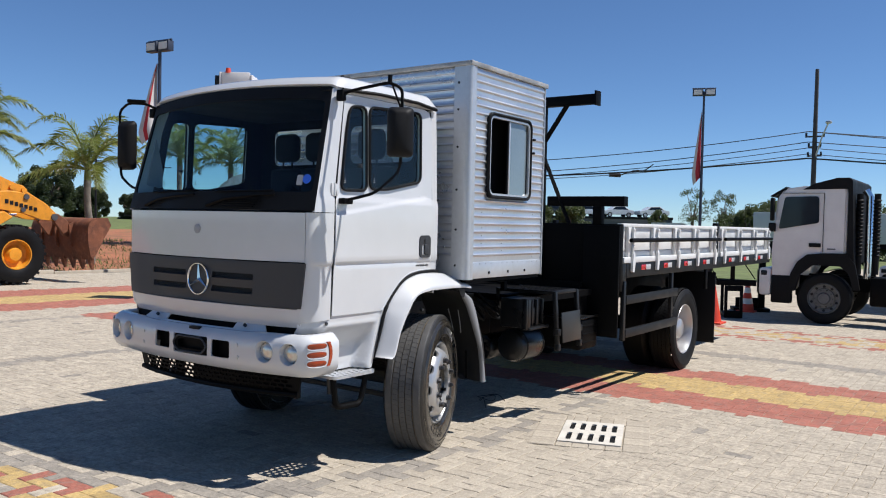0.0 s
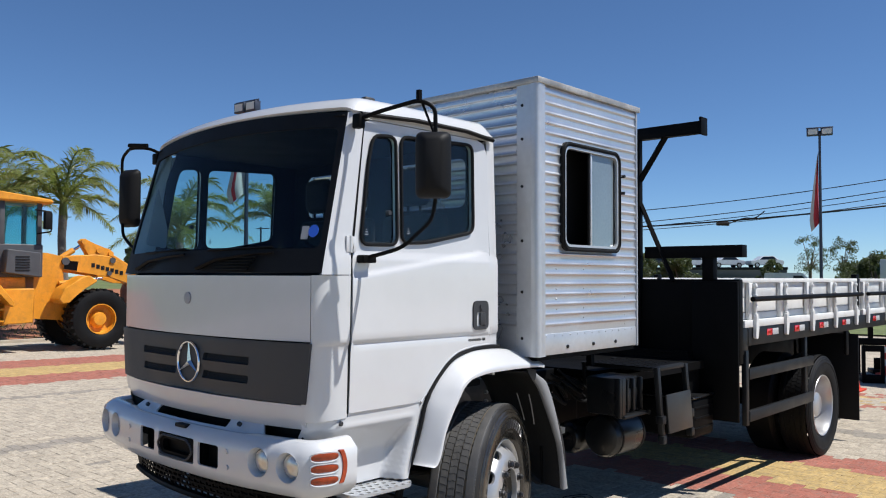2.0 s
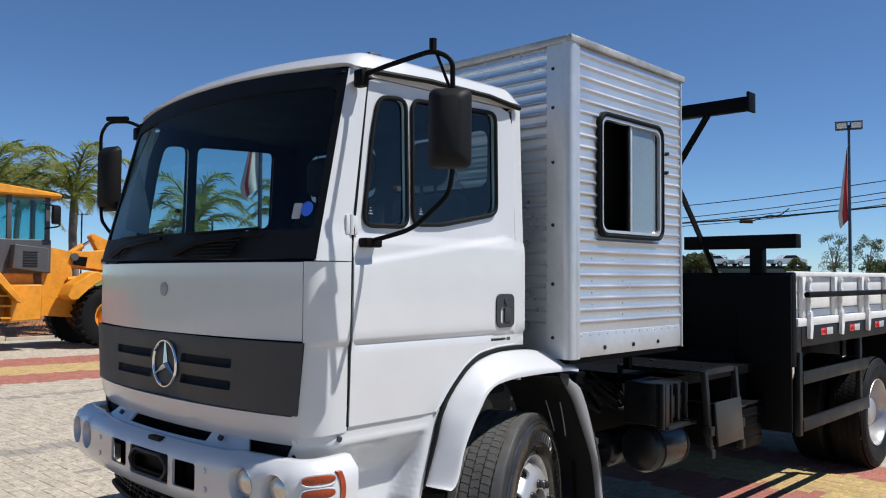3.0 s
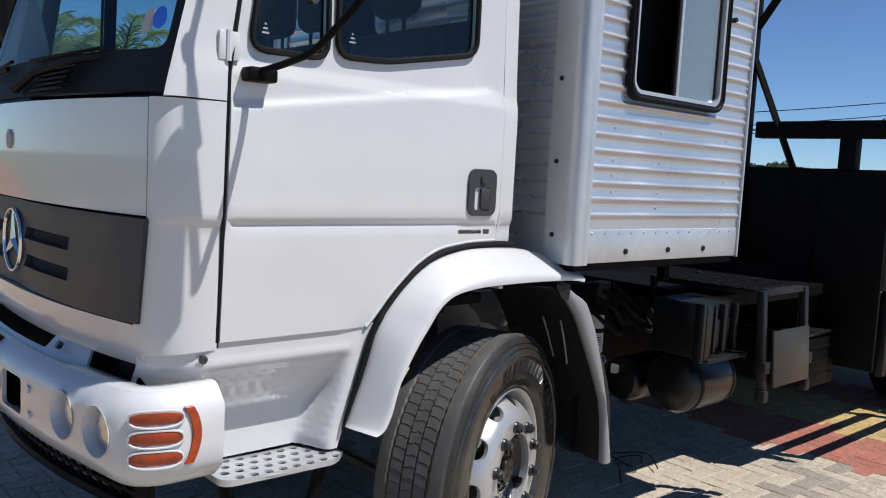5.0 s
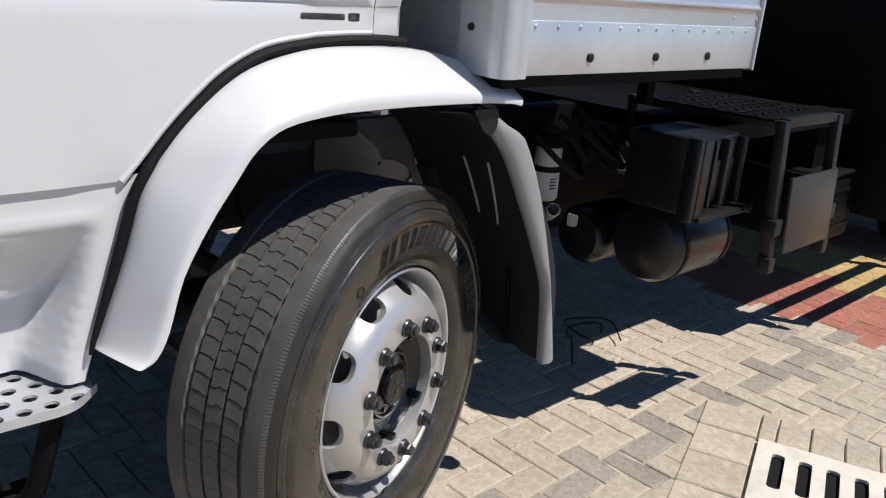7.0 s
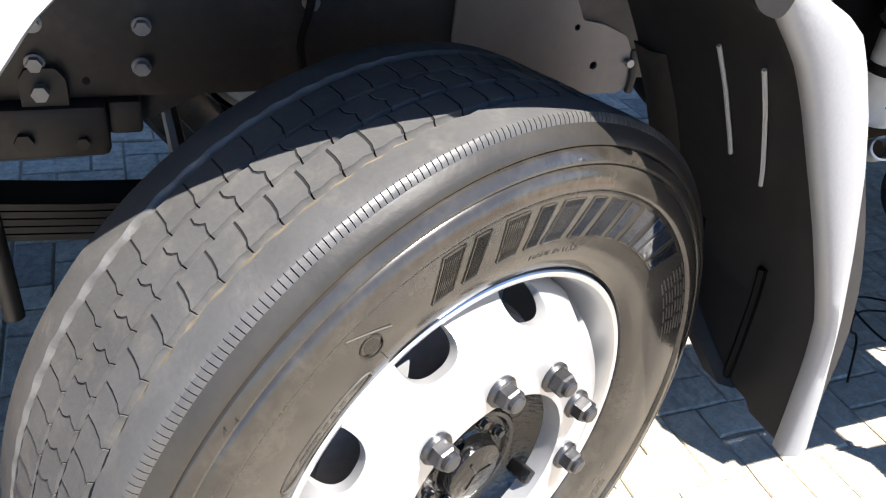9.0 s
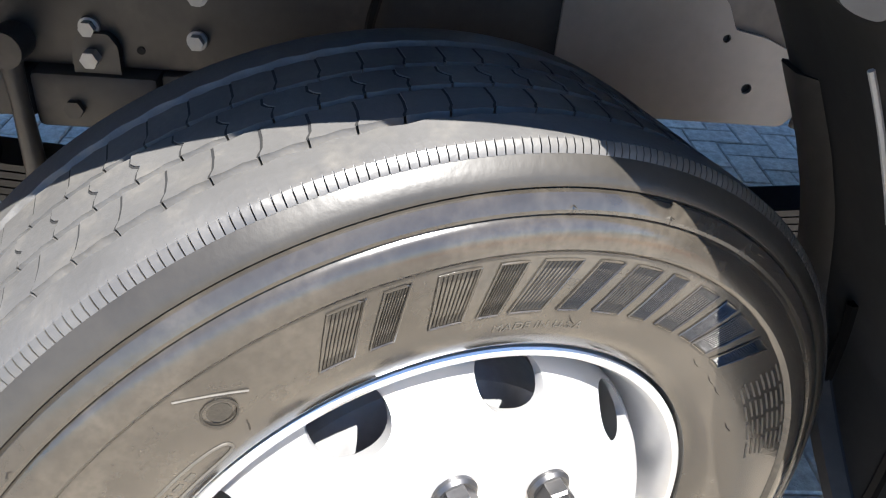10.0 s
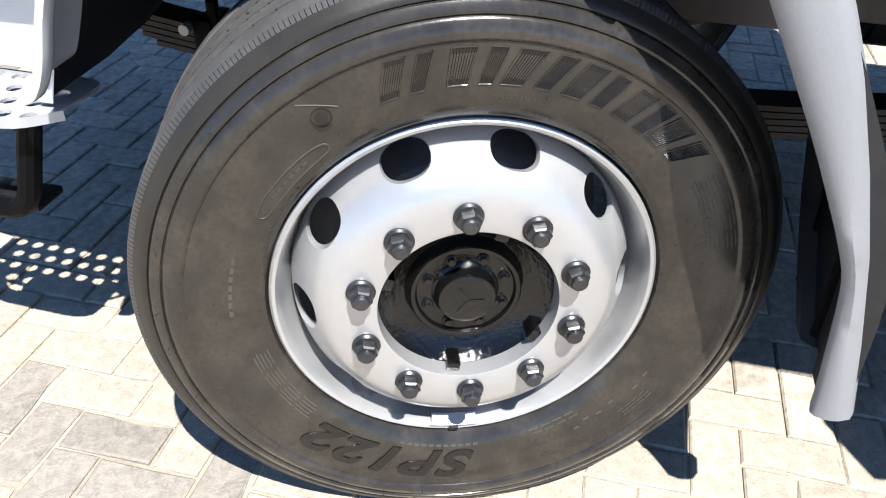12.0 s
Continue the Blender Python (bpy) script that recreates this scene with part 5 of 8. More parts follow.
part("bumper_top", bm, WHITE, bumper, "white top shelf of the bumper", 60)
# black boxes stand for the shade behind the bumper's cut-outs
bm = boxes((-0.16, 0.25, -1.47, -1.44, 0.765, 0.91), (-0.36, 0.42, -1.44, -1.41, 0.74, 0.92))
part("bumper_inside", bm, BLACK, bumper, "black boxes filling the shaded space behind the bumper")
bm = sheet(rrect(-0.12, 0.21, 0.78, 0.895, 0.01, 2), [rrect(-0.085, 0.175, 0.808, 0.868, 0.028)], lambda x, z: (x, bumper_xy(x)[1] + 0.004, z), 0.03, 0.05, (0, -1, 0))
part("plate_holder", bm, BLACK, bumper, "black number plate recess")
bm = tube([(0.045 + 0.165 * math.cos(a) * (1 - 0.12 * abs(math.sin(a))), bumper_xy(0.045)[1] - 0.004, 0.838 + 0.05 * max(-1, min(1, 1.5 * math.sin(a)))) for a in np.linspace(0, 2 * math.pi, 41)], 0.006, 6)
part("holder_lip", bm, PLASTIC, bumper, "rounded black lip of the recess")
part("bumper_slot", boxes((0.02, 0.115, -1.496, -1.462, 0.938, 0.9565, 0.003)), RECESS_DARK, bumper, "dark strip for the shaded slot in the bumper's top")
for s, z in lamps:
    x, y = bumper_xy(s)
    x2, y2 = bumper_xy(s, 0.1)
    ang = math.degrees(math.atan2(y - y2, x - x2))
    mm = pose(x, y, z + 0.012 * max(0, abs(s) - 0.4), 0, 0, ang)
    bm = bmesh.new()
    add_lathe(bm, [(0.068, 0.003), (0.064, -0.002), (0.060, -0.03), (0.056, -0.045)], mm, 32)
    lamp = part("headlamp", bm, WHITE, bumper, "round headlamp in a recessed white ring")
    bm = bmesh.new()
    add_lathe(bm, [(0.058, -0.042), (0.052, -0.030), (0.036, -0.022), (0.018, -0.018), (0.0, -0.017)], mm, 32)
    part("lens", bm, LAMP_GLASS, lamp, "ribbed clear lens")
for s in (1, -1):
    for z in (0.905, 0.853, 0.80):
        bm = sheet(ellipse(s * 1.071, z - 0.008, 0.062, 0.0185, 24, 0.72), [], lambda q, v: (*bumper_xy(q, -0.008 + 0.006 * ((v - z) / 0.02) ** 2), v + 0.012 * (abs(q) - 0.4)), 0.014, 0.015, (s, -1, 0))
        part("indicator", bm, ORANGE, bumper, "orange oval indicator lens")
        loop = [(*bumper_xy(q, -0.003), v + 0.012 * (abs(q) - 0.4)) for q, v in ellipse(s * 1.071, z - 0.008, 0.067, 0.0225, 24, 0.72)]
        part("indicator_rim", tube(loop + loop[:2], 0.0035, 6), WHITE, bumper, "raised white rim round the lens")
    bm = sheet([(s * (1.172 + dq - 0.022 * ((v - 0.846) / 0.075) ** 2), v) for dq, vs in ((0.014, np.linspace(0.772, 0.92, 11)), (-0.009, np.linspace(0.92, 0.772, 11))) for v in vs], [], lambda q, v: (*bumper_xy(q, -0.006), v + 0.012 * (abs(q) - 0.4)), 0.014, 0.02, (s, 0, 0))
    part("indicator", bm, ORANGE, bumper, "upright orange side indicator lens")
    for q, z in ((0.48, 0.875), (0.485, 0.80)):
        x, y = bumper_xy(s * q)
        bm = tube([(x, y + 0.01, z), (x, y - 0.006, z)], 0.012, 10)
        part("bolt", bm, WHITE, bumper, "painted bumper bolt")
bm = sheet([(-0.64, 0.945), (0.64, 0.945), (0.56, 1.015), (-0.56, 1.015)], [rrect(-0.34, 0.35, 0.963, 1.0, 0.006, 2)], lambda x, z: (x, -1.375 + 0.05 * (x / 0.6) ** 2 - 0.95 * (1.015 - z), z), 0.01, 0.05, (0, -1, 0.8))
tow = part("tow_panel", bm, WHITE, bumper, "white slotted panel above the bumper")
for x in (-0.45, 0.45):
    part("bolt", tube([(x, -1.39, 0.985), (x, -1.402, 0.993)], 0.012, 8), NUT, tow, "small dark bolt")
# black box put in for the shaded gap above the bumper
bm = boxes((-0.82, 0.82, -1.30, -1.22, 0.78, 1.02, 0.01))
part("radiator_base", bm, BLACK, truck, "black box for the shaded gap behind the bumper")
slots = []
for j in range(4):
    for i in range(27):
        u = -0.71 + 0.054 * i + 0.027 * (j % 2)
        slots.append(rrect(u, u + 0.043, 0.588 + 0.027 * j, 0.605 + 0.027 * j, 0.004, 1))
bm = sheet(soft_poly([(-0.79, 0.575), (0.80, 0.575), (0.84, 0.705), (-0.80, 0.705)], 0.02, 3), slots, lambda x, z: (x, -1.41 + 0.12 * (x / 0.8) ** 2 + 0.22 * (0.705 - z), z), 0.008, 0.08, (0, -1, 0))
lower = part("lower_grille", bm, BLACK, truck, "black slotted grille below the bumper")
bm = tube([(x, -1.385 + 0.12 * (x / 0.8) ** 2, 0.569) for x in np.linspace(-0.79, 0.8, 19)], 0.018, 8)
part("lower_grille_rail", bm, BLACK, lower, "black lower rail")
# plain dark backing added so most slots stay black
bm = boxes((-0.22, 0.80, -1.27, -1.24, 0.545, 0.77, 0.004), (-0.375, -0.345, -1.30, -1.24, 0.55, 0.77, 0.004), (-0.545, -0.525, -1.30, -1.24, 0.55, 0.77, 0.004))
part("grille_backing", bm, BLACK, lower, "dark backing added to block the view through the lower grille")

# ---- chassis ----
for s in (1, -1):
    # one rail in two colours: dusty dark in front, near-black further back
    for y0, y1, mtl, note in ((-1.2, 0.62, CHASSIS, "dusty dark steel chassis rail"), (0.622, 8.6, BLACK, "near-black rear length of the chassis rail")):
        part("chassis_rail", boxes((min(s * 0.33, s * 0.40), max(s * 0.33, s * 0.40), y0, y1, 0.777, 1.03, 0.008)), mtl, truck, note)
    for y, z in ((-0.365, 0.828), (-0.36, 0.891), (-0.511, 0.838), (-0.507, 0.897), (-0.105, 0.927), (-0.64, 0.809), (0.55, 0.88), (0.55, 0.94), (0.75, 0.88), (0.75, 0.94), (0.95, 0.88), (0.95, 0.94)):
        bm = tube([(s * 0.40, y, z), (s * 0.418, y, z)], 0.011, 6)
        add_tube(bm, [(s * 0.40, y, z), (s * 0.406, y, z)], 0.0145, 14)
        part("chassis_bolt", bm, ZINC, truck, "pale zinc hexagon bolt")
    bm = sheet(soft_poly([(-0.536, 0.76), (-0.472, 0.76), (-0.472, 0.815), (-0.484, 0.833), (-0.524, 0.833), (-0.536, 0.815)], 0.004, 2), [], lambda y, z, s=s: (s * 0.415, y, z), 0.014, 0.04, (s, 0, 0))
    tab = part("rail_tab", bm, CHASSIS, truck, "dark steel tab under the rail")
    bm = tube([(s * 0.412, -0.508, 0.80), (s * 0.434, -0.508, 0.80)], 0.0125, 6)
    part("chassis_bolt", bm, ZINC, tab, "pale zinc hexagon bolt")
    bm = tube([(s * 0.395, -0.445, 0.807), (s * 0.4012, -0.445, 0.807)], 0.006, 10)
    part("rail_hole", bm, RECESS_DARK, truck, "small dark disc for the shaded hole in the rail")
    bm = sheet(soft_poly([(0.14, 0.757), (0.500, 0.755), (0.519, 0.775), (0.512, 0.835), (0.492, 0.868), (0.438, 0.890), (0.392, 0.898), (0.372, 0.935), (0.30, 0.99), (0.14, 1.02)], 0.006, 2), [ellipse(0.432, 0.812, 0.008, 0.008, 12), ellipse(0.382, 0.885, 0.006, 0.006, 10)], lambda y, z, s=s: (s * 0.412, y, z), 0.008, 0.08, (s, 0, 0))
    plate_b = part("spring_bracket", bm, BRACKET, truck, "brown-grey spring bracket plate with a hole")
    part("chassis_bolt", tube([(s * 0.405, 0.506, 0.818), (s * 0.425, 0.506, 0.818)], 0.008, 8), ZINC, plate_b, "small pale bolt")
    part("bracket_flange", tube([(s * 0.41, 0.515, 0.84), (s * 0.415, 0.523, 0.79), (s * 0.413, 0.522, 0.757)], 0.008, 8), UNDER, plate_b)
    part("rail_skirt", sheet(soft_poly([(-0.44, 0.70), (-0.36, 0.728), (-0.29, 0.762), (-0.2, 0.79), (-0.44, 0.79)], 0.01, 2), [], lambda y, z, s=s: (s * 0.372, y, z), 0.02, 0.08, (s, 0, 0)), UNDER, truck, "dark cast arm under the rail")
    bm = boxes((min(s * 0.33, s * 0.425), max(s * 0.33, s * 0.425), -0.60, -0.42, 0.69, 0.776, 0.012), (min(s * 0.35, s * 0.418), max(s * 0.35, s * 0.418), -0.75, -0.6, 0.70, 0.776, 0.012), (min(s * 0.35, s * 0.41), max(s * 0.35, s * 0.41), -0.42, -0.37, 0.72, 0.776, 0.008))
    hanger = part("spring_hanger", bm, UNDER, truck, "dark cast spring hanger under the rail")
    bm = tube([(s * 0.424, -0.54, 0.725), (s * 0.436, -0.54, 0.725)], 0.014, 6)
    part("chassis_bolt", bm, UNDER, hanger)
    part("chassis_bolt", tube([(s * 0.424, -0.46, 0.718), (s * 0.433, -0.46, 0.718)], 0.01, 6), UNDER, hanger)
    part("brake_hose", tube(rounded([(s * 0.40, -0.10, 1.0), (s * 0.43, -0.11, 0.93), (s * 0.425, -0.13, 0.86), (s * 0.42, -0.10, 0.76), (s * 0.40, -0.05, 0.66)], 0.05), 0.007, 6), RUBBER, truck, "thin black brake hose")
    bm = bmesh.new()
    for k in range(5):
        L = 0.96 - 0.03 * k
        pts = [(y, 0.589 - 0.0138 * k + 0.046 * (y / 0.75) ** 2) for y in np.linspace(-L, L, 9)]
        add_rings(bm, [[(s * 0.36, y, z), (s * 0.44, y, z), (s * 0.44, y, z + 0.011), (s * 0.36, y, z + 0.011)] for y, z in pts])
    spring = part("leaf_spring", bm, STEEL_DARK, truck, "dusty black leaf spring")
    part("spring_clip", boxes((min(s * 0.35, s * 0.452), max(s * 0.35, s * 0.452), -0.742, -0.70, 0.565, 0.662, 0.004)), BLACK, spring, "black spring clip")
    bm = tube([(s * 0.45, -0.752, 0.645), (s * 0.472, -0.752, 0.645)], 0.0125, 8)
    part("chassis_bolt", bm, ZINC, spring, "pale zinc bolt")
    bm = tube([(s * 0.43, -0.70, 0.655), (s * 0.43, -0.70, 0.70)], 0.014, 8)
    add_tube(bm, [(s * 0.43, -0.75, 0.655), (s * 0.43, -0.66, 0.652)], 0.013, 8)
    part("clip_bolt", bm, BLACK, spring, "black clip bolt")
    bm = tube([(s * 0.435, -0.612, 0.80), (s * 0.437, -0.610, 0.74), (s * 0.44, -0.606, 0.60), (s * 0.445, -0.60, 0.42)], [0.016, 0.013, 0.017, 0.017], 12)
    add_tube(bm, [(s * 0.405, -0.612, 0.815), (s * 0.455, -0.612, 0.815)], 0.026, 16)
    part("link_rod", bm, CHASSIS, truck, "dark link rod with a round eye")
bm = tube([(-0.85, 0, 0.47), (0.85, 0, 0.47)], 0.06, 10)
add_tube(bm, [(-0.72, -0.28, 0.40), (0.72, -0.28, 0.40)], 0.022, 8)
add_tube(bm, [(0.30, -0.9, 0.62), (0.55, 0.25, 0.5)], 0.02, 8)
part("front_axle", bm, UNDER, truck, "black front axle and track rod")
bm = bmesh.new()
add_box(bm, -0.28, 0.28, -1.1, -0.1, 0.80, 1.1, 0.05)
add_box(bm, -0.22, 0.22, -0.1, 0.35, 0.66, 1.0, 0.06)
add_tube(bm, [(0, 0.9, 0.75), (0, 4.8, 0.55)], 0.05, 10)
part("engine", bm, UNDER, truck, "dark engine and gearbox")
bm = boxes((-0.6, 0.6, -0.95, 0.0, 1.0, 1.08))
part("cab_underside", bm, UNDER, truck, "dark underside of the cab")
bm = bmesh.new()
add_tube(bm, [(-0.95, 4.86, 0.46), (0.95, 4.86, 0.46)], 0.09, 12)
add_box(bm, -0.25, 0.25, 4.6, 5.1, 0.28, 0.68, 0.1, seg=3)
part("rear_axle", bm, BLACK, truck, "black rear axle")
for yy in (1.9, 3.4, 6.4, 8.4):
    part("cross_member", boxes((-0.4, 0.4, yy, yy + 0.1, 0.78, 0.96)), BLACK, truck, "black chassis cross member")
STEER = Matrix.Translation((1.068, 0, 0.491 - truck_z)) @ Matrix.Rotation(radians(19.5), 4, "Z")
front_wheel(truck, STEER)
front_wheel(truck, Matrix.Translation((-1.068, 0, 0.497 - truck_z)) @ Matrix.Rotation(radians(180 + 17), 4, "Z"), False)
rz = gz(4.86) + 0.492 - truck_z
rear_wheel(truck, Matrix.Translation((1.265, 4.86, rz)))
rear_wheel(truck, Matrix.Translation((-1.265, 4.86, rz)) @ Matrix.Rotation(radians(180), 4, "Z"))

# ---- aluminium crew cabin ----
BX, BY0, BY1, BZ0, BZ1 = 1.112, 0.155, 1.338, 1.25, 2.868
PITCH = 0.0595


def ridge(z):
    """How far the corrugated sheet stands out at a height."""
    f = ((z - 1.40) / PITCH) % 1.0
    return 0.0 if z < 1.40 or z > 2.80 else 0.0078 * math.exp(-((f - 0.5) / 0.122) ** 2) + 0.0015 * math.sin(f * math.pi)


def corrugated(bm, u0, u1, z0, z1, place):
    zs = [z0]
    k = 0
    while True:
        z = 1.40 + PITCH * k / 20
        if z > min(z1, 2.80):
            break
        if z > z0:
            zs.append(z)
        k += 1
    zs = sorted(set([*zs, z1]))
    cols = [u0 + (u1 - u0) * i / 4 for i in range(5)]
    add_rings(bm, [[place(u, z, ridge(z) + 0.0015 * math.sin(u * 6 + z * 5)) for z in zs] for u in cols], False, False)


for s in (1, -1):
    bm = bmesh.new()
    if s > 0:
        for u0, u1, z0, z1 in ((BY0 + 0.05, 0.43, BZ0 + 0.11, BZ1 - 0.03), (1.045, BY1 - 0.025, BZ0 + 0.11, BZ1 - 0.03), (0.43, 1.045, BZ0 + 0.11, 1.905), (0.43, 1.045, 2.49, BZ1 - 0.03)):
            corrugated(bm, u0, u1, z0, z1, lambda u, z, d: (BX - 0.014 + d, u, z))
    else:
        corrugated(bm, BY0 + 0.05, BY1 - 0.025, BZ0 + 0.11, BZ1 - 0.03, lambda u, z, d: (-BX + 0.014 - d, u, z))
    side_wall = part("cabin_side", bm, ALU, truck, "corrugated aluminium cabin side", 60)
    bm = bmesh.new()
    add_box(bm, min(s * (BX - 0.03), s * (BX - 0.008)), max(s * (BX - 0.03), s * (BX - 0.008)), BY0 + 0.03, BY1 - 0.01, BZ0, BZ0 + 0.125, 0.003)
    part("kick_strip", bm, ALU_TRIM, side_wall, "flat riveted aluminium strip")
    for i in range(14):
        y = BY0 + 0.1 + i * 0.082
        bm = bmesh.new()
        add_lathe(bm, [(0.0055, -0.002), (0.004, 0.003), (0.0, 0.004)], pose(s * (BX - 0.008), y, BZ0 + 0.112, 0, 0, 0 if s > 0 else 180), 8)
        part("rivet", bm, ALU_TRIM, side_wall)
    for y in (0.47, 0.76, 1.03):
        bm = bmesh.new()
        add_lathe(bm, [(0.012, -0.002), (0.011, 0.006), (0.006, 0.009), (0.0, 0.009)], pose(s * (BX - 0.008), y, BZ0 + 0.04, 0, 0, 0 if s > 0 else 180), 12)
        part("bolt", bm, STEEL_DARK, side_wall)
    rnd = random.Random(17)
    spots = [(BY1 - 0.038, 1.40 + 2 * PITCH * k) for k in range(12)] + [(BY0 + 0.083, 1.40 + 2 * PITCH * k) for k in range(12)]
    spots += [(y, 1.40 + PITCH * k) for y in (0.36, 0.66, 1.16) for k in rnd.sample(range(7), 4)]
    for y, z in spots:
        bm = bmesh.new()
        add_lathe(bm, [(0.0055, -0.002), (0.004, 0.003), (0.0, 0.004)], pose(s * (BX - 0.013), y, z, 0, 0, 0 if s > 0 else 180), 8)
        part("rivet", bm, ALU_TRIM, side_wall)
    # rounded corner posts
    for y, w, d in ((BY0, 0.075, 1), (BY1, 0.03, -1)):
        out = [(s * (BX - 0.155 if d > 0 else BX - 0.04), y + 0.004 * d), (s * (BX - 0.06), y), (s * (BX - 0.03), y + 0.002 * d), (s * (BX - 0.012), y + 0.012 * d), (s * (BX - 0.002), y + 0.03 * d), (s * BX, y + 0.05 * d if d > 0 else y + 0.02 * d), (s * BX, y + w * d), (s * (BX - 0.02), y + w * d), (s * (BX - 0.035), y + 0.04 * d), (s * (BX - 0.155 if d > 0 else BX - 0.04), y + 0.012 * d)]
        if d > 0:
            out = [(s * (BX - k), y + q) for k, q in ((0.155, 0.004), (0.052, 0.001), (0.047, -0.005), (0.022, -0.005), (0.009, -0.001), (0.001, 0.008), (-0.003, 0.02), (-0.003, 0.044), (0.0, 0.049), (0.0, w), (0.02, w), (0.035, 0.04), (0.155, 0.012))]
        bm = bmesh.new()
        add_rings(bm, [[(px, py, z) for px, py in out] for z in (BZ0 - 0.005, BZ1 - 0.01)])
        post = part("corner_post", bm, ALU_TRIM, side_wall, "folded aluminium corner post with a raised edge", 33)
        if d > 0:
            for z in (1.35, 1.62, 1.92, 2.24, 2.52, 2.72):
                bm = bmesh.new()
                add_lathe(bm, [(0.010, -0.002), (0.008, 0.005), (0.0, 0.006)], pose(s * (BX - 0.115), y + 0.002, z, 0, 0, -90), 10)
                part("bolt", bm, STEEL_DARK, post)
bm = bmesh.new()
corrugated(bm, -BX + 0.15, BX - 0.15, BZ0, BZ1 - 0.03, lambda u, z, d: (u, BY0 + 0.016 - d, z))
front_wall = part("cabin_front", bm, ALU, truck, "corrugated aluminium cabin front", 60)
for i in range(22):
    bm = bmesh.new()
    add_lathe(bm, [(0.005, -0.002), (0.004, 0.003), (0.0, 0.004)], pose(BX - 0.165, BY0 + 0.012, 1.3 + i * 0.068, 0, 0, -90), 8)
    part("rivet", bm, ALU_TRIM, front_wall)
bm = bmesh.new()
corrugated(bm, -BX + 0.04, BX - 0.04, BZ0, BZ1 - 0.03, lambda u, z, d: (u, BY1 - 0.012 + d, z))
part("cabin_back", bm, ALU, truck, "corrugated aluminium cabin back", 60)
part("cabin_roof", boxes((-BX + 0.01, BX - 0.01, BY0 + 0.01, BY1 - 0.01, BZ1 - 0.02, BZ1 + 0.004, 0.003)), ALU_TRIM, truck, "aluminium cabin roof")
part("cabin_floor", boxes((-BX + 0.03, BX - 0.03, BY0 + 0.03, BY1 - 0.03, BZ0 - 0.03, BZ0 + 0.01)), BLACK, truck, "dark cabin floor")
bm = bmesh.new()
for s in (1, -1):
    add_box(bm, min(s * (BX - 0.02), s * (BX + 0.008)), max(s * (BX - 0.02), s * (BX + 0.008)), BY0 - 0.01, BY1 + 0.01, BZ1 - 0.028, BZ1 + 0.008, 0.004)
add_box(bm, -BX + 0.02, BX - 0.02, BY0 - 0.01, BY0 + 0.02, BZ1 - 0.028, BZ1 + 0.008, 0.004)
add_box(bm, -BX + 0.02, BX - 0.02, BY1 - 0.02, BY1 + 0.01, BZ1 - 0.028, BZ1 + 0.008, 0.004)
part("roof_edge", bm, ALU_CAP, truck, "weathered aluminium roof edge")
# cabin window, its left half slid open
win = rrect(0.397, 1.076, 1.866, 2.53, 0.07, 6)
bm = sheet(win, [rrect(0.422, 1.051, 1.891, 2.505, 0.055, 6)], lambda y, z: (BX + 0.012, y, z), 0.032, 0.05, (1, 0, 0))
cw = part("cabin_window", bm, RUBBER, truck, "black rubber framed sliding window, half open")
loop = [(BX + 0.013, y, z) for y, z in rrect(0.408, 1.065, 1.877, 2.519, 0.06, 6)]
part("seal_bead", tube(loop + loop[:2], 0.006, 6), RUBBER, cw, "black rubber bead")
bm = sheet(rrect(0.4215, 1.0515, 1.8905, 2.5055, 0.055, 6), [rrect(0.437, 1.036, 1.906, 2.49, 0.045, 6)], lambda y, z: (BX + 0.008, y, z), 0.03, 0.08, (1, 0, 0))
frame_alu = part("window_frame", bm, ALU_TRIM, cw, "thin aluminium window frame")
part("sash_bar", boxes((BX - 0.02, BX - 0.002, 0.727, 0.745, 1.907, 2.489, 0.003)), ALU_TRIM, cw)
part("sash_seal", boxes((BX - 0.022, BX - 0.006, 0.712, 0.727, 1.907, 2.489, 0.003)), RUBBER, cw)
part("sash_bar", boxes((BX - 0.03, BX - 0.012, 1.018, 1.036, 1.907, 2.489, 0.003)), RUBBER, cw)
for y, z in ((1.125, 2.38), (1.118, 2.268)):
    part("bolt", tube([(BX - 0.01, y, z), (BX + 0.014, y, z)], 0.011, 6), STEEL_DARK, cw, "dark bolt beside the window")
part("pane", boxes((BX - 0.018, BX - 0.014, 0.745, 1.03, 1.907, 2.489)), GLASS_GREY, cw, "grey tinted sliding pane")
# a near-black panel behind the panes stands for the unlit cabin
part("cabin_lining", boxes((BX - 0.16, BX - 0.15, 0.3, 1.2, 1.8, 2.6)), INTERIOR, cw, "dark panel standing for the unlit cabin inside")

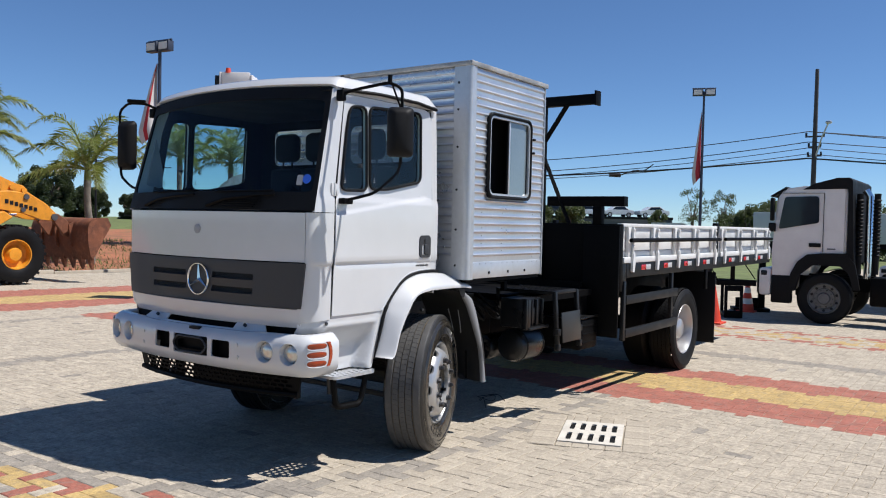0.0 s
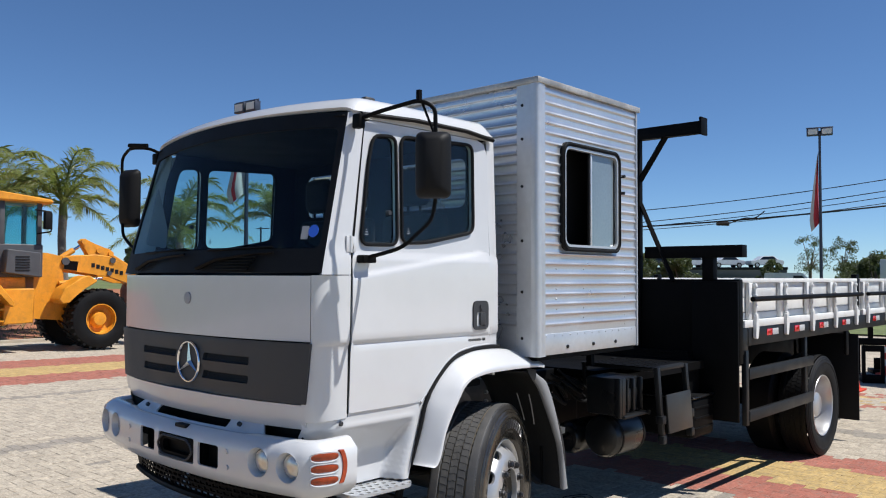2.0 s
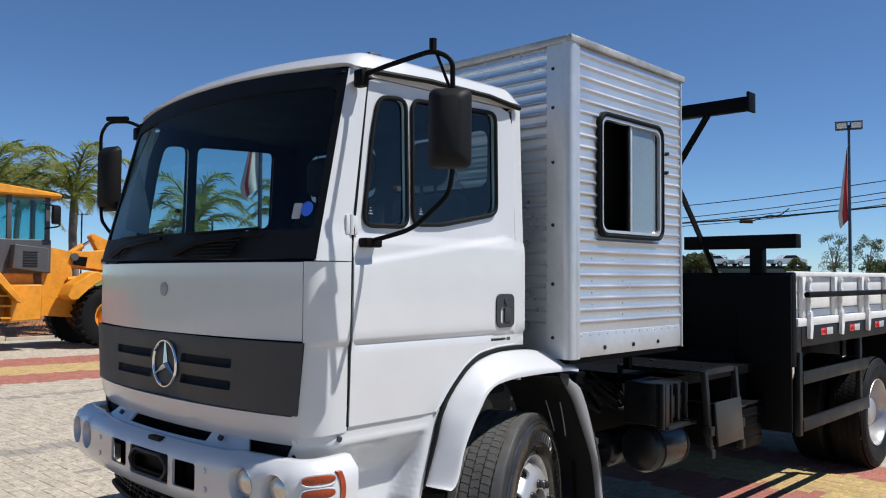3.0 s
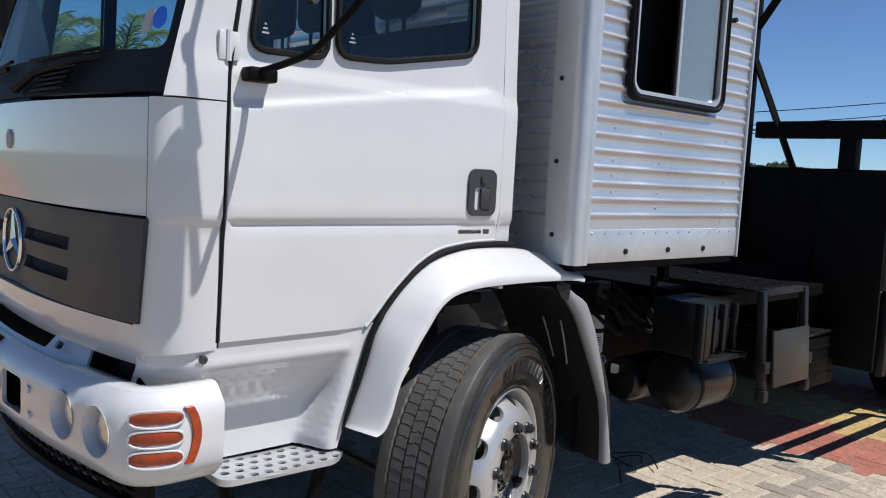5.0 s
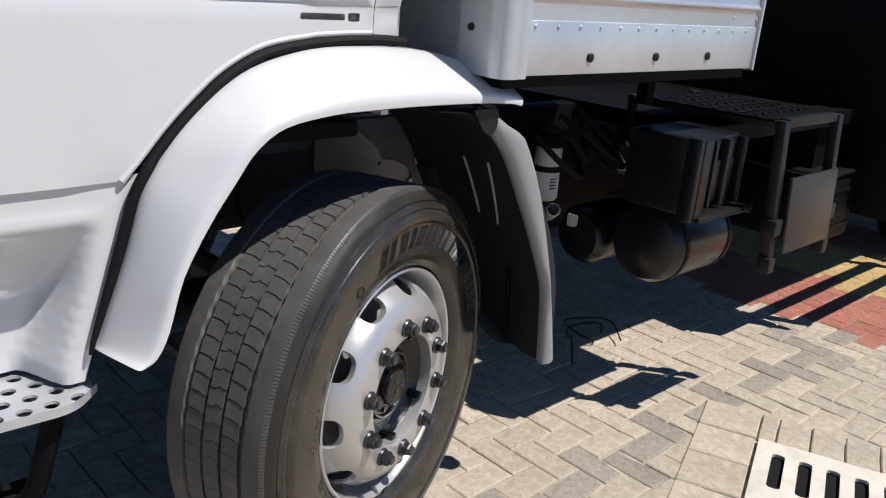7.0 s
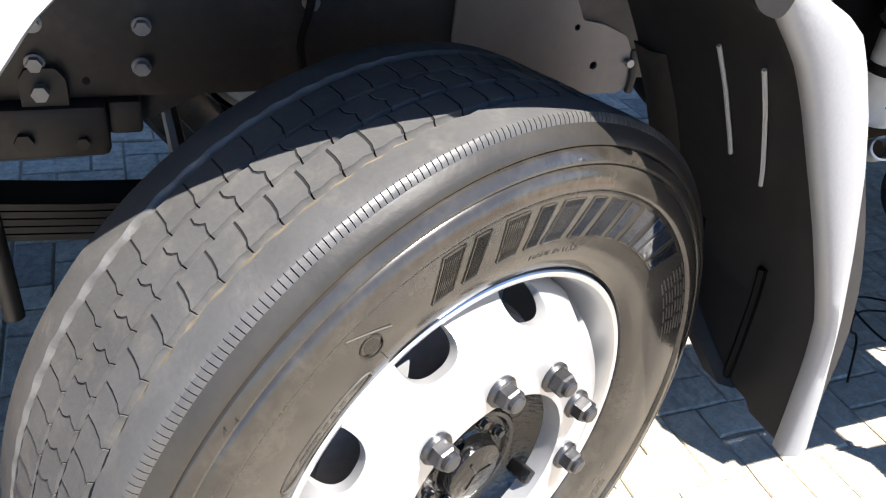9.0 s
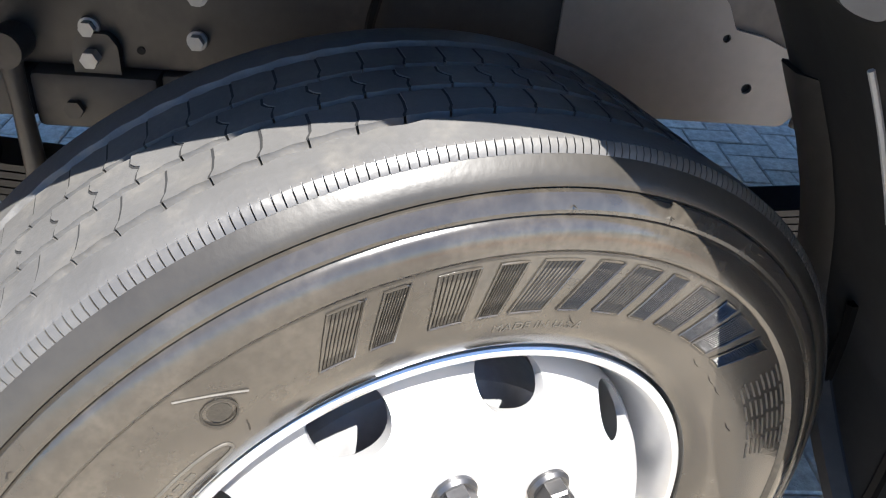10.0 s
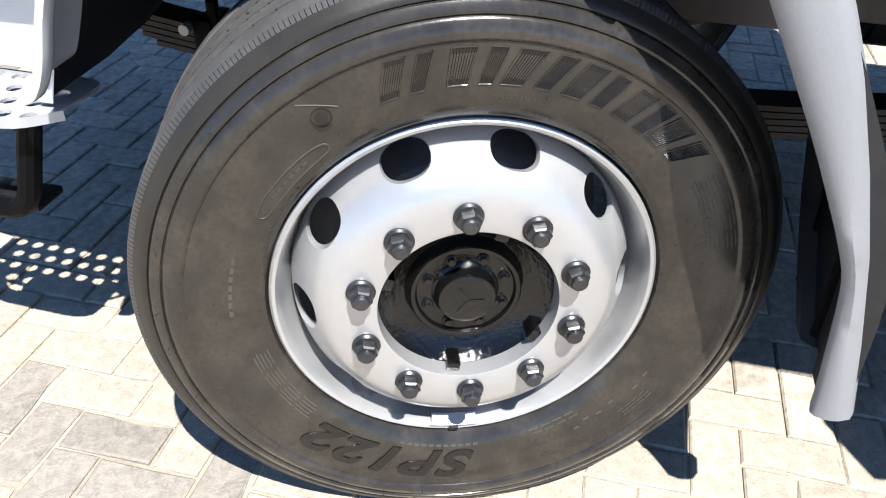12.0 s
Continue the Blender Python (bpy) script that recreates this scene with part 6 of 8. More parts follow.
# ---- load bed ----
EX, EY0, EY1 = 1.25, 2.78, 8.80
part("bed_floor", boxes((-EX + 0.02, EX - 0.02, EY0, EY1, 1.16, 1.30)), BLACK, truck, "black load bed floor")
POSTS = [2.98, 3.68, 4.37, 5.07, 5.78, 6.22, 7.01, 7.85, 8.64]
for s in (1, -1):
    def xb(a, b, s=s):
        return (min(s * a, s * b), max(s * a, s * b))
    bm = bmesh.new()
    add_box(bm, *xb(EX - 0.03, EX), EY0 + 0.1, EY1, 1.155, 1.30, 0.004)
    add_box(bm, *xb(EX - 0.05, EX - 0.004), EY0, EY0 + 0.099, 1.09, 1.30, 0.004)
    part("bed_fascia", bm, STEEL_DARK, truck, "dark steel bed edge rail")
    for y0, y1 in ((EY0 + 0.02, 5.98), (6.10, EY1 - 0.02)):
        bm = bmesh.new()
        for z0, z1 in ((1.305, 1.42), (1.424, 1.545), (1.549, 1.665)):
            add_box(bm, *xb(EX - 0.075, EX - 0.045), y0, y1, z0, z1, 0.004)
        board = part("bed_side", bm, WHITE_OLD, truck, "white wooden drop side of three boards")
        bm = bmesh.new()
        add_box(bm, *xb(EX - 0.085, EX - 0.02), y0, y1, 1.668, 1.705, 0.006)
        add_box(bm, *xb(EX - 0.045, EX + 0.004), y0, y1, 1.303, 1.362, 0.005)
        part("side_rail", bm, WHITE_OLD, board, "white steel rail")
        for y in POSTS:
            if y0 < y < y1:
                bm = bmesh.new()
                add_box(bm, *xb(EX - 0.042, EX - 0.008), y - 0.055, y + 0.04, 1.363, 1.667, 0.006)
                add_box(bm, *xb(EX - 0.008, EX + 0.018), y + 0.015, y + 0.04, 1.363, 1.667, 0.004)
                for z in (1.40, 1.47, 1.56, 1.64):
                    add_box(bm, *xb(EX - 0.008, EX + 0.026), y + 0.008, y + 0.046, z - 0.012, z + 0.012, 0.004)
                stake = part("side_post", bm, WHITE_OLD, board, "white pressed-steel side post")
                bm = bmesh.new()
                hinge = soft_poly([(y + 0.0, 1.40), (y + 0.045, 1.40), (y + 0.055, 1.30), (y + 0.03, 1.205), (y - 0.015, 1.215), (y - 0.01, 1.30)], 0.015)
                add_rings(bm, [[(s * x, u, v) for u, v in hinge] for x in (EX + 0.004, EX + 0.03)])
                part("hinge", bm, WHITE_OLD, stake, "white curved hinge")
        bm = tube([(s * (EX + 0.03), y0 + 0.1, 1.535), (s * (EX + 0.03), y1 - 0.02, 1.535)], 0.022, 8)
        part("rub_rail", bm, BLACK, board, "black tubular rail along the side")
    for y in (3.40, 4.07, 4.76, 5.48, 6.62, 7.38, 8.2):
        bm = boxes((*xb(EX, EX + 0.004), y - 0.13, y - 0.005, 1.222, 1.276, 0.001))
        refl = part("reflector", bm, RED, truck, "red and white reflector strip")
        bm = boxes((*xb(EX, EX + 0.0035), y, y + 0.135, 1.222, 1.276, 0.001))
        part("reflector_half", bm, WHITE_REFL, refl, "white half")
        bm = boxes((*xb(EX + 0.004, EX + 0.0055), y - 0.08, y - 0.055, 1.238, 1.26))
        part("reflector_mark", bm, ORANGE, refl)
    bm = boxes((*xb(EX - 0.09, EX - 0.03), 5.99, 6.09, 1.16, 1.75, 0.008))
    part("bed_post", bm, BLACK, truck, "black centre post of the bed side")
    # side guard
    guard = part("side_guard", boxes((*xb(EX - 0.03, EX + 0.012), EY0 + 0.02, EY0 + 0.075, 0.52, 1.12, 0.005)), STEEL_DARK, truck, "dark steel side underrun guard")
    part("guard_post", boxes((*xb(EX - 0.06, EX - 0.02), 4.28, 4.34, 0.52, 1.16, 0.005)), STEEL_DARK, guard)
    for z in (0.885, 0.545):
        bm = boxes((*xb(EX - 0.022, EX + 0.018), EY0 + 0.076, 4.40, z, z + 0.088, 0.006))
        part("guard_rail", bm, STEEL_DARK, guard, "dark guard rail")
    bm = boxes((*xb(0.62, EX), 5.905, 5.925, 0.165, 1.1, 0.004))
    part("mud_flap", bm, RUBBER, truck, "black rear mud flap")
    bm = boxes((*xb(EX - 0.04, EX - 0.01), 5.52, 5.60, 0.9, 1.16, 0.004))
    part("flap_hanger", bm, BLACK, truck, "black flap hanger")
for z0, z1 in ((1.305, 1.42), (1.424, 1.545), (1.549, 1.665)):
    part("tailboard", boxes((-EX + 0.05, EX - 0.05, EY1 - 0.05, EY1 - 0.01, z0, z1, 0.004)), WHITE_OLD, truck, "white wooden tailboard plank")
# black headboard with its rests, and side plates added for the dark depth below
bm = boxes((-EX, EX, 2.70, 2.775, 1.02, 1.695, 0.006), (0.86, EX - 0.002, 2.672, 2.70, 0.56, 1.68, 0.006), (-EX, -0.86, 2.672, 2.70, 0.56, 1.68, 0.006), (-0.86, 0.86, 2.6, 2.69, 0.98, 1.1))
headboard = part("headboard", bm, BLACK, truck, "black steel headboard in front of the bed, plates added for the dark below")
bm = boxes((0.43, 1.285, 2.68, 2.78, 1.872, 1.972, 0.005), (0.945, 1.04, 2.69, 2.77, 1.69, 1.872, 0.004))
part("load_rest", bm, BLACK, headboard, "black T-shaped load rest")
bm = bmesh.new()
add_box(bm, 0.335, 0.395, 2.66, 2.72, 1.0, 3.0, 0.004)
add_box(bm, 0.39, 0.96, 2.65, 2.73, 2.90, 3.0, 0.004)
add_box(bm, 0.955, 0.975, 2.63, 2.75, 2.885, 3.03, 0.003)
add_tube(bm, [(0.385, 2.69, 2.55), (0.63, 2.69, 2.91)], 0.028, 4)
add_tube(bm, [(0.385, 2.69, 2.36), (0.69, 2.69, 1.68)], 0.022, 4)
part("gantry", bm, BLACK, headboard, "black steel gantry post with a braced arm")
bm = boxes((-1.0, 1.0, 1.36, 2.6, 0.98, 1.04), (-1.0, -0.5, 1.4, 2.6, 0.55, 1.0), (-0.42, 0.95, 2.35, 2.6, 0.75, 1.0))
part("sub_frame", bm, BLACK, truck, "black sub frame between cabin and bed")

# ---- tanks, battery box and the rear step ----
bm = bmesh.new()
add_lathe(bm, [(0.0, 0.0), (0.10, 0.008), (0.17, 0.035), (0.192, 0.07), (0.195, 0.1), (0.195, 0.45), (0.19, 0.48), (0.15, 0.51), (0.0, 0.52)], pose(0.875, 1.195, 0.61, 0, 0, 90) @ Matrix.Diagonal((0.82, 0.745, 0.745, 1)), 48)
tank = part("air_tank", bm, TANK_BLACK, truck, "glossy black cylindrical tank")
for y in (1.27, 1.56):
    bm = bmesh.new()
    add_lathe(bm, [(0.145, 0.0), (0.149, 0.002), (0.149, 0.02), (0.145, 0.022)], pose(0.875, y, 0.61, 0, 0, 90), 48)
    part("tank_strap", bm, RUBBER, tank, "black tank strap")
bm = bmesh.new()
add_lathe(bm, [(0.0, 0.0), (0.10, 0.02), (0.125, 0.06), (0.128, 0.1), (0.128, 0.45), (0.1, 0.5), (0.0, 0.51)], pose(0.60, 1.19, 0.567, 0, 0, 90) @ Matrix.Diagonal((0.8, 0.89, 0.89, 1)), 32)
tank = part("air_tank", bm, TANK_BLACK, truck, "smaller black cylindrical tank")
bm = sheet(rrect(-0.03, 0.03, -0.03, 0.03, 0.004, 1), [], lambda u, v: (0.575 + u * 0.8, 1.194 + 0.1 * abs(u), 0.62 + v * 0.8), 0.002, 0.05, (0, -1, 0))
part("tank_label", bm, PAPER, tank, "small white label")
bm = bmesh.new()
add_box(bm, 0.88, 1.105, 1.03, 1.345, 0.80, 1.045, 0.012)
battery = part("battery_box", bm, TANK_BLACK, truck, "black ribbed battery box")
part("box_flange", boxes((1.10, 1.15, 1.012, 1.036, 0.79, 1.05, 0.006), (1.14, 1.152, 1.036, 1.085, 0.80, 1.045, 0.004)), TANK_BLACK, battery, "black folded flange")
for y, w in ((1.135, 0.02), (1.215, 0.03), (1.315, 0.024)):
    part("box_rib", boxes((1.10, 1.135, y, y + w, 0.815, 1.035, 0.008)), TANK_BLACK, battery)
part("box_panel", boxes((1.10, 1.116, 1.158, 1.30, 0.83, 0.965, 0.006)), TANK_BLACK, battery, "raised black panel")
part("box_ledge", boxes((1.10, 1.165, 1.05, 1.37, 0.785, 0.805, 0.006)), STEEL_DARK, battery, "dark steel ledge")
part("bolt", tube([(1.16, 1.352, 0.80), (1.178, 1.352, 0.80)], 0.016, 8), STEEL_DARK, battery)
bm = sheet([(0.70, 1.345), (1.2, 1.345), (1.2, 1.79), (0.70, 1.79)], [], lambda x, y: (x, y, 1.10 + 0.002 * math.sin(x * 130) * math.sin(y * 130)), 0.008, 0.03, (0, 0, 1))
plate = part("tread_plate", bm, BLACK, truck, "dark chequered tread plate")
for i in range(72):
    bm = bmesh.new()
    x, y = 0.73 + 0.049 * (i % 9), 1.375 + 0.053 * (i // 9)
    add_box(bm, -0.012, 0.012, -0.003, 0.003, 0, 0.004, 0.001, pose(x, y, 1.101, 0, 0, 45 if (i + i // 9) % 2 else -45), 1)
    part("tread_bar", bm, BLACK, plate)
bm = boxes((0.80, 0.84, 1.16, 1.2, 1.1, 1.18), (0.80, 0.84, 1.06, 1.2, 1.172, 1.182))
part("bracket", bm, BLACK, truck, "small black bracket")
bm = bmesh.new()
for y in (1.345, 1.76):
    add_box(bm, 1.205, 1.24, y, y + 0.038, 0.62 if y < 1.5 else 0.65, 1.10, 0.004)
    add_box(bm, 0.64, 0.67, y, y + 0.03, 0.9, 1.10, 0.004)
add_box(bm, 1.20, 1.235, 1.384, 1.759, 1.075, 1.105, 0.004)
for y in (1.345, 1.76):
    add_box(bm, 0.67, 1.204, y + 0.004, y + 0.03, 1.07, 1.098, 0.004)
for v in bm.verts:
    v.co.y += 0.10 * (1.10 - v.co.z)
    v.co.x += 0.03 * (1.10 - v.co.z)
frame_ = part("step_frame", bm, STEEL_DARK, truck, "dark steel rear step frame")
bm = bmesh.new()
add_box(bm, 1.222, 1.236, 1.395, 1.755, 0.652, 0.915, 0.004)
for v in bm.verts:
    v.co.y += 0.10 * (1.10 - v.co.z)
    v.co.x += 0.03 * (1.10 - v.co.z) + 0.03
part("step_plate", bm, PLATE, frame_, "dark hanging sheet-steel plate")
for y in (1.335, 1.76):
    part("step_clip", boxes((1.212, 1.267, y + 0.03, y + 0.084, 0.72, 0.775, 0.004)), STEEL_DARK, frame_, "steel clip")
    part("step_clip", boxes((1.22, 1.265, y + 0.046, y + 0.09, 0.585, 0.64, 0.004)), STEEL_DARK, frame_, "steel clip")
bm = tube([(0.475, 1.135, 0.69), (0.475, 1.135, 0.70), (0.475, 1.135, 0.885), (0.475, 1.135, 0.893)], [0.042, 0.05, 0.05, 0.045], 24)
canister = part("filter_canister", bm, PAPER, truck, "white filter canister with small grey print")
part("canister_strap", tube([(0.475, 1.135, 0.80), (0.475, 1.135, 0.822)], 0.0515, 24), RUBBER, canister, "black strap")
for k in range(4):
    part("print_bar", boxes((0.52, 0.526, 1.105, 1.135, 0.775 - 0.012 * k, 0.779 - 0.012 * k)), MACHINE_GREY, canister, "plain small grey bar")
part("canister_cap", tube([(0.475, 1.135, 0.893), (0.475, 1.135, 0.95)], 0.058, 16), BLACK, canister, "black canister cap")
bm = bmesh.new()
add_lathe(bm, [(0.026, -0.10), (0.026, 0.0), (0.022, 0.001), (0.022, -0.08)], pose(0.60, 1.045, 0.69, 0, -25, -40), 20)
part("pipe_stub", bm, ALU_TRIM, truck, "short open grey pipe end")
rnd = random.Random(3)
for k in range(6):
    y0, z0 = 0.86 + 0.06 * k, 0.88 + 0.03 * (k % 4)
    pts = [(0.62 + 0.03 * rnd.random(), y0, z0 + 0.1), (0.72, y0 + 0.06, z0 + 0.06 - 0.1 * rnd.random()), (0.70 + 0.1 * rnd.random(), y0 + 0.16, z0 - 0.05), (0.6, y0 + 0.22, z0 + 0.1 * rnd.random())]
    part("hose", tube(rounded(pts, 0.1), 0.011, 6), RUBBER, truck, "black looping hose")
pts = [(0.62, 1.26, 0.02), (0.54, 1.34, 0.1), (0.46, 1.42, 0.03), (0.36, 1.55, 0.02), (0.48, 1.66, 0.06), (0.56, 1.5, 0.02), (0.40, 1.48, 0.05), (0.3, 1.6, 0.02), (0.46, 1.74, 0.05), (0.6, 1.62, 0.02)]
part("cable", tube(rounded(pts, 0.1, 6), 0.0035, 5), RUBBER, truck, "thin dangling cable")

# black box tank behind the step
bm = bmesh.new()
add_box(bm, 0.52, 1.05, 2.28, 2.66, 0.46, 0.765, 0.03, None, 3)
rear_tank = part("rear_tank", bm, BLACK, truck, "black box tank with a glossy top")
for z in (0.52, 0.60, 0.68):
    part("tank_rib", boxes((1.045, 1.056, 2.31, 2.63, z, z + 0.022, 0.005)), BLACK, rear_tank, "pressed rib")
bm = bmesh.new()
add_box(bm, 0.54, 1.06, 2.27, 2.67, 0.762, 0.785, 0.011, None, 3)
part("tank_lid", bm, TANK_BLACK, rear_tank, "glossy black lid")
# unseen tank shape added on the far side to close the view underneath
bm = bmesh.new()
add_box(bm, -1.12, -0.5, 0.62, 1.95, 0.42, 1.02, 0.12, None, 4)
fuel = part("fuel_tank", bm, TANK_BLACK, truck, "unseen black tank shape added beyond the frame to close the view")
for y in (0.9, 1.65):
    part("tank_strap", boxes((-1.13, -0.49, y, y + 0.05, 0.41, 1.03, 0.1)), RUBBER, fuel, "black tank strap")

# gearbox and driveshaft shapes added unseen under the frame to hide the lit ground
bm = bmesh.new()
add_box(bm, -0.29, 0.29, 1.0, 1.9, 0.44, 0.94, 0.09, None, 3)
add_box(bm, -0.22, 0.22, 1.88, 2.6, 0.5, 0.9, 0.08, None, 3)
gearbox = part("gearbox", bm, BLACK, truck, "dark gearbox shape added under the frame to block the view")
part("driveshaft", tube([(0, 2.58, 0.66), (0, 4.7, 0.54)], 0.06, 16), BLACK, gearbox, "black driveshaft shape added behind it")


# ---- drain grate and concrete collar ----
GC, GA = Vector((1.72, 1.107, 0)), radians(20.5)


def collar(u, v, z=0.0):
    x, y = GC.x + u * math.cos(GA) - v * math.sin(GA), GC.y + u * math.sin(GA) + v * math.cos(GA)
    return (x, y, gz(y) + z)


grate_slots = [rrect(-0.17 + 0.085 * i - 0.021, -0.17 + 0.085 * i + 0.021, v, v + 0.225, 0.014, 3) for i in range(5) for v in (-0.265, 0.075)]
bm = sheet(rrect(-0.242, 0.242, -0.335, 0.382, 0.012, 3), grate_slots, lambda u, v: collar(u, v, 0.012), 0.012, 0.08, (0, 0, 1))
grate = tagged(link("drain_grate", bm, GRATE_C), "pale concrete drain grate with ten slots set in the paving", "drain grate")
# near-black sheet right below the grate stands for the unlit pit
bm = boxes()
pit = [collar(u, v, -0.003) for u, v in ((-0.235, -0.325), (0.235, -0.325), (0.235, 0.372), (-0.235, 0.372))]
bm.faces.new([bm.verts.new(p) for p in pit])
part("pit_floor", bm, INTERIOR, grate, "dark sheet just under the slots for the unlit pit")


# ---- yellow wheel loader ----
def big_wheel(parent, m, r, w):
    bm = bmesh.new()
    prof = [(0.46 * r, 0.0), (0.50 * r, 0.02), (0.62 * r, 0.05), (0.80 * r, 0.055), (0.92 * r, 0.03), (0.965 * r, -0.02), (0.965 * r, -w + 0.02), (0.92 * r, -w - 0.03), (0.5 * r, -w)]
    add_lathe(bm, prof, m, 40)
    wheel = part("wheel", bm, RUBBER, parent, "large black lugged tyre", 40)
    bm = bmesh.new()
    for s in (0, 1):
        for k in range(26):
            a = 2 * math.pi * (k + 0.5 * s) / 26
            x0, x1 = (0.03, -w * 0.55) if s == 0 else (-w - 0.03, -w * 0.45)
            add_rings(bm, [[polar(m, q, a + d + t, x) for q, d in ((0.93 * r, -0.05), (0.93 * r, 0.05), (1.0 * r, 0.035), (1.0 * r, -0.035))] for x, t in ((x0, 0.0), ((x0 + x1) / 2, 0.06), (x1, 0.12))])
    tagged(part("tread_lug", bm, RUBBER, wheel, smooth=40), "slanted black rubber lugs", kind="stuff")
    bm = bmesh.new()
    add_lathe(bm, [(0.50 * r, -0.02), (0.50 * r, 0.03), (0.47 * r, 0.03), (0.45 * r, -0.05), (0.43 * r, -0.14), (0.30 * r, -0.15), (0.24 * r, -0.08), (0.2 * r, -0.03), (0.0, -0.02)], m, 40)
    part("rim", bm, CAT, wheel, "yellow wheel rim")


LX = -15.0
loader = thing("wheel_loader", "yellow wheel loader with a rusty toothed bucket", "loader", pose(0, 0.1, gz(4)))
R = 0.72
for y in (4.95, 1.90):
    big_wheel(loader, Matrix.Translation((LX, y, R)), R, 0.46)
    big_wheel(loader, Matrix.Translation((LX - 2.1, y, R)) @ Matrix.Rotation(math.pi, 4, "Z"), R, 0.46)


def yz(poly, x0, x1, mtl, name, label, parent=None, bev=0.02):
    bm = prism(poly, lambda y, z: (x0, y, z), lambda y, z: (x1, y, z))
    if bev:
        bmesh.ops.bevel(bm, geom=bm.edges[:], offset=bev, segments=1, affect="EDGES")
    return part(name, bm, mtl, parent or loader, label)


yz([(3.66, 0.75), (5.3, 0.6), (5.4, 1.2), (4.35, 1.48), (4.29, 2.2), (3.95, 2.27), (3.66, 2.28)], LX - 1.58, LX - 0.645, CAT, "front_frame", "yellow front frame", None, 0)
yz([(0.6, 0.75), (3.0, 0.62), (3.5, 0.72), (3.45, 1.7), (0.6, 1.75)], LX - 1.65, LX - 0.55, CAT, "rear_frame", "yellow rear frame")
yz([(0.3, 1.3), (1.9, 1.5), (1.9, 2.35), (0.5, 2.2)], LX - 1.7, LX - 0.5, CAT, "engine_hood", "yellow engine hood")
yz([(2.85, 0.66), (3.5, 0.68), (3.52, 1.45), (2.9, 1.45)], LX - 0.7, LX - 0.18, CAT, "step_box", "yellow step box")
for z in (0.72, 0.98, 1.2):
    part("ladder_step", boxes((LX - 0.3, LX - 0.1, 2.62, 2.86, z, z + 0.04, 0.005)), CAT, loader, "yellow ladder step")
body = yz([(1.6, 1.70), (3.8, 1.70), (3.8, 2.45), (1.6, 2.45)], LX - 1.6, LX - 0.5, MACHINE_GREY, "cab_base", "grey cab base")
yz([(2.9, 1.8), (3.66, 1.70), (3.66, 2.26), (2.95, 2.33)], LX - 0.52, LX - 0.25, MACHINE_GREY, "side_box", "grey louvred side box")
for k in range(6):
    part("louvre", boxes((LX - 0.26, LX - 0.235, 3.12, 3.42, 1.85 + 0.06 * k, 1.875 + 0.06 * k, 0.003)), STEEL_DARK, loader, "grey louvre")
for y, x in ((1.75, LX - 0.55), (2.92, LX - 0.55), (3.74, LX - 0.6), (1.75, LX - 1.55), (2.92, LX - 1.55), (3.74, LX - 1.5)):
    part("cab_post", boxes((x - 0.04, x + 0.04, y - 0.05, y + 0.05, 2.4, 3.42, 0.01)), MACHINE_GREY, loader, "grey cab post")
for y0, y1, x in ((1.8, 2.87, LX - 0.55), (2.97, 3.69, LX - 0.58), (1.8, 2.87, LX - 1.55), (2.97, 3.69, LX - 1.53)):
    part("cab_glass", boxes((x - 0.006, x + 0.006, y0, y1, 2.46, 3.38)), TEAL_GLASS, loader, "teal cab glass")
part("cab_glass", boxes((LX - 1.5, LX - 0.62, 3.75, 3.76, 2.46, 3.38)), TEAL_GLASS, loader, "teal cab glass")
part("operator_seat", boxes((LX - 1.25, LX - 0.85, 1.95, 2.1, 2.4, 3.0, 0.04), (LX - 1.25, LX - 0.85, 1.95, 2.45, 2.4, 2.55, 0.04)), SEAT, loader, "black operator seat")
yz([(1.4, 3.42), (4.0, 3.40), (3.98, 3.50), (2.4, 3.66), (1.4, 3.66)], LX - 1.72, LX - 0.4, CAT, "cab_roof", "yellow cab roof", None, 0.04)
bm = tube(rounded([(LX - 0.5, 3.6, 3.25), (LX - 0.3, 3.9, 3.2), (LX - 0.3, 3.9, 2.75), (LX - 0.5, 3.65, 2.7)], 0.06), 0.02, 6)
part("mirror_bracket", bm, RUBBER, loader, "black mirror bracket")
part("side_mirror", boxes((LX - 0.4, LX - 0.25, 3.74, 3.9, 2.8, 3.22, 0.03)), RUBBER, loader, "black side mirror")
for pts in ([(3.95, 1.2), (4.08, 1.45), (4.5, 1.72), (4.64, 1.75), (4.84, 1.62), (4.78, 1.57), (4.47, 1.42), (4.2, 1.12), (4.05, 1.1)], [(2.2, 1.7), (2.4, 1.72), (2.9, 1.1), (3.0, 1.05), (3.02, 1.15), (2.5, 1.82), (2.2, 1.85)]):
    yz(pts, LX - 0.5, LX + 0.06, CAT, "fender", "yellow wheel fender")
for x0, x1 in ((LX - 0.75, LX - 0.62), (LX - 1.55, LX - 1.42)):
    arm = yz([(4.3, 2.2), (5.1, 2.26), (5.45, 2.22), (5.68, 2.08), (5.95, 1.87), (6.22, 1.74), (6.32, 1.62), (6.25, 1.53), (5.9, 1.56), (5.67, 1.62), (5.42, 1.74), (4.75, 1.82), (4.3, 1.85)], x0, x1, CAT, "boom_arm", "yellow boom arm")
    for y, z, r in ((6.22, 1.63, 0.085), (5.42, 1.80, 0.06), (5.5, 2.12, 0.07), (4.36, 2.08, 0.09)):
        part("pivot_pin", tube([(x1 - 0.02, y, z), (x1 + 0.035, y, z)], r, 16), MACHINE_GREY, arm, "grey pivot pin")
    yz([(6.08, 1.72), (6.34, 1.72), (6.62, 1.52), (6.63, 1.12), (6.5, 1.15), (6.28, 1.46)], x0 + 0.01, x1 - 0.01, RUST, "bucket_lug", "rusty bucket lug")
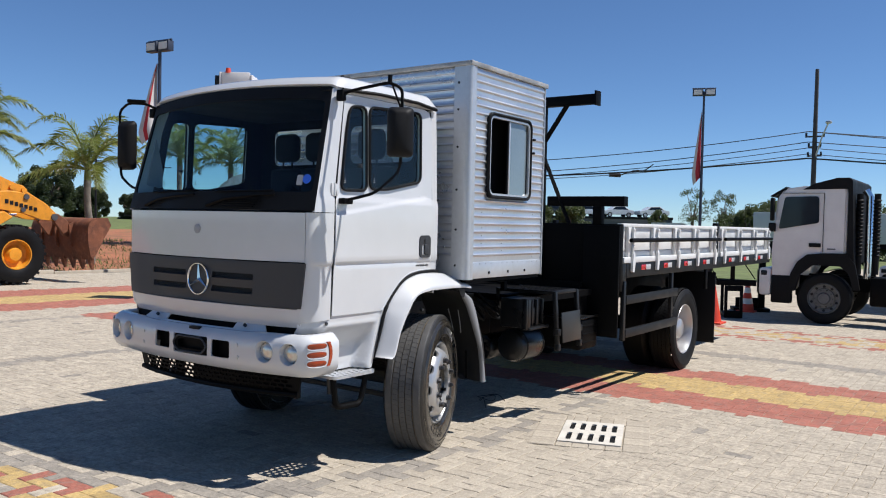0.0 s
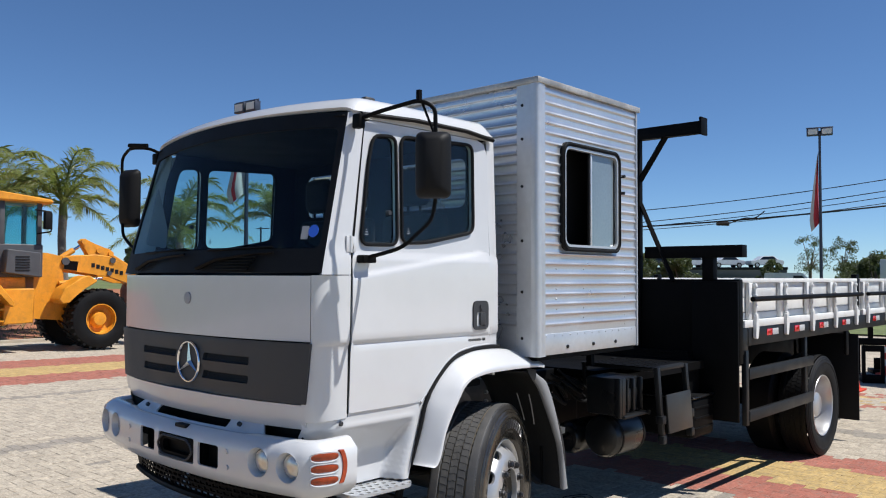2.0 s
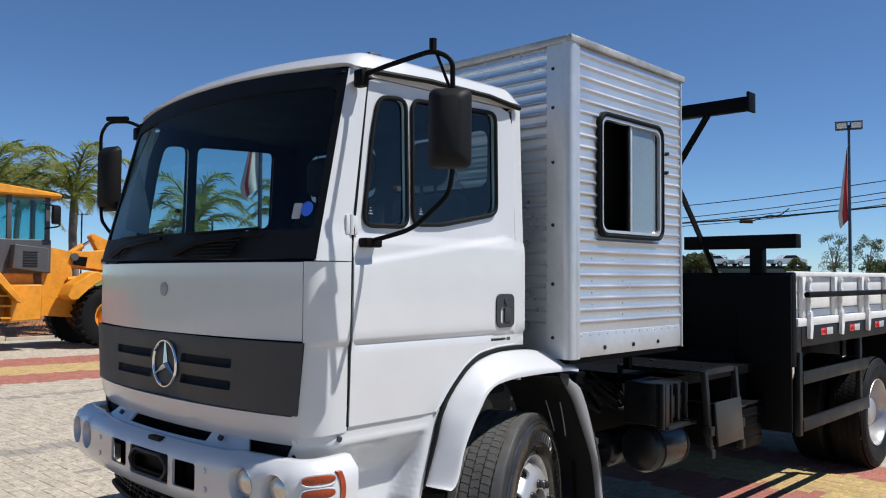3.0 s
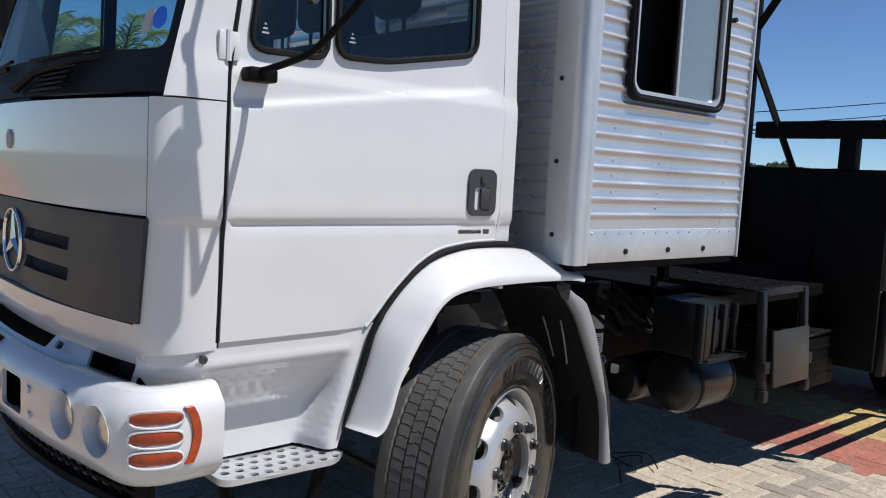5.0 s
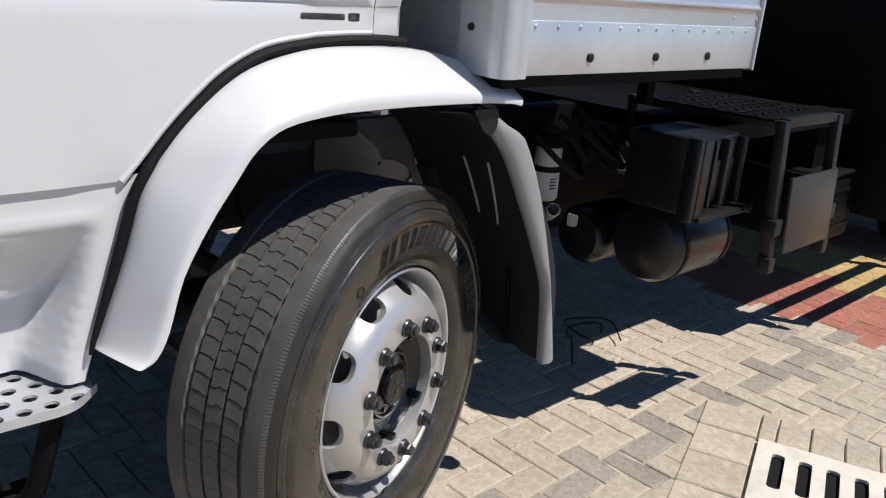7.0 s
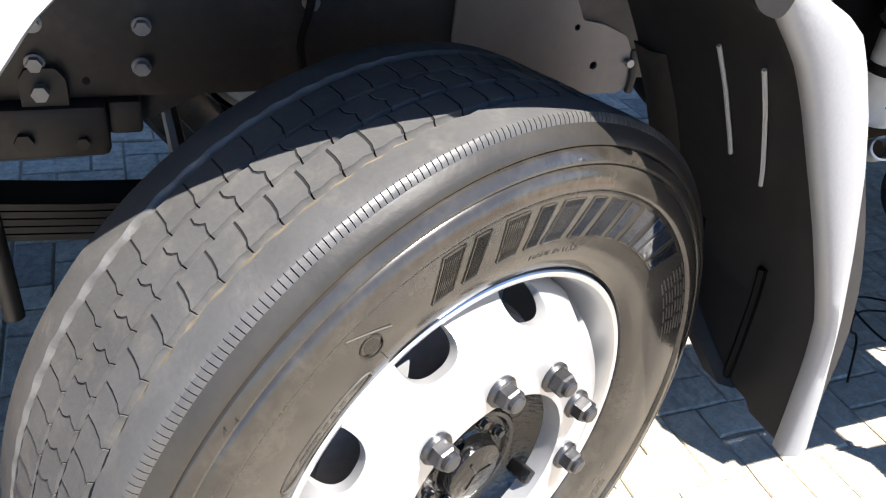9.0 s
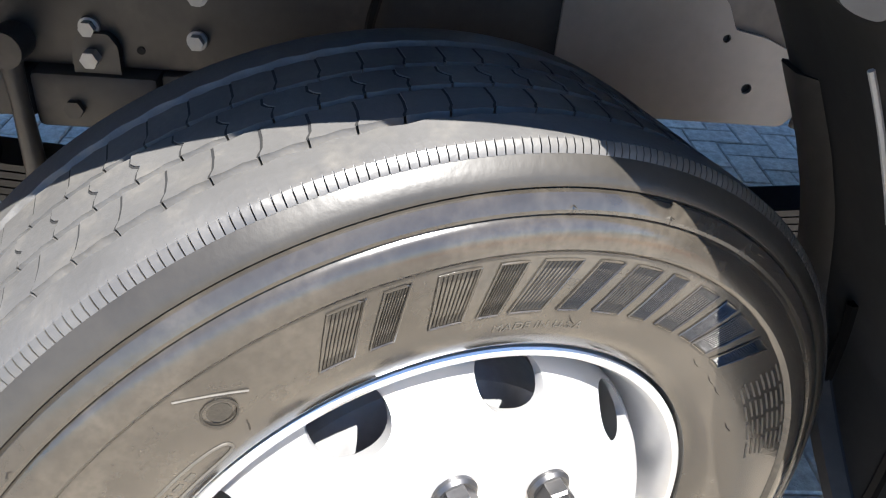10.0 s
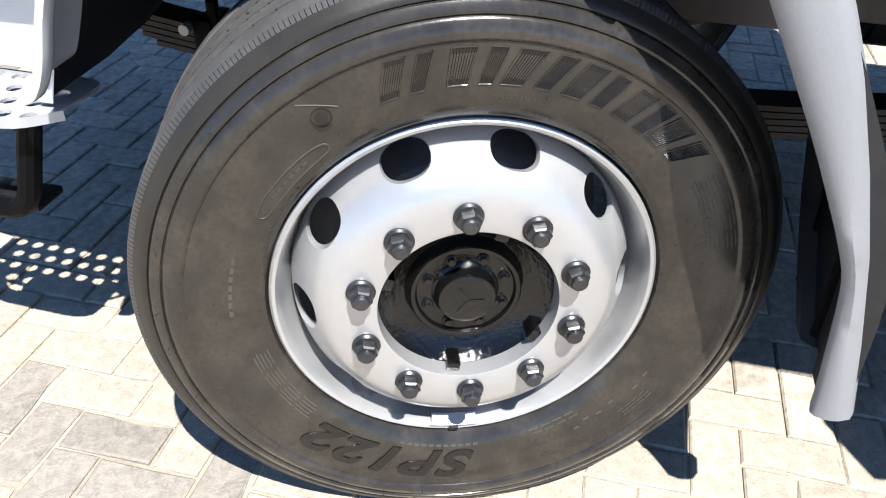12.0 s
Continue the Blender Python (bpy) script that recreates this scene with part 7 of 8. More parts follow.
crank = yz([(4.84, 2.58), (4.95, 2.66), (5.18, 2.52), (5.62, 2.40), (5.72, 2.22), (5.44, 2.16), (5.05, 2.22)], LX - 1.15, LX - 0.95, CAT, "bell_crank", "yellow bell crank")
for y, z in ((4.93, 2.57), (5.3, 2.36), (5.6, 2.29)):
    part("pivot_pin", tube([(LX - 0.96, y, z), (LX - 0.90, y, z)], 0.065, 16), CAT, crank, "yellow pivot boss")
yz([(5.55, 2.32), (5.72, 2.26), (6.2, 1.98), (6.62, 1.60), (6.56, 1.50), (6.1, 1.86), (5.6, 2.2)], LX - 1.12, LX - 0.98, CAT, "bucket_link", "yellow bucket link")
yz([(4.32, 1.9), (4.62, 1.86), (4.66, 2.08), (4.36, 2.1)], LX - 0.63, LX - 0.60, BLACK, "valve_cover", "dark valve cover", None, 0)
for a, b, r in (((LX - 1.05, 4.3, 2.08), (LX - 1.05, 4.72, 2.36), 0.07), ((LX - 0.58, 4.2, 1.56), (LX - 0.58, 4.95, 1.65), 0.055)):
    part("hydraulic_ram", tube([a, b], r, 10), CAT, loader, "yellow hydraulic ram")
    c = [p + (q - p) * 1.38 for p, q in zip(a, b)]
    part("ram_rod", tube([b, c], r * 0.5, 10), CHROME, loader, "bright ram rod")
for i in range(7):
    part("name_bar", boxes((LX - 0.622, LX - 0.612, 4.98 + 0.118 * i, 5.065 + 0.118 * i, 1.945 - 0.03 * i, 2.045 - 0.03 * i)), STEEL_DARK, loader, "plain dark bar on the boom")
shell = [(7.16, 1.63), (6.89, 1.63), (6.74, 1.59), (6.65, 1.50), (6.61, 1.35), (6.62, 1.0), (6.69, 0.66), (6.73, 0.56), (6.79, 0.58), (6.75, 0.7), (6.68, 1.0), (6.67, 1.33), (6.72, 1.47), (6.9, 1.57), (7.16, 1.57)]
bucket = yz(shell, LX - 2.45, LX + 0.25, RUST, "bucket", "rusty brown bucket shell", None, 0)
for x in (LX + 0.23, LX - 2.47):
    yz([(6.66, 1.52), (6.75, 1.60), (6.89, 1.635), (7.16, 1.635), (7.26, 1.44), (7.03, 1.05), (6.85, 0.71), (6.75, 0.57), (6.69, 0.66), (6.62, 1.0), (6.61, 1.35)], x, x + 0.04, RUST, "bucket_cheek", "rusty bucket cheek", bucket, 0)
for x in (LX - 1.9, LX - 1.2, LX - 0.5):
    yz([(6.52, 1.45), (6.66, 1.52), (6.64, 0.85), (6.58, 0.9)], x, x + 0.05, RUST, "bucket_rib", "rusty rib on the back of the bucket", bucket, 0)
for k in range(7):
    x = LX - 2.35 + 0.42 * k
    bm = bmesh.new()
    add_rings(bm, [[(x + u * w, 6.74 + v * d + o, z) for u, v in ((-1, -1), (1, -1), (1, 1), (-1, 1))] for z, w, d, o in ((0.66, 0.075, 0.055, 0.0), (0.5, 0.07, 0.05, 0.02), (0.36, 0.045, 0.03, 0.045), (0.30, 0.03, 0.015, 0.06))])
    part("bucket_tooth", bm, RUST, bucket, "rusty bucket tooth")


# ---- parked trucks behind ----
def tractor(m, group):
    t = thing("parked_truck", "off-white cab truck with grey bumper, parked on pavers", "truck", m, group)
    prof = [(0.44, 0.62), (0.43, 1.4), (0.50, 2.44), (0.64, 2.64), (1.0, 2.69), (1.74, 2.69), (1.78, 2.60), (1.78, 1.24), (0.98, 1.24), (0.84, 0.95), (0.82, 0.62)]
    bm = prism(prof, lambda x, z: (x, 0.02, z), lambda x, z: (x, 2.46, z))
    bmesh.ops.bevel(bm, geom=bm.edges[:], offset=0.04, segments=2, affect="EDGES")
    part("cab", bm, BEIGE_CAB, t, "off-white cab body")
    for y in (0.0, 2.48):
        bm = prism(soft_poly([(0.55, 1.835), (1.296, 1.97), (1.28, 2.49), (0.655, 2.475)], 0.06), lambda x, z: (x, y - 0.008, z), lambda x, z: (x, y + 0.008, z))
        part("side_window", bm, GLASS_DARK, t, "dark side window")
        bm = prism(soft_poly([(0.78, 0.62), (0.80, 0.95), (0.92, 1.2), (1.10, 1.35), (1.4, 1.385), (1.80, 1.39), (1.95, 1.2), (2.05, 0.7), (1.93, 0.7), (1.85, 1.0), (1.7, 1.14), (1.2, 1.14), (0.98, 0.95), (0.90, 0.62)], 0.02, 2), lambda x, z: (x, y - 0.03, z), lambda x, z: (x, y + 0.05, z))
        part("wheel_arch", bm, RUBBER, t, "black plastic wheel arch")
        part("door_handle", boxes((1.122, 1.335, y - 0.02, y + 0.02, 1.495, 1.573, 0.008)), RUBBER, t, "black door handle")
        part("door_seam", boxes((1.367, 1.375, y - 0.0, y + 0.018, 1.4, 2.55) if y < 1 else (1.367, 1.375, y - 0.035, y - 0.015, 1.4, 2.55)), STEEL_DARK, t, "thin door seam")
        part("door_seam", boxes((0.62, 1.368, y - 0.0, y + 0.018, 2.545, 2.553) if y < 1 else (0.62, 1.368, y - 0.035, y - 0.015, 2.545, 2.553)), STEEL_DARK, t, "thin door seam")
        part("badge_bar", boxes((1.45, 1.6, y + 0.012, y + 0.018, 1.455, 1.48) if y < 1 else (1.45, 1.6, y - 0.03, y - 0.022, 1.455, 1.48)), MACHINE_GREY, t, "plain small grey bar")
        part("lower_step", boxes((0.44, 0.82, y - 0.0, y + 0.2, 0.36, 0.92, 0.03) if y < 1 else (0.44, 0.82, y - 0.2, y, 0.36, 0.92, 0.03)), RUBBER, t, "black entry step")
        part("side_mirror", boxes((0.40, 0.47, y - 0.12, y + 0.03, 2.0, 2.46, 0.025)), RUBBER, t, "black side mirror")
        part("side_mirror", boxes((0.38, 0.50, y - 0.12, y + 0.03, 1.78, 1.96, 0.025)), RUBBER, t, "black side mirror")
    bm = prism(soft_poly([(0.44, 1.55), (0.475, 1.57), (0.535, 2.46), (0.50, 2.47)], 0.01, 2), lambda x, z: (x - 0.012, 0.15, z), lambda x, z: (x - 0.012, 2.33, z))
    part("windscreen", bm, GLASS_DARK, t, "dark windscreen")
    bm = prism([(0.36, 2.49), (0.66, 2.68), (0.70, 2.655), (0.42, 2.47)], lambda x, z: (x, 0.02, z), lambda x, z: (x, 2.46, z))
    part("sun_visor", bm, RUBBER, t, "black sun visor")
    bm = prism([(0.98, 2.62), (1.2, 2.74), (1.6, 2.845), (1.80, 2.845), (1.86, 2.79), (1.93, 1.2), (1.80, 1.2), (1.79, 2.63)], lambda x, z: (x, 0.0, z), lambda x, z: (x, 2.48, z))
    part("roof_fairing", bm, RUBBER, t, "black roof fairing")
    part("bumper", boxes((0.20, 0.437, 0.02, 2.46, 0.5, 1.05, 0.05)), BEIGE_CAB, t, "off-white bumper")
    part("headlamp", boxes((0.24, 0.36, -0.0, 0.25, 0.90, 1.0, 0.02)), GLASS_DARK, t, "dark headlamp")
    part("chassis", boxes((0.8, 8.5, 0.75, 0.85, 0.62, 0.9), (0.8, 8.5, 1.65, 1.75, 0.62, 0.9), (2.2, 4.2, 0.1, 0.7, 0.4, 0.95, 0.05), (2.2, 4.2, 1.8, 2.4, 0.4, 0.95, 0.05)), BLACK, t, "black chassis and tanks")
    for x in (1.95, 2.25):
        pts = [(x, 0.35, 1.0), (x, 0.35, 2.55)]
        bm = tube(pts, 0.06, 10)
        for k in range(16):
            add_lathe(bm, [(0.06, 0.0), (0.082, 0.02), (0.06, 0.04)], pose(x, 0.35, 1.35 + 0.07 * k, 0, -90, 0), 10)
        part("air_intake_pipe", bm, RUBBER, t, "black ribbed air intake pipe")
    part("silver_pipe", tube([(2.1, 0.5, 0.9), (2.1, 0.5, 2.5), (2.02, 0.5, 2.62)], 0.07, 12), CHROME, t, "silver exhaust pipe")
    for x, y, turn in ((1.42, 0.0, -90), (1.42, 2.48, 90), (5.2, 0.0, -90), (5.2, 2.48, 90), (6.5, 0.0, -90), (6.5, 2.48, 90)):
        mm = pose(x, y, 0.5, 0, 0, turn)
        bm = bmesh.new()
        add_lathe(bm, [(0.29, -0.06), (0.31, -0.02), (0.38, 0.0), (0.46, -0.015), (0.5, -0.06), (0.5, -0.26), (0.45, -0.3), (0.29, -0.28)], mm, 40)
        w = part("wheel", bm, RUBBER, t, "black truck tyre")
        bm = bmesh.new()
        add_lathe(bm, [(0.30, -0.03), (0.285, -0.02), (0.27, -0.06), (0.2, -0.08), (0.19, -0.05), (0.12, -0.05), (0.1, 0.0), (0.0, 0.0)], mm, 32)
        rim = part("rim", bm, RIM_GREY, w, "dusty grey steel wheel rim")
        for k in range(10):
            a = radians(36 * k + 18)
            bm = tube([polar(mm, 0.235, a, -0.074), polar(mm, 0.235, a, -0.060)], 0.026, 12)
            part("hand_hole", bm, RECESS_DARK, rim, "dark disc for the shaded round hole in the rim")
        for k in range(10):
            a = radians(36 * k)
            part("wheel_nut", tube([polar(mm, 0.165, a, -0.06), polar(mm, 0.165, a, -0.03)], 0.016, 6), NUT, w)
    return t


first = tractor(pose(0.06, 12.2, gz(12.2)), "trucks parked in a row")
for k, (x, y) in enumerate(((1.75, 16.2), (3.3, 20.2), (5.2, 24.4))):
    copy_thing(first, pose(x, y, gz(14)))

# white lift truck beyond the cab, its basket raised above the cabs
lift = thing("lift_truck", "white lift truck with a raised off-white basket", "truck", pose(-9.05, 5.98, gz(5.9), 0, 0, 35.1))
bm = prism(soft_poly([(0.0, 0.55), (-0.02, 1.55), (0.12, 2.36), (0.45, 2.60), (0.95, 2.72), (2.1, 2.72), (2.15, 0.55)], 0.12), lambda x, z: (x, 0.0, z), lambda x, z: (x, 2.2, z))
bmesh.ops.bevel(bm, geom=[e for e in bm.edges if e.calc_length() > 2], offset=0.05, segments=2, affect="EDGES")
part("cab", bm, CAR_WHITE, lift, "white cab")
for y in (-0.006, 2.19):
    part("side_window", prism(soft_poly([(0.35, 1.6), (0.45, 2.3), (1.25, 2.36), (1.25, 1.6)], 0.06), lambda x, z: (x, y, z), lambda x, z: (x, y + 0.016, z)), GLASS_DARK, lift, "dark side window")
part("chassis", boxes((0.3, 5.2, 0.5, 1.7, 0.55, 0.85, 0.02)), BLACK, lift, "black chassis")
part("deck", boxes((2.3, 5.3, 0.0, 2.2, 0.86, 1.15, 0.02)), CAR_WHITE, lift, "white steel deck")
part("boom", tube([(3.4, 1.1, 1.15), (3.4, 1.1, 2.3), (3.2, 1.1, 3.6), (2.4, 0.9, 4.12), (0.9, 0.35, 4.28)], [0.2, 0.18, 0.12, 0.1, 0.08], 10), BEIGE_CAB, lift, "off-white boom")
basket = part("basket", boxes((0.15, 0.83, -0.1, 0.55, 4.30, 4.39, 0.02), (0.15, 0.20, -0.1, 0.55, 4.39, 4.70, 0.015), (0.78, 0.83, -0.1, 0.55, 4.39, 4.65, 0.015), (0.20, 0.78, -0.1, -0.05, 4.39, 4.70, 0.015), (0.20, 0.78, 0.50, 0.55, 4.39, 4.70, 0.015)), BEIGE_CAB, lift, "off-white open basket")
part("beacon", tube([(0.33, -0.07, 4.68), (0.33, -0.07, 4.78)], [0.06, 0.045], 12), CONE_RED, basket, "small red lamp")
part("bracket", boxes((0.06, 0.15, -0.08, 0.02, 4.28, 4.63, 0.01)), STEEL_DARK, basket, "dark bracket")
for x, y, turn in ((0.85, 0.05, -90), (0.85, 2.15, 90), (4.2, 0.05, -90), (4.2, 2.15, 90)):
    mm = pose(x, y, 0.45, 0, 0, turn)
    bm = bmesh.new()
    add_lathe(bm, [(0.26, -0.06), (0.28, -0.02), (0.35, 0.0), (0.42, -0.015), (0.45, -0.06), (0.45, -0.24), (0.40, -0.27), (0.26, -0.26), (0.26, -0.06)], mm, 32)
    part("wheel", bm, RUBBER, lift, "black truck tyre")

# black steel stands and two traffic cones
stand = thing("steel_trestle", "black steel stand with a cross bar and thin braces", "trestle", pose(-0.32, 11.9, gz(11.9), 0, 0, 25), "steel trestles")
part("front_frame", boxes((0.0, 0.06, -0.03, 0.03, 0.0, 0.66, 0.005), (0.30, 0.36, -0.03, 0.03, 0.0, 0.66, 0.005), (0.06, 0.30, -0.028, 0.028, 0.0, 0.15, 0.005), (0.06, 0.30, -0.028, 0.028, 0.55, 0.66, 0.005)), BLACK, stand, "upright black steel frame")
part("top", boxes((-0.16, 0.62, 0.032, 0.13, 0.66, 0.78, 0.006)), BLACK, stand, "black cross bar")
part("post", boxes((0.12, 0.20, 0.05, 0.12, 0.78, 1.45, 0.005)), BLACK, stand, "black upright post")
for a, b in (((-0.14, 0.08, 0.78), (-0.38, 0.08, 1.25)), ((0.22, 0.08, 1.35), (0.60, 0.08, 0.80))):
    part("brace", tube([a, b], 0.012, 6), BLACK, stand, "thin black brace")
part("foot_rail", boxes((0.02, 0.08, 0.035, 0.62, 0.0, 0.09, 0.005)), BLACK, stand)
part("leg", boxes((0.02, 0.08, 0.56, 0.62, 0.09, 0.70, 0.005)), BLACK, stand)
stand = thing("steel_trestle", "heavy black steel post on a wide foot plate", "trestle", pose(-0.20, 14.1, gz(14.1), 0, 0, 25), "steel trestles")
part("post", boxes((0.0, 0.14, -0.05, 0.05, 0.08, 1.40, 0.006)), BLACK, stand)
part("sleeve", boxes((-0.02, 0.20, -0.07, 0.07, 0.42, 0.94, 0.008)), BLACK, stand, "thick black sleeve")
part("foot_plate", boxes((-0.55, 0.22, -0.25, 0.25, 0.0, 0.08, 0.01)), BLACK, stand, "wide black foot plate")
part("upright_plate", boxes((-0.48, 0.0, -0.02, 0.02, 0.08, 0.30, 0.006)), BLACK, stand, "black upright plate")


def traffic_cone(label, x, y, size, bands):
    cone = thing("traffic_cone", label, "cone", pose(x, y, gz(y)) @ Matrix.Scale(size, 4), "traffic cones")
    bm = bmesh.new()
    add_lathe(bm, [(0.15, 0.03), (0.03, 0.68), (0.0, 0.68)], pose(0, 0, 0, 0, -90, 0), 24)
    part("body", bm, CONE_RED, cone)
    part("base", boxes((-0.19, 0.19, -0.19, 0.19, 0, 0.035, 0.01)), CONE_RED, cone)
    for z0, z1 in bands:
        bm = bmesh.new()
        add_lathe(bm, [(0.1575 - 0.1846 * z, z) for z in (z0, z1)], pose(0, 0, 0, 0, -90, 0), 24)
        part("band", bm, PAPER, cone, "white band")


traffic_cone("plain red plastic traffic cone behind the rear flap", -0.15, 10.58, 1.06, ())
traffic_cone("red traffic cone with white bands beside a steel post", -0.34, 13.75, 1.0, ((0.18, 0.30), (0.42, 0.54)))


# ---- palms, trees ----
def palm(x, y, h, spread, seed):
    rnd = random.Random(seed)
    t = thing("palm_tree", "feathery green palm with some yellowed fronds, thin grey trunk", "palm tree", pose(x, y, -0.15), "palms by the yard")
    lean = rnd.uniform(-0.2, 0.2)
    pts = [(lean * (k / 6) ** 2, 0.06 * math.sin(k), h * k / 6) for k in range(7)]
    part("trunk", tube(pts, [0.17, 0.14, 0.125, 0.12, 0.115, 0.11, 0.12], 12), PALM_BARK, t)
    top = Vector(pts[-1])
    part("crown_shaft", tube([top - Vector((0, 0, 0.1)), top + Vector((0, 0, 0.25)), top + Vector((0, 0, 0.6))], [0.125, 0.11, 0.05], 10), PALM_LEAF, t)
    n = 16
    for k in range(n):
        a = 2.4 * k + rnd.uniform(-0.25, 0.25)
        rise = 1.75 - 1.75 * k / n + rnd.uniform(-0.12, 0.12)
        length = spread * rnd.uniform(0.85, 1.15)
        out = Vector((math.cos(a), math.sin(a), 0))
        spine = []
        for j in range(13):
            s = j / 12
            spine.append(top + Vector((0, 0, 0.35)) + out * (length * s * (1.0 - 0.38 * rise + 0.30 * rise * s)) + Vector((0, 0, length * (rise * s * 0.95 - (0.40 + 0.42 * rise) * s ** 2.6))))
        bm = bmesh.new()
        add_tube(bm, spine, [0.03 * (1 - 0.85 * j / 12) + 0.004 for j in range(13)], 5)
        side = out.cross(Vector((0, 0, 1)))
        for j in range(64):
            s = 0.12 + 0.88 * j / 64
            i = min(11, int(s * 12))
            p = spine[i].lerp(spine[i + 1], s * 12 - i)
            d = (spine[i + 1] - spine[i]).normalized()
            ll = spread * 0.21 * math.sin(math.pi * (0.2 + 0.74 * s) ** 0.8) + 0.08
            for sg in (1, -1):
                droop = Vector((0, 0, rnd.uniform(-0.75, 0.35)))
                tip = p + (side * sg * 0.8 + d * 0.85 + droop).normalized() * ll * rnd.uniform(0.75, 1.15)
                mid = p.lerp(tip, 0.5) + Vector((0, 0, 0.07 * ll))
                tip.z -= 0.12 * ll
                w = d * 0.013
                q = [bm.verts.new(v) for v in (p - w, p + w, mid + w * 1.3, tip, mid - w * 1.3)]
                bm.faces.new(q)
        part("frond", bm, PALM_LEAF, t, smooth=0)
    return t


palm(-21.2, 10.7, 3.0, 2.55, 1)
palm(-24.4, 5.3, 4.0, 2.5, 2)
palm(-19.43, 6.02, 3.55, 2.0, 3)
palm(-25.5, 17.6, 4.1, 2.3, 4)
palm(-25.6, 20.4, 4.0, 2.4, 5)
palm(-31.0, 8.4, 4.2, 2.6, 6)


def leafy(name, label, x, y, h, w, seed, clumps=22, leaves=120, mtl=LEAF, size=0.28, group="", base=0.0, low=0.35, puff=(0.10, 0.2)):
    rnd = random.Random(seed)
    t = thing(name, label, "tree", pose(x, y, base), group)
    limbs = [(0, 0, 0), (rnd.uniform(-0.1, 0.1) * w, 0, h * low), (rnd.uniform(-0.1, 0.1) * w, 0, h * 0.7)]
    bm = tube(limbs, [0.05 * w + 0.05, 0.035 * w + 0.04, 0.02 * w], 8)
    tops = []
    for k in range(clumps):
        a, rr, zz = rnd.uniform(0, 6.28), math.sqrt(rnd.random()) * 0.5, rnd.random()
        q = Vector((math.cos(a) * rr * w * (1 - 0.45 * abs(zz - 0.35)), math.sin(a) * rr * w * (1 - 0.45 * abs(zz - 0.35)), h * (low + (1 - low) * zz)))
        tops.append((q, rnd.uniform(*puff) * w))
        if k % 3 == 0:
            add_tube(bm, [limbs[1], tuple((Vector(limbs[1]) + q) / 2 + Vector((0, 0, 0.05 * h))), tuple(q)], [0.02 * w, 0.012 * w, 0.006 * w], 5)
    part("trunk", bm, BARK, t)
    bm = bmesh.new()
    for c, r in tops:
        for _ in range(leaves):
            d = Vector((rnd.gauss(0, 1), rnd.gauss(0, 1), rnd.gauss(0, 0.75))).normalized() * r * rnd.random() ** 0.4
            p = c + d
            u = Vector((rnd.gauss(0, 1), rnd.gauss(0, 1), rnd.gauss(0, 1))).normalized()
            v = u.orthogonal().normalized() * size * rnd.uniform(0.5, 1)
            u *= size * rnd.uniform(0.5, 1)
            bm.faces.new([bm.verts.new(z) for z in (p - u, p - v * 0.6, p + u, p + v * 0.6)])
    part("crown", bm, mtl, t, smooth=0)
    return t


# clump of dark trees beyond the loader, and others far off
for i, (x, y, h, w) in enumerate(((-57, 28.7, 4.0, 4.6), (-60, 34, 2.9, 3.6), (-58, 37.5, 2.3, 3.4), (-52, 36, 2.1, 3.0), (-50, 41, 2.5, 4), (-66, 20, 2.5, 5), (-48, 47, 2.3, 4))):
    leafy("broadleaf_tree", "dark green broadleaf tree beyond the yard", x, y, h, w, 20 + i, 80, 300, LEAF_DARK, 0.11, "dark trees beyond the yard", 1.1, 0.3 if i == 0 else 0.1, (0.05, 0.13))
for i, (x, y, h, w) in enumerate(((-23.4, 81, 5.9, 3.3), (-20.4, 81.5, 5.9, 2.5))):
    leafy("tall_tree", "thin tall tree with an open crown", x, y, h, w, 40 + i, 30, 60, LEAF, 0.10, "tall thin trees", -0.2, 0.45)
for i, (x, y, h, w) in enumerate(((-56, 104, 4.6, 7.5), (-50, 110, 4.8, 7), (-33, 54, 3.3, 5), (-12.0, 60, 3.5, 4.2), (-9.6, 59.5, 3.9, 5.0), (-6.2, 60, 3.9, 5.2), (-14.6, 66, 3.0, 4.0), (-2.0, 60, 3.8, 5), (3.5, 60, 4.2, 6), (-25.6, 50.2, 3.5, 3.6), (-23.0, 51.2, 3.4, 3.4), (-20.6, 62.3, 3.3, 2.0))):
    leafy("bushy_tree", "dense green bushy tree behind the yard", x, y, h, w, 60 + i, 46, 240, LEAF, 0.12, "bushy trees behind the yard", -0.2, 0.1, (0.06, 0.15))

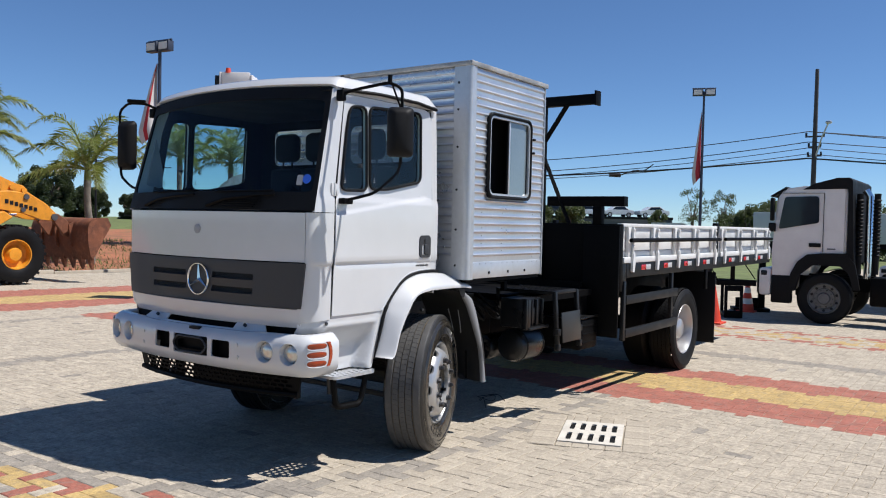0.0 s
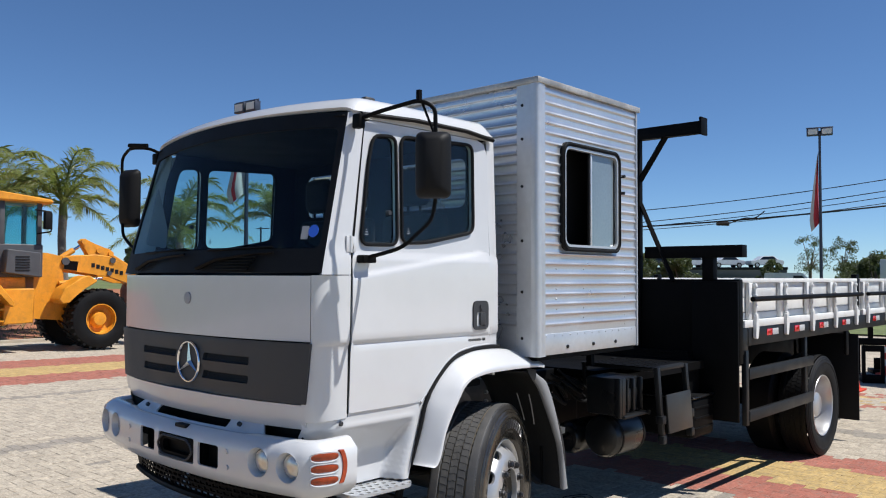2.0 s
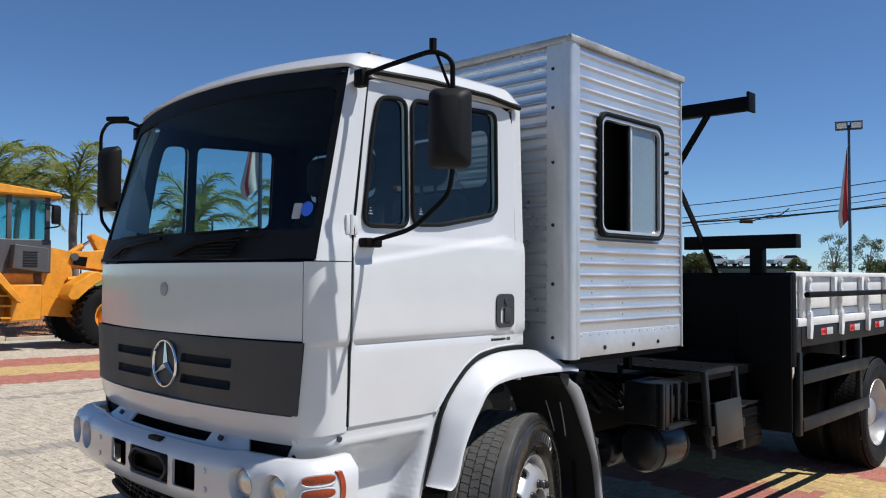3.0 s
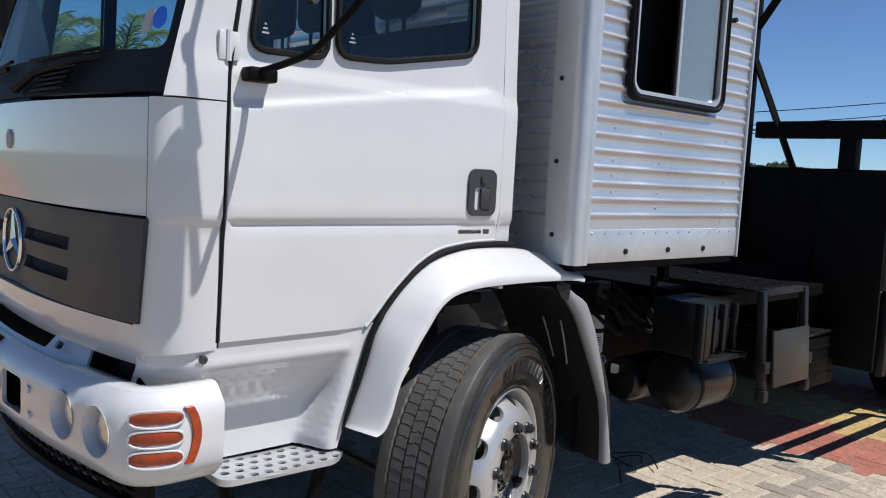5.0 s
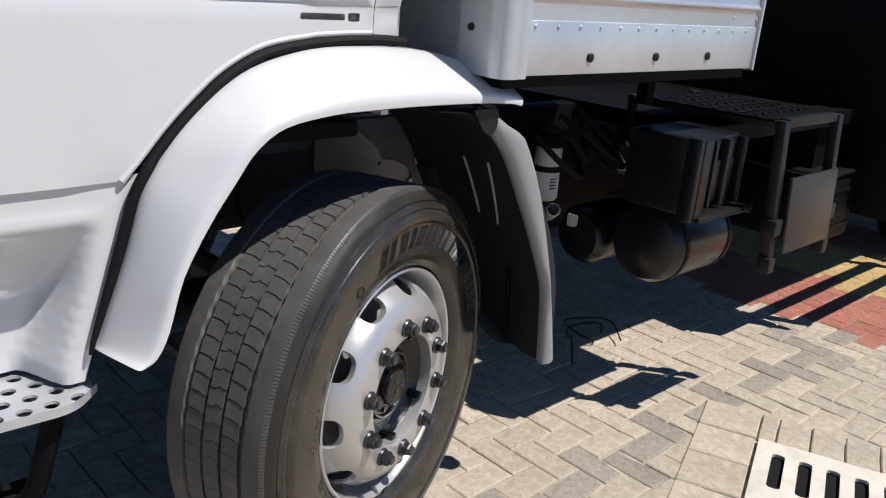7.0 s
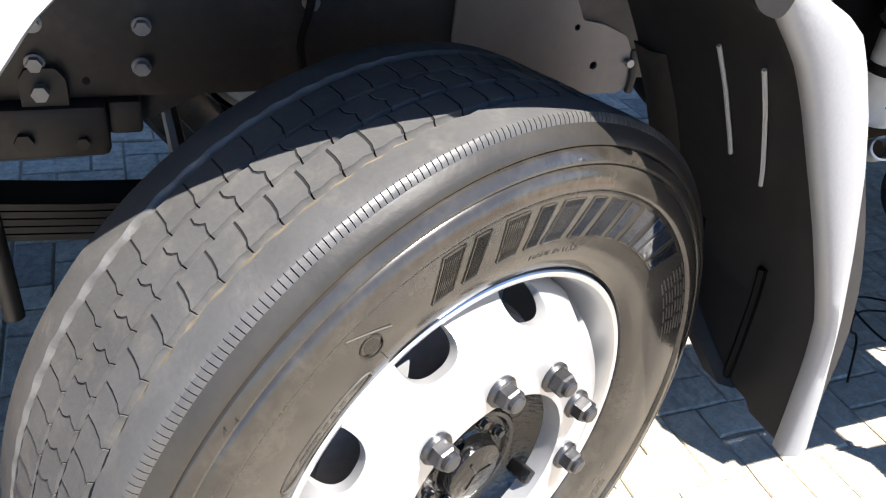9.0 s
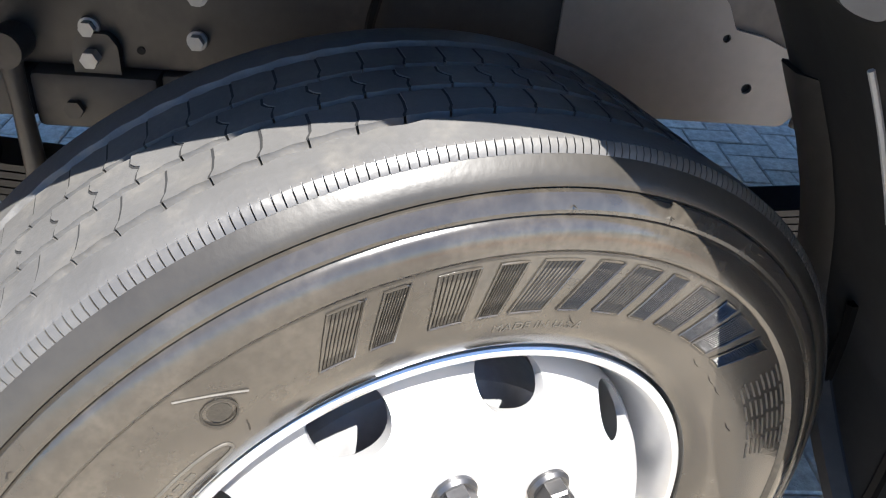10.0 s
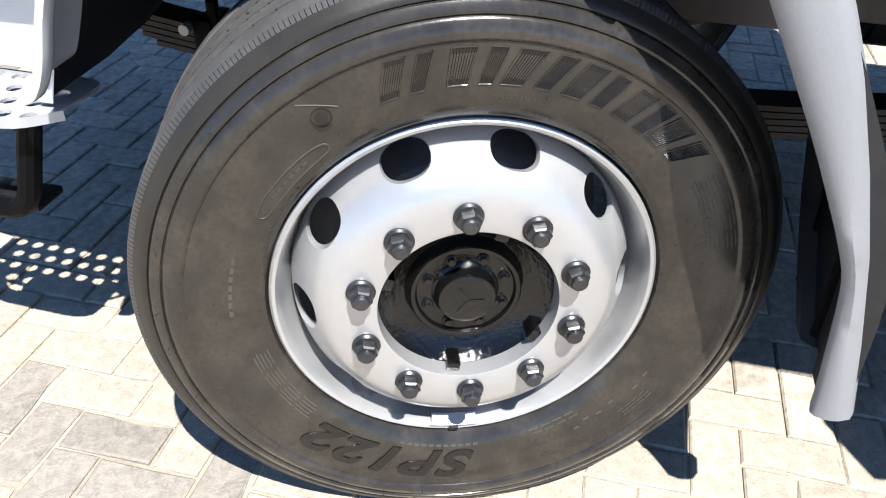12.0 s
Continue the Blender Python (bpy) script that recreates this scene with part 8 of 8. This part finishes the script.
# ---- poles, lamps, flags, wires ----
def flood_pole(x, y, h, turn, flag, flip, swing=0.0, top=0.9, drop=3.0):
    p = thing("flood_light_pole", "dark pole with two flood lamps on top", "lamp post", pose(x, y, -0.15, 0, 0, turn), "flood light poles")
    part("pole", tube([(0, 0, 0), (0, 0, h)], [0.075, 0.05], 10), POLE, p)
    for sx_ in (-0.27, 0.27):
        bm = bmesh.new()
        add_box(bm, sx_ - 0.23, sx_ + 0.23, -0.12, 0.1, h - 0.2, h + 0.12, 0.02)
        lamp = part("flood_lamp", bm, POLE, p, "dark flood lamp housing")
        part("lamp_glass", boxes((sx_ - 0.18, sx_ + 0.18, -0.135, -0.12, h - 0.15, h + 0.07)), PAPER, lamp, "pale lamp glass")
    part("lamp_bar", tube([(-0.52, 0, h + 0.14), (0.52, 0, h + 0.14)], 0.03, 6), POLE, p)
    f = thing("hanging_flag", "limp red and white flag hanging from the pole", "flag", pose(x, y, -0.15, 0, 0, turn + swing), "limp flags")
    for nm, mtl, a, b in (("red_stripe", FLAG_RED, 0.0, 0.6), ("white_stripe", FLAG_WHITE, 0.6, 1.0)) if not flip else (("white_stripe", FLAG_WHITE, 0.0, 0.55), ("red_stripe", FLAG_RED, 0.55, 0.75), ("white_stripe", FLAG_WHITE, 0.75, 1.0)):
        bm = bmesh.new()
        rings = []
        for j in range(15):
            t = j / 14
            w = flag * (0.04 + 0.96 * t ** 0.9) * (1 - 0.3 * max(0, t - 0.85) / 0.15)
            z = h - top - drop * t
            rings.append([(-0.06 - w * (a + (b - a) * i / 6), 0.08 * math.sin(5 * (a + (b - a) * i / 6) + 3 * t), z - 0.35 * (a + (b - a) * i / 6) * t) for i in range(7)])
        add_rings(bm, rings, False, False)
        part(nm, bm, mtl, f)
    return p


flood_pole(-7.2, 32.0, 8.05, 20, 0.42, False)
flood_pole(-17.2, 10.52, 7.08, 5, 0.62, True, 50, 0.55, 2.15)
pole = thing("utility_pole", "tall dark timber utility pole with a street lamp", "utility pole", pose(-6.6, 54.0, -0.2))
part("pole", tube([(0, 0, 0), (0, 0, 12.75)], [0.2, 0.12], 12), CONCRETE_POLE, pole)
for z, w in ((8.2, 0.6), (7.5, 0.4), (6.9, 0.45)):
    part("cross_arm", boxes((-w, w, -0.06, 0.06, z, z + 0.1, 0.01)), CONCRETE_POLE, pole)
    for sgn in (-1, 1):
        part("insulator", tube([(sgn * w * 0.9, 0, z + 0.1), (sgn * w * 0.9, 0, z + 0.32)], 0.07, 8), STEEL_DARK, pole)
part("lamp_arm", tube([(0, 0, 6.6), (0.5, -0.3, 8.2), (0.9, -0.5, 9.1)], 0.05, 8), ALU_TRIM, pole, "grey lamp arm")
part("lamp_head", boxes((0.72, 1.12, -0.7, -0.4, 9.0, 9.2, 0.09)), ALU_TRIM, pole, "grey street lamp head")
for i, (z0, xl, yl, zl, xr, zr, sag, r) in enumerate(((8.4, -26, 47, 6.3, 22, 6.2, 0.5, 0.03), (7.7, -28, 46, 5.3, 22, 5.8, 0.6, 0.03), (7.3, -28, 46, 5.0, 22, 5.2, 0.6, 0.025), (6.6, -28, 46, 5.15, 24, 4.7, 0.5, 0.055), (6.9, -28, 46.5, 4.9, 24, 4.6, 0.7, 0.025), (8.4, -26, 47, 6.3, 24, 5.4, 0.5, 0.03))):
    pts = []
    for k in range(17):
        t = k / 16
        if t < 0.5:
            q = t * 2
            pts.append((xl + (-7 - xl) * q, yl + (54 - yl) * q, zl + (z0 - zl) * q - sag * 4 * q * (1 - q) * 0.5))
        else:
            q = t * 2 - 1
            pts.append((-7 + (xr + 7) * q, 54 + 6 * q, z0 + (zr - z0) * q - sag * 4 * q * (1 - q) * 0.5))
    tagged(link("overhead_wire", tube(pts, r, 5), WIRE), "black overhead power wire between poles", "wire", "overhead wires")
bm = tube([(-19.6, 50.1, 5.45), (-18.8, 50.3, 5.4)], 0.14, 8)
add_tube(bm, rounded([(-18.9, 50.3, 5.4), (-17.8, 50.6, 5.8), (-17.2, 50.7, 5.7), (-16.6, 50.9, 6.2)], 0.3), 0.04, 5)
tagged(link("cable_splice", bm, WIRE), "black cable splice box hanging on the wires", "splice box")
for i, (x, y, h) in enumerate(((-34, 7.6, 3.4), (-36, 20, 4.0), (-58, 22, 5.5), (-40, 27, 4.2))):
    p = thing("thin_pole", "thin grey pole far beyond the yard", "pole", pose(x, y, -0.3), "thin far poles")
    part("pole", tube([(0, 0, 0), (0, 0, h + 1)], 0.06, 6), STEEL_DARK, p)
    part("cross_arm", tube([(-0.5, 0, h + 0.9), (0.5, 0.3, h + 0.9)], 0.03, 5), STEEL_DARK, p)

# ---- car carrier with its row of cars ----
wall_a, wall_b = Vector((-51.4, 86.6, 0)), Vector((-30.2, 94.0, 0))
along = (wall_b - wall_a).normalized()
yaw = math.degrees(math.atan2(along.y, along.x))
# a moving car carrier, built as a solid standing deck
deck = thing("car_deck", "dark grey deck of a car carrier, built standing still", "deck", pose(wall_a.x, wall_a.y, -0.2, 0, 0, yaw))
L = (wall_b - wall_a).length
part("wall", boxes((0, L, 0, 6.0, 0, 2.9, 0.02)), DECK_GREY, deck)
part("edge", boxes((-0.1, L + 0.1, -0.1, 0.2, 2.9, 3.2, 0.02)), STEEL_DARK, deck)


def car(m, paint, label):
    t = thing("parked_car", label, "car", m, "cars parked in a row")
    low = [(-2.0, 0.35), (-2.1, 0.6), (-2.05, 0.82), (-1.1, 0.95), (1.2, 0.97), (2.0, 0.92), (2.1, 0.6), (2.05, 0.35)]
    up = [(-1.15, 0.92), (-0.45, 1.40), (0.85, 1.44), (1.55, 0.94)]
    bm = prism(low, lambda x, z: (x, -0.85, z), lambda x, z: (x, 0.85, z))
    bmesh.ops.bevel(bm, geom=bm.edges[:], offset=0.06, segments=2, affect="EDGES")
    b2 = [[(x, -0.8 + 0.18 * (z - 0.92) / 0.5, z) for x, z in up], [(x, 0.8 - 0.18 * (z - 0.92) / 0.5, z) for x, z in up]]
    add_rings(bm, b2)
    part("body", bm, paint, t)
    for y in (-0.8, 0.8):
        win = [(-0.95, 0.97), (-0.42, 1.33), (0.8, 1.37), (1.25, 0.98)]
        sg = -1 if y < 0 else 1
        part("window", prism(win, lambda x, z: (x, sg * (0.808 - 0.36 * (z - 0.92)), z), lambda x, z: (x, sg * (0.79 - 0.36 * (z - 0.92)), z)), GLASS_DARK, t, "dark car window")
        for x in (-1.3, 1.3):
            w = part("wheel", tube([(x, y * 0.9, 0.32), (x, y * 1.08, 0.32)], 0.32, 20), RUBBER, t)
            part("rim", tube([(x, y * 1.07, 0.32), (x, y * 1.09, 0.32)], 0.2, 16), SILVER, w)
    return t


for i, q in enumerate((2.6, 6.9, 11.3, 15.5, 19.9)):
    p = wall_a + along * q
    car(pose(p.x - along.y * 2.2, p.y + along.x * 2.2, 2.95, 0, 0, yaw + 28), CAR_BLACK if i == 1 else CAR_WHITE, "dark car carried on a car carrier" if i == 1 else "white car carried on a car carrier")

# white trailer and small building behind the bed, seen past the flood pole
tr = thing("white_trailer", "long white box trailer with a faded round dark mark", "trailer", pose(-11.0, 56.4, 0.0, 0, 0, 10))
part("box", boxes((0, 14, 0, 2.5, 0.9, 3.0, 0.03)), TRAILER, tr)
part("underframe", boxes((0.3, 13.6, 0.3, 2.2, 0.55, 0.9)), BLACK, tr)
bm = bmesh.new()
add_lathe(bm, [(0.65, 0.0), (0.65, 0.02), (0.9, 0.02), (0.9, 0.0)], pose(2.6, 0.0, 1.95, 0, 0, -90), 32)
part("round_mark", bm, MACHINE_GREY, tr, "faded dark ring")
part("text_bar", boxes((4.2, 5.6, -0.012, 0.0, 2.0, 2.2), (6.2, 7.6, -0.012, 0.0, 1.9, 2.2)), MACHINE_GREY, tr, "plain faded bar")
for x in (1.5, 11.5, 12.6):
    part("wheel", tube([(x, 0.1, 0.5), (x, 0.5, 0.5)], 0.48, 20), RUBBER, tr)
van = thing("white_van", "white van cab parked far behind the yard", "van", pose(-19.2, 57.6, -0.2, 0, 0, 15))
bm = prism(soft_poly([(0, 0.5), (0, 2.3), (2.6, 2.3), (3.4, 1.5), (3.9, 1.3), (3.9, 0.5)], 0.15), lambda x, z: (x, 0, z), lambda x, z: (x, 1.9, z))
part("body", bm, CAR_WHITE, van)
part("window", prism([(2.0, 1.5), (2.0, 2.1), (2.6, 2.1), (3.2, 1.5)], lambda x, z: (x, -0.01, z), lambda x, z: (x, 0.02, z)), GLASS_DARK, van)
for x in (0.8, 3.1):
    part("wheel", tube([(x, -0.02, 0.35), (x, 0.25, 0.35)], 0.35, 16), RUBBER, van)


# ---- ground ----
def ground_mesh(xs, ys, dz, wave=0.0):
    bm = bmesh.new()
    rows = [[bm.verts.new((x, y, gz(y) + dz + (wave * noise.noise(Vector((x * 0.15, y * 0.15, 0))) if wave else 0))) for y in ys] for x in xs]
    for a, b in zip(rows, rows[1:]):
        for j in range(len(ys) - 1):
            bm.faces.new((a[j], b[j], b[j + 1], a[j + 1]))
    return bm


far = [-1500, -400, -150, -90, -60, -40, -30, -24, -20, -16, -12, -8, -4, 0, 4, 8, 12, 14, 20, 30, 45, 60, 90, 150, 400, 1500]
tagged(link("ground", ground_mesh(far, far, -0.12), GRASS, smooth=60), "dry patchy grass and earth beyond the yard", "ground", kind="structure")
ys = [-45, -20, -8, -4, 0, 4, 8, 12, 14, 20, 40]
yard = tagged(link("pavement", ground_mesh([-18.6, -14, -10, -6, -3, 0, 3, 6, 12, 20, 40], ys, -0.0075), SAND, smooth=60), "yard paved with interlocking concrete blocks in coloured bands", "paving", kind="structure")
bm = bmesh.new()
for y0, y1 in zip(range(-44, 40, 4), range(-40, 44, 4)):
    add_box(bm, -18.75, -18.6, y0 + 0.01, y1 - 0.01, gz((y0 + y1) / 2) - 0.12, gz((y0 + y1) / 2) + 0.09, 0.015)
tagged(link("kerb", bm, CONCRETE), "pale concrete kerb along the yard edge", "kerb", kind="structure")
verge = ground_mesh([-12, -10, -8, -6, -4, -2.4], [25, 28, 31, 34, 37, 40], 0.03, 0.1)
tagged(link("grass_verge", verge, GRASS, smooth=60), "strip of dry yellow-green grass behind the yard", "grass", kind="structure")
# bank of bare clay beyond the yard, with a grassy rise behind it
def bank(x):
    return float(np.interp(-x, [19.2, 28, 38, 44, 56, 80], [0.0, 0.62, 0.85, 1.15, 1.55, 1.6]))


bm = bmesh.new()
rows = [[bm.verts.new((x, y, bank(x) - 0.2 * (x > -40) - 0.12 + 0.12 * noise.noise(Vector((x * 0.1, y * 0.2, 7))))) for y in range(-14, 64, 3)] for x in (-34, -38, -42, -46, -50, -56, -64, -80)]
for a, b in zip(rows, rows[1:]):
    for j in range(len(a) - 1):
        bm.faces.new((a[j], b[j], b[j + 1], a[j + 1]))
tagged(link("grass_rise", bm, GRASS, smooth=60), "grassy green rise behind the clay bank", "ground", kind="structure")
bm = bmesh.new()
xs = [-19.2, -20.5, -22, -24, -27, -31, -36, -41]
rows = []
for x in xs:
    row = []
    for k in range(40):
        y = -10 + k * 1.6
        h = bank(x) * (1 + 0.3 * noise.noise(Vector((x * 0.2, y * 0.25, 2)))) - 0.12
        row.append(bm.verts.new((x, y, h)))
    rows.append(row)
for a, b in zip(rows, rows[1:]):
    for j in range(39):
        bm.faces.new((a[j], b[j], b[j + 1], a[j + 1]))
tagged(link("clay_bank", bm, CLAY, smooth=60), "low bank of bare red clay with weeds", "ground", kind="structure")
rnd = random.Random(11)
bm = bmesh.new()
for _ in range(9000):
    x, y = rnd.uniform(-30, -18.9), rnd.uniform(0, 22)
    if noise.noise(Vector((x * 0.4, y * 0.4, 5))) < 0.02 and rnd.random() < 0.8:
        continue
    z = bank(x) - 0.14
    a, h = rnd.uniform(0, 3.14), rnd.uniform(0.05, 0.18)
    d = Vector((math.cos(a), math.sin(a), 0)) * 0.02
    p = Vector((x, y, z))
    q = [bm.verts.new(v) for v in (p - d, p + d, p + Vector((rnd.uniform(-0.1, 0.1), rnd.uniform(-0.1, 0.1), h)))]
    bm.faces.new(q)
tagged(link("weeds", bm, GRASS, smooth=0, normals=False), "tufts of dry weeds on the bank", "grass", kind="stuff")

# ---- paving blocks ----
U = 0.1015
X0, X1, Y0, Y1 = -18.5, 9.5, -7.0, 15.5


def stripe(x, y):
    """Distance from the dark border line, which turns from along the truck to across its front."""
    if y > -0.4:
        return x - 1.17
    cx, cyy, rx, ry = -0.75, -0.4, 1.92, 1.72
    if x > cx:
        return (math.hypot((x - cx) / rx, (y - cyy) / ry) - 1) * 1.8
    return (cyy - ry) - y


def tone(x, y, rnd):
    jig = rnd.uniform(-0.05, 0.05)
    yb, xb_ = y + jig, x + jig
    if x > -8.5:
        if 2.70 < yb < 3.42 or 4.30 < yb < 4.92:
            return "red"
        if 3.42 <= yb <= 4.30:
            return "yellow"
        if 8.6 < yb < 10.4 and rnd.random() < 0.45:
            return "yellow" if 9.1 <= yb <= 9.9 else "red"
        if 6.25 < yb < 6.65 or 11.9 < yb < 12.1:
            return "dark"
    if -10.8 < xb_ < -9.6 or -13.6 < xb_ < -12.2:
        return "red"
    if -12.2 <= xb_ <= -10.8:
        return "yellow"
    if -4.72 < xb_ < -4.45 or -8.3 < xb_ < -8.1:
        return "dark"
    d = stripe(x, y)
    if abs(d) < 0.12 and y < 2.7 and rnd.random() < 0.75:
        return "dark"
    if d > 0.12 and y < -1.5 and x < 0.45:
        return rnd.choice(("yellow", "yellow", "red", "grey", "dark", "yellow", "red", "grey"))
    return "dark" if rnd.random() < 0.012 else "grey"


def over_collar(x, y):
    dx, dy = x - GC.x, y - GC.y
    u, v = dx * math.cos(GA) + dy * math.sin(GA), -dx * math.sin(GA) + dy * math.cos(GA)
    return abs(u) < 0.43 and abs(v - 0.075) < 0.50


def block_mesh(name, mtl, seed):
    """A worn block with an uneven rim."""
    hx, hy, t = U - 0.0022, U / 2 - 0.0022, 0.0045
    q = random.Random(seed)
    rim = [(-1, -1), (-0.35, -1), (0.4, -1), (1, -1), (1, 0), (1, 1), (0.3, 1), (-0.4, 1), (-1, 1), (-1, 0)]
    wear = [q.uniform(0, 0.0035) + (0.006 if q.random() < 0.12 else 0) for _ in rim]
    pts = []
    for k, z in ((0, -0.03), (0, -t), (t, 0.0)):
        for (u, v), w in zip(rim, wear):
            e = k + w * (1 if z > -0.01 else 0.5)
            pts.append((u * (hx - (e if abs(u) == 1 else 0)), v * (hy - (e if abs(v) == 1 else 0)), z - (w * 0.5 if z == 0.0 else 0)))
    n = len(rim)
    me = bpy.data.meshes.new(name)
    fs = [tuple(range(2 * n, 3 * n))] + [(n * r + i, n * r + (i + 1) % n, n * r + n + (i + 1) % n, n * r + n + i) for r in (0, 1) for i in range(n)]
    me.from_pydata(pts, [], fs)
    me.materials.append(mtl)
    return me


rnd = random.Random(21)
BLOCK = {k: [block_mesh("paver", PAVE_ONE[k], 5 + j) for j in range(8)] for k in PAVE_ONE}
joined = {k: ([], []) for k in PAVE_ALL}
near, rest = [], []
nx, ny = int((X1 - X0) / U), int((Y1 - Y0) / U)
for j in range(ny):
    for i in range(nx):
        k = (i - j) % 4
        if k == 0:
            cx, cyy, turned = X0 + (i + 1) * U, Y0 + (j + 0.5) * U, False
        elif k == 3:
            cx, cyy, turned = X0 + (i + 0.5) * U, Y0 + (j + 1) * U, True
        else:
            continue
        if over_collar(cx, cyy) or (cx < -9 and cyy < -1):
            continue
        z = gz(cyy) + rnd.uniform(-0.0018, 0.0018)
        row = (cx, cyy, z, turned, tone(cx, cyy, rnd), rnd.uniform(-0.6, 0.6), rnd.uniform(-0.5, 0.5), rnd.uniform(-0.5, 0.5))
        (near if 0.62 < cx < 2.1 and -1.3 < cyy < 2.3 else rest).append(row)
near.sort(key=lambda r: math.hypot(r[0] - 1.05, (r[1] - 0.75) * 0.6))
for i, r in enumerate(near[:300]):
    ob = new("paver", BLOCK[r[4]][(i * 5) % 8])
    ob.matrix_basis = pose(r[0], r[1], r[2], r[6], r[7], (90 if r[3] else 0) + r[5])
    ob.parent = yard
hx, hy, tt = U - 0.0022, U / 2 - 0.0022, 0.0045
for cx, cyy, z, turned, tn, spin, tx, ty in near[300:] + rest:
    vs, fs = joined[tn]
    b = len(vs)
    c, s = math.cos(radians(spin + (90 if turned else 0))), math.sin(radians(spin + (90 if turned else 0)))
    for k, dz in ((0, -0.02), (0, -tt), (tt, 0.0)):
        for sgx, sgy in ((-1, -1), (1, -1), (1, 1), (-1, 1)):
            px, py = sgx * (hx - k), sgy * (hy - k)
            vs.append((cx + px * c - py * s, cyy + px * s + py * c, z + dz + px * radians(tx) * 0.4 + py * radians(ty) * 0.4))
    fs.append((b + 8, b + 9, b + 10, b + 11))
    for r in (0, 1):
        for i in range(4):
            fs.append((b + 4 * r + i, b + 4 * r + (i + 1) % 4, b + 4 * r + 4 + (i + 1) % 4, b + 4 * r + 4 + i))
for tn, (vs, fs) in joined.items():
    me = bpy.data.meshes.new("paver_field")
    me.from_pydata(vs, [], fs)
    me.materials.append(PAVE_ALL[tn])
    ob = new("paver_field", me)
    ob.parent = yard
    tagged(ob, kind="stuff")
# worn blocks laid round the grate
rnd = random.Random(5)
laid = [(su * 0.3525, -0.35 + 0.211 * k, 0.2, 0.205) for su in (1, -1) for k in range(5)]
laid += [(-0.219, 0.492, 0.056, 0.21), *[(-0.133 + 0.111 * k, 0.492, 0.106, 0.21) for k in range(4)]]
laid += [(-0.186 + 0.124 * k, -0.397, 0.119, 0.112) for k in range(4)]
for i, (u, v, w, d) in enumerate(laid):
    bm = bmesh.new()
    add_box(bm, -w / 2, w / 2, -d / 2, d / 2, -0.03, 0.0, 0.0045, seg=1)
    block = link("collar_block", bm, PAVE_ONE["grey"], yard, smooth=0)
    x, y, z = collar(u, v, 0.0045 + rnd.uniform(-0.001, 0.001))
    block.matrix_basis = pose(x, y, z, -0.69, 0, math.degrees(GA) + rnd.uniform(-0.5, 0.5))
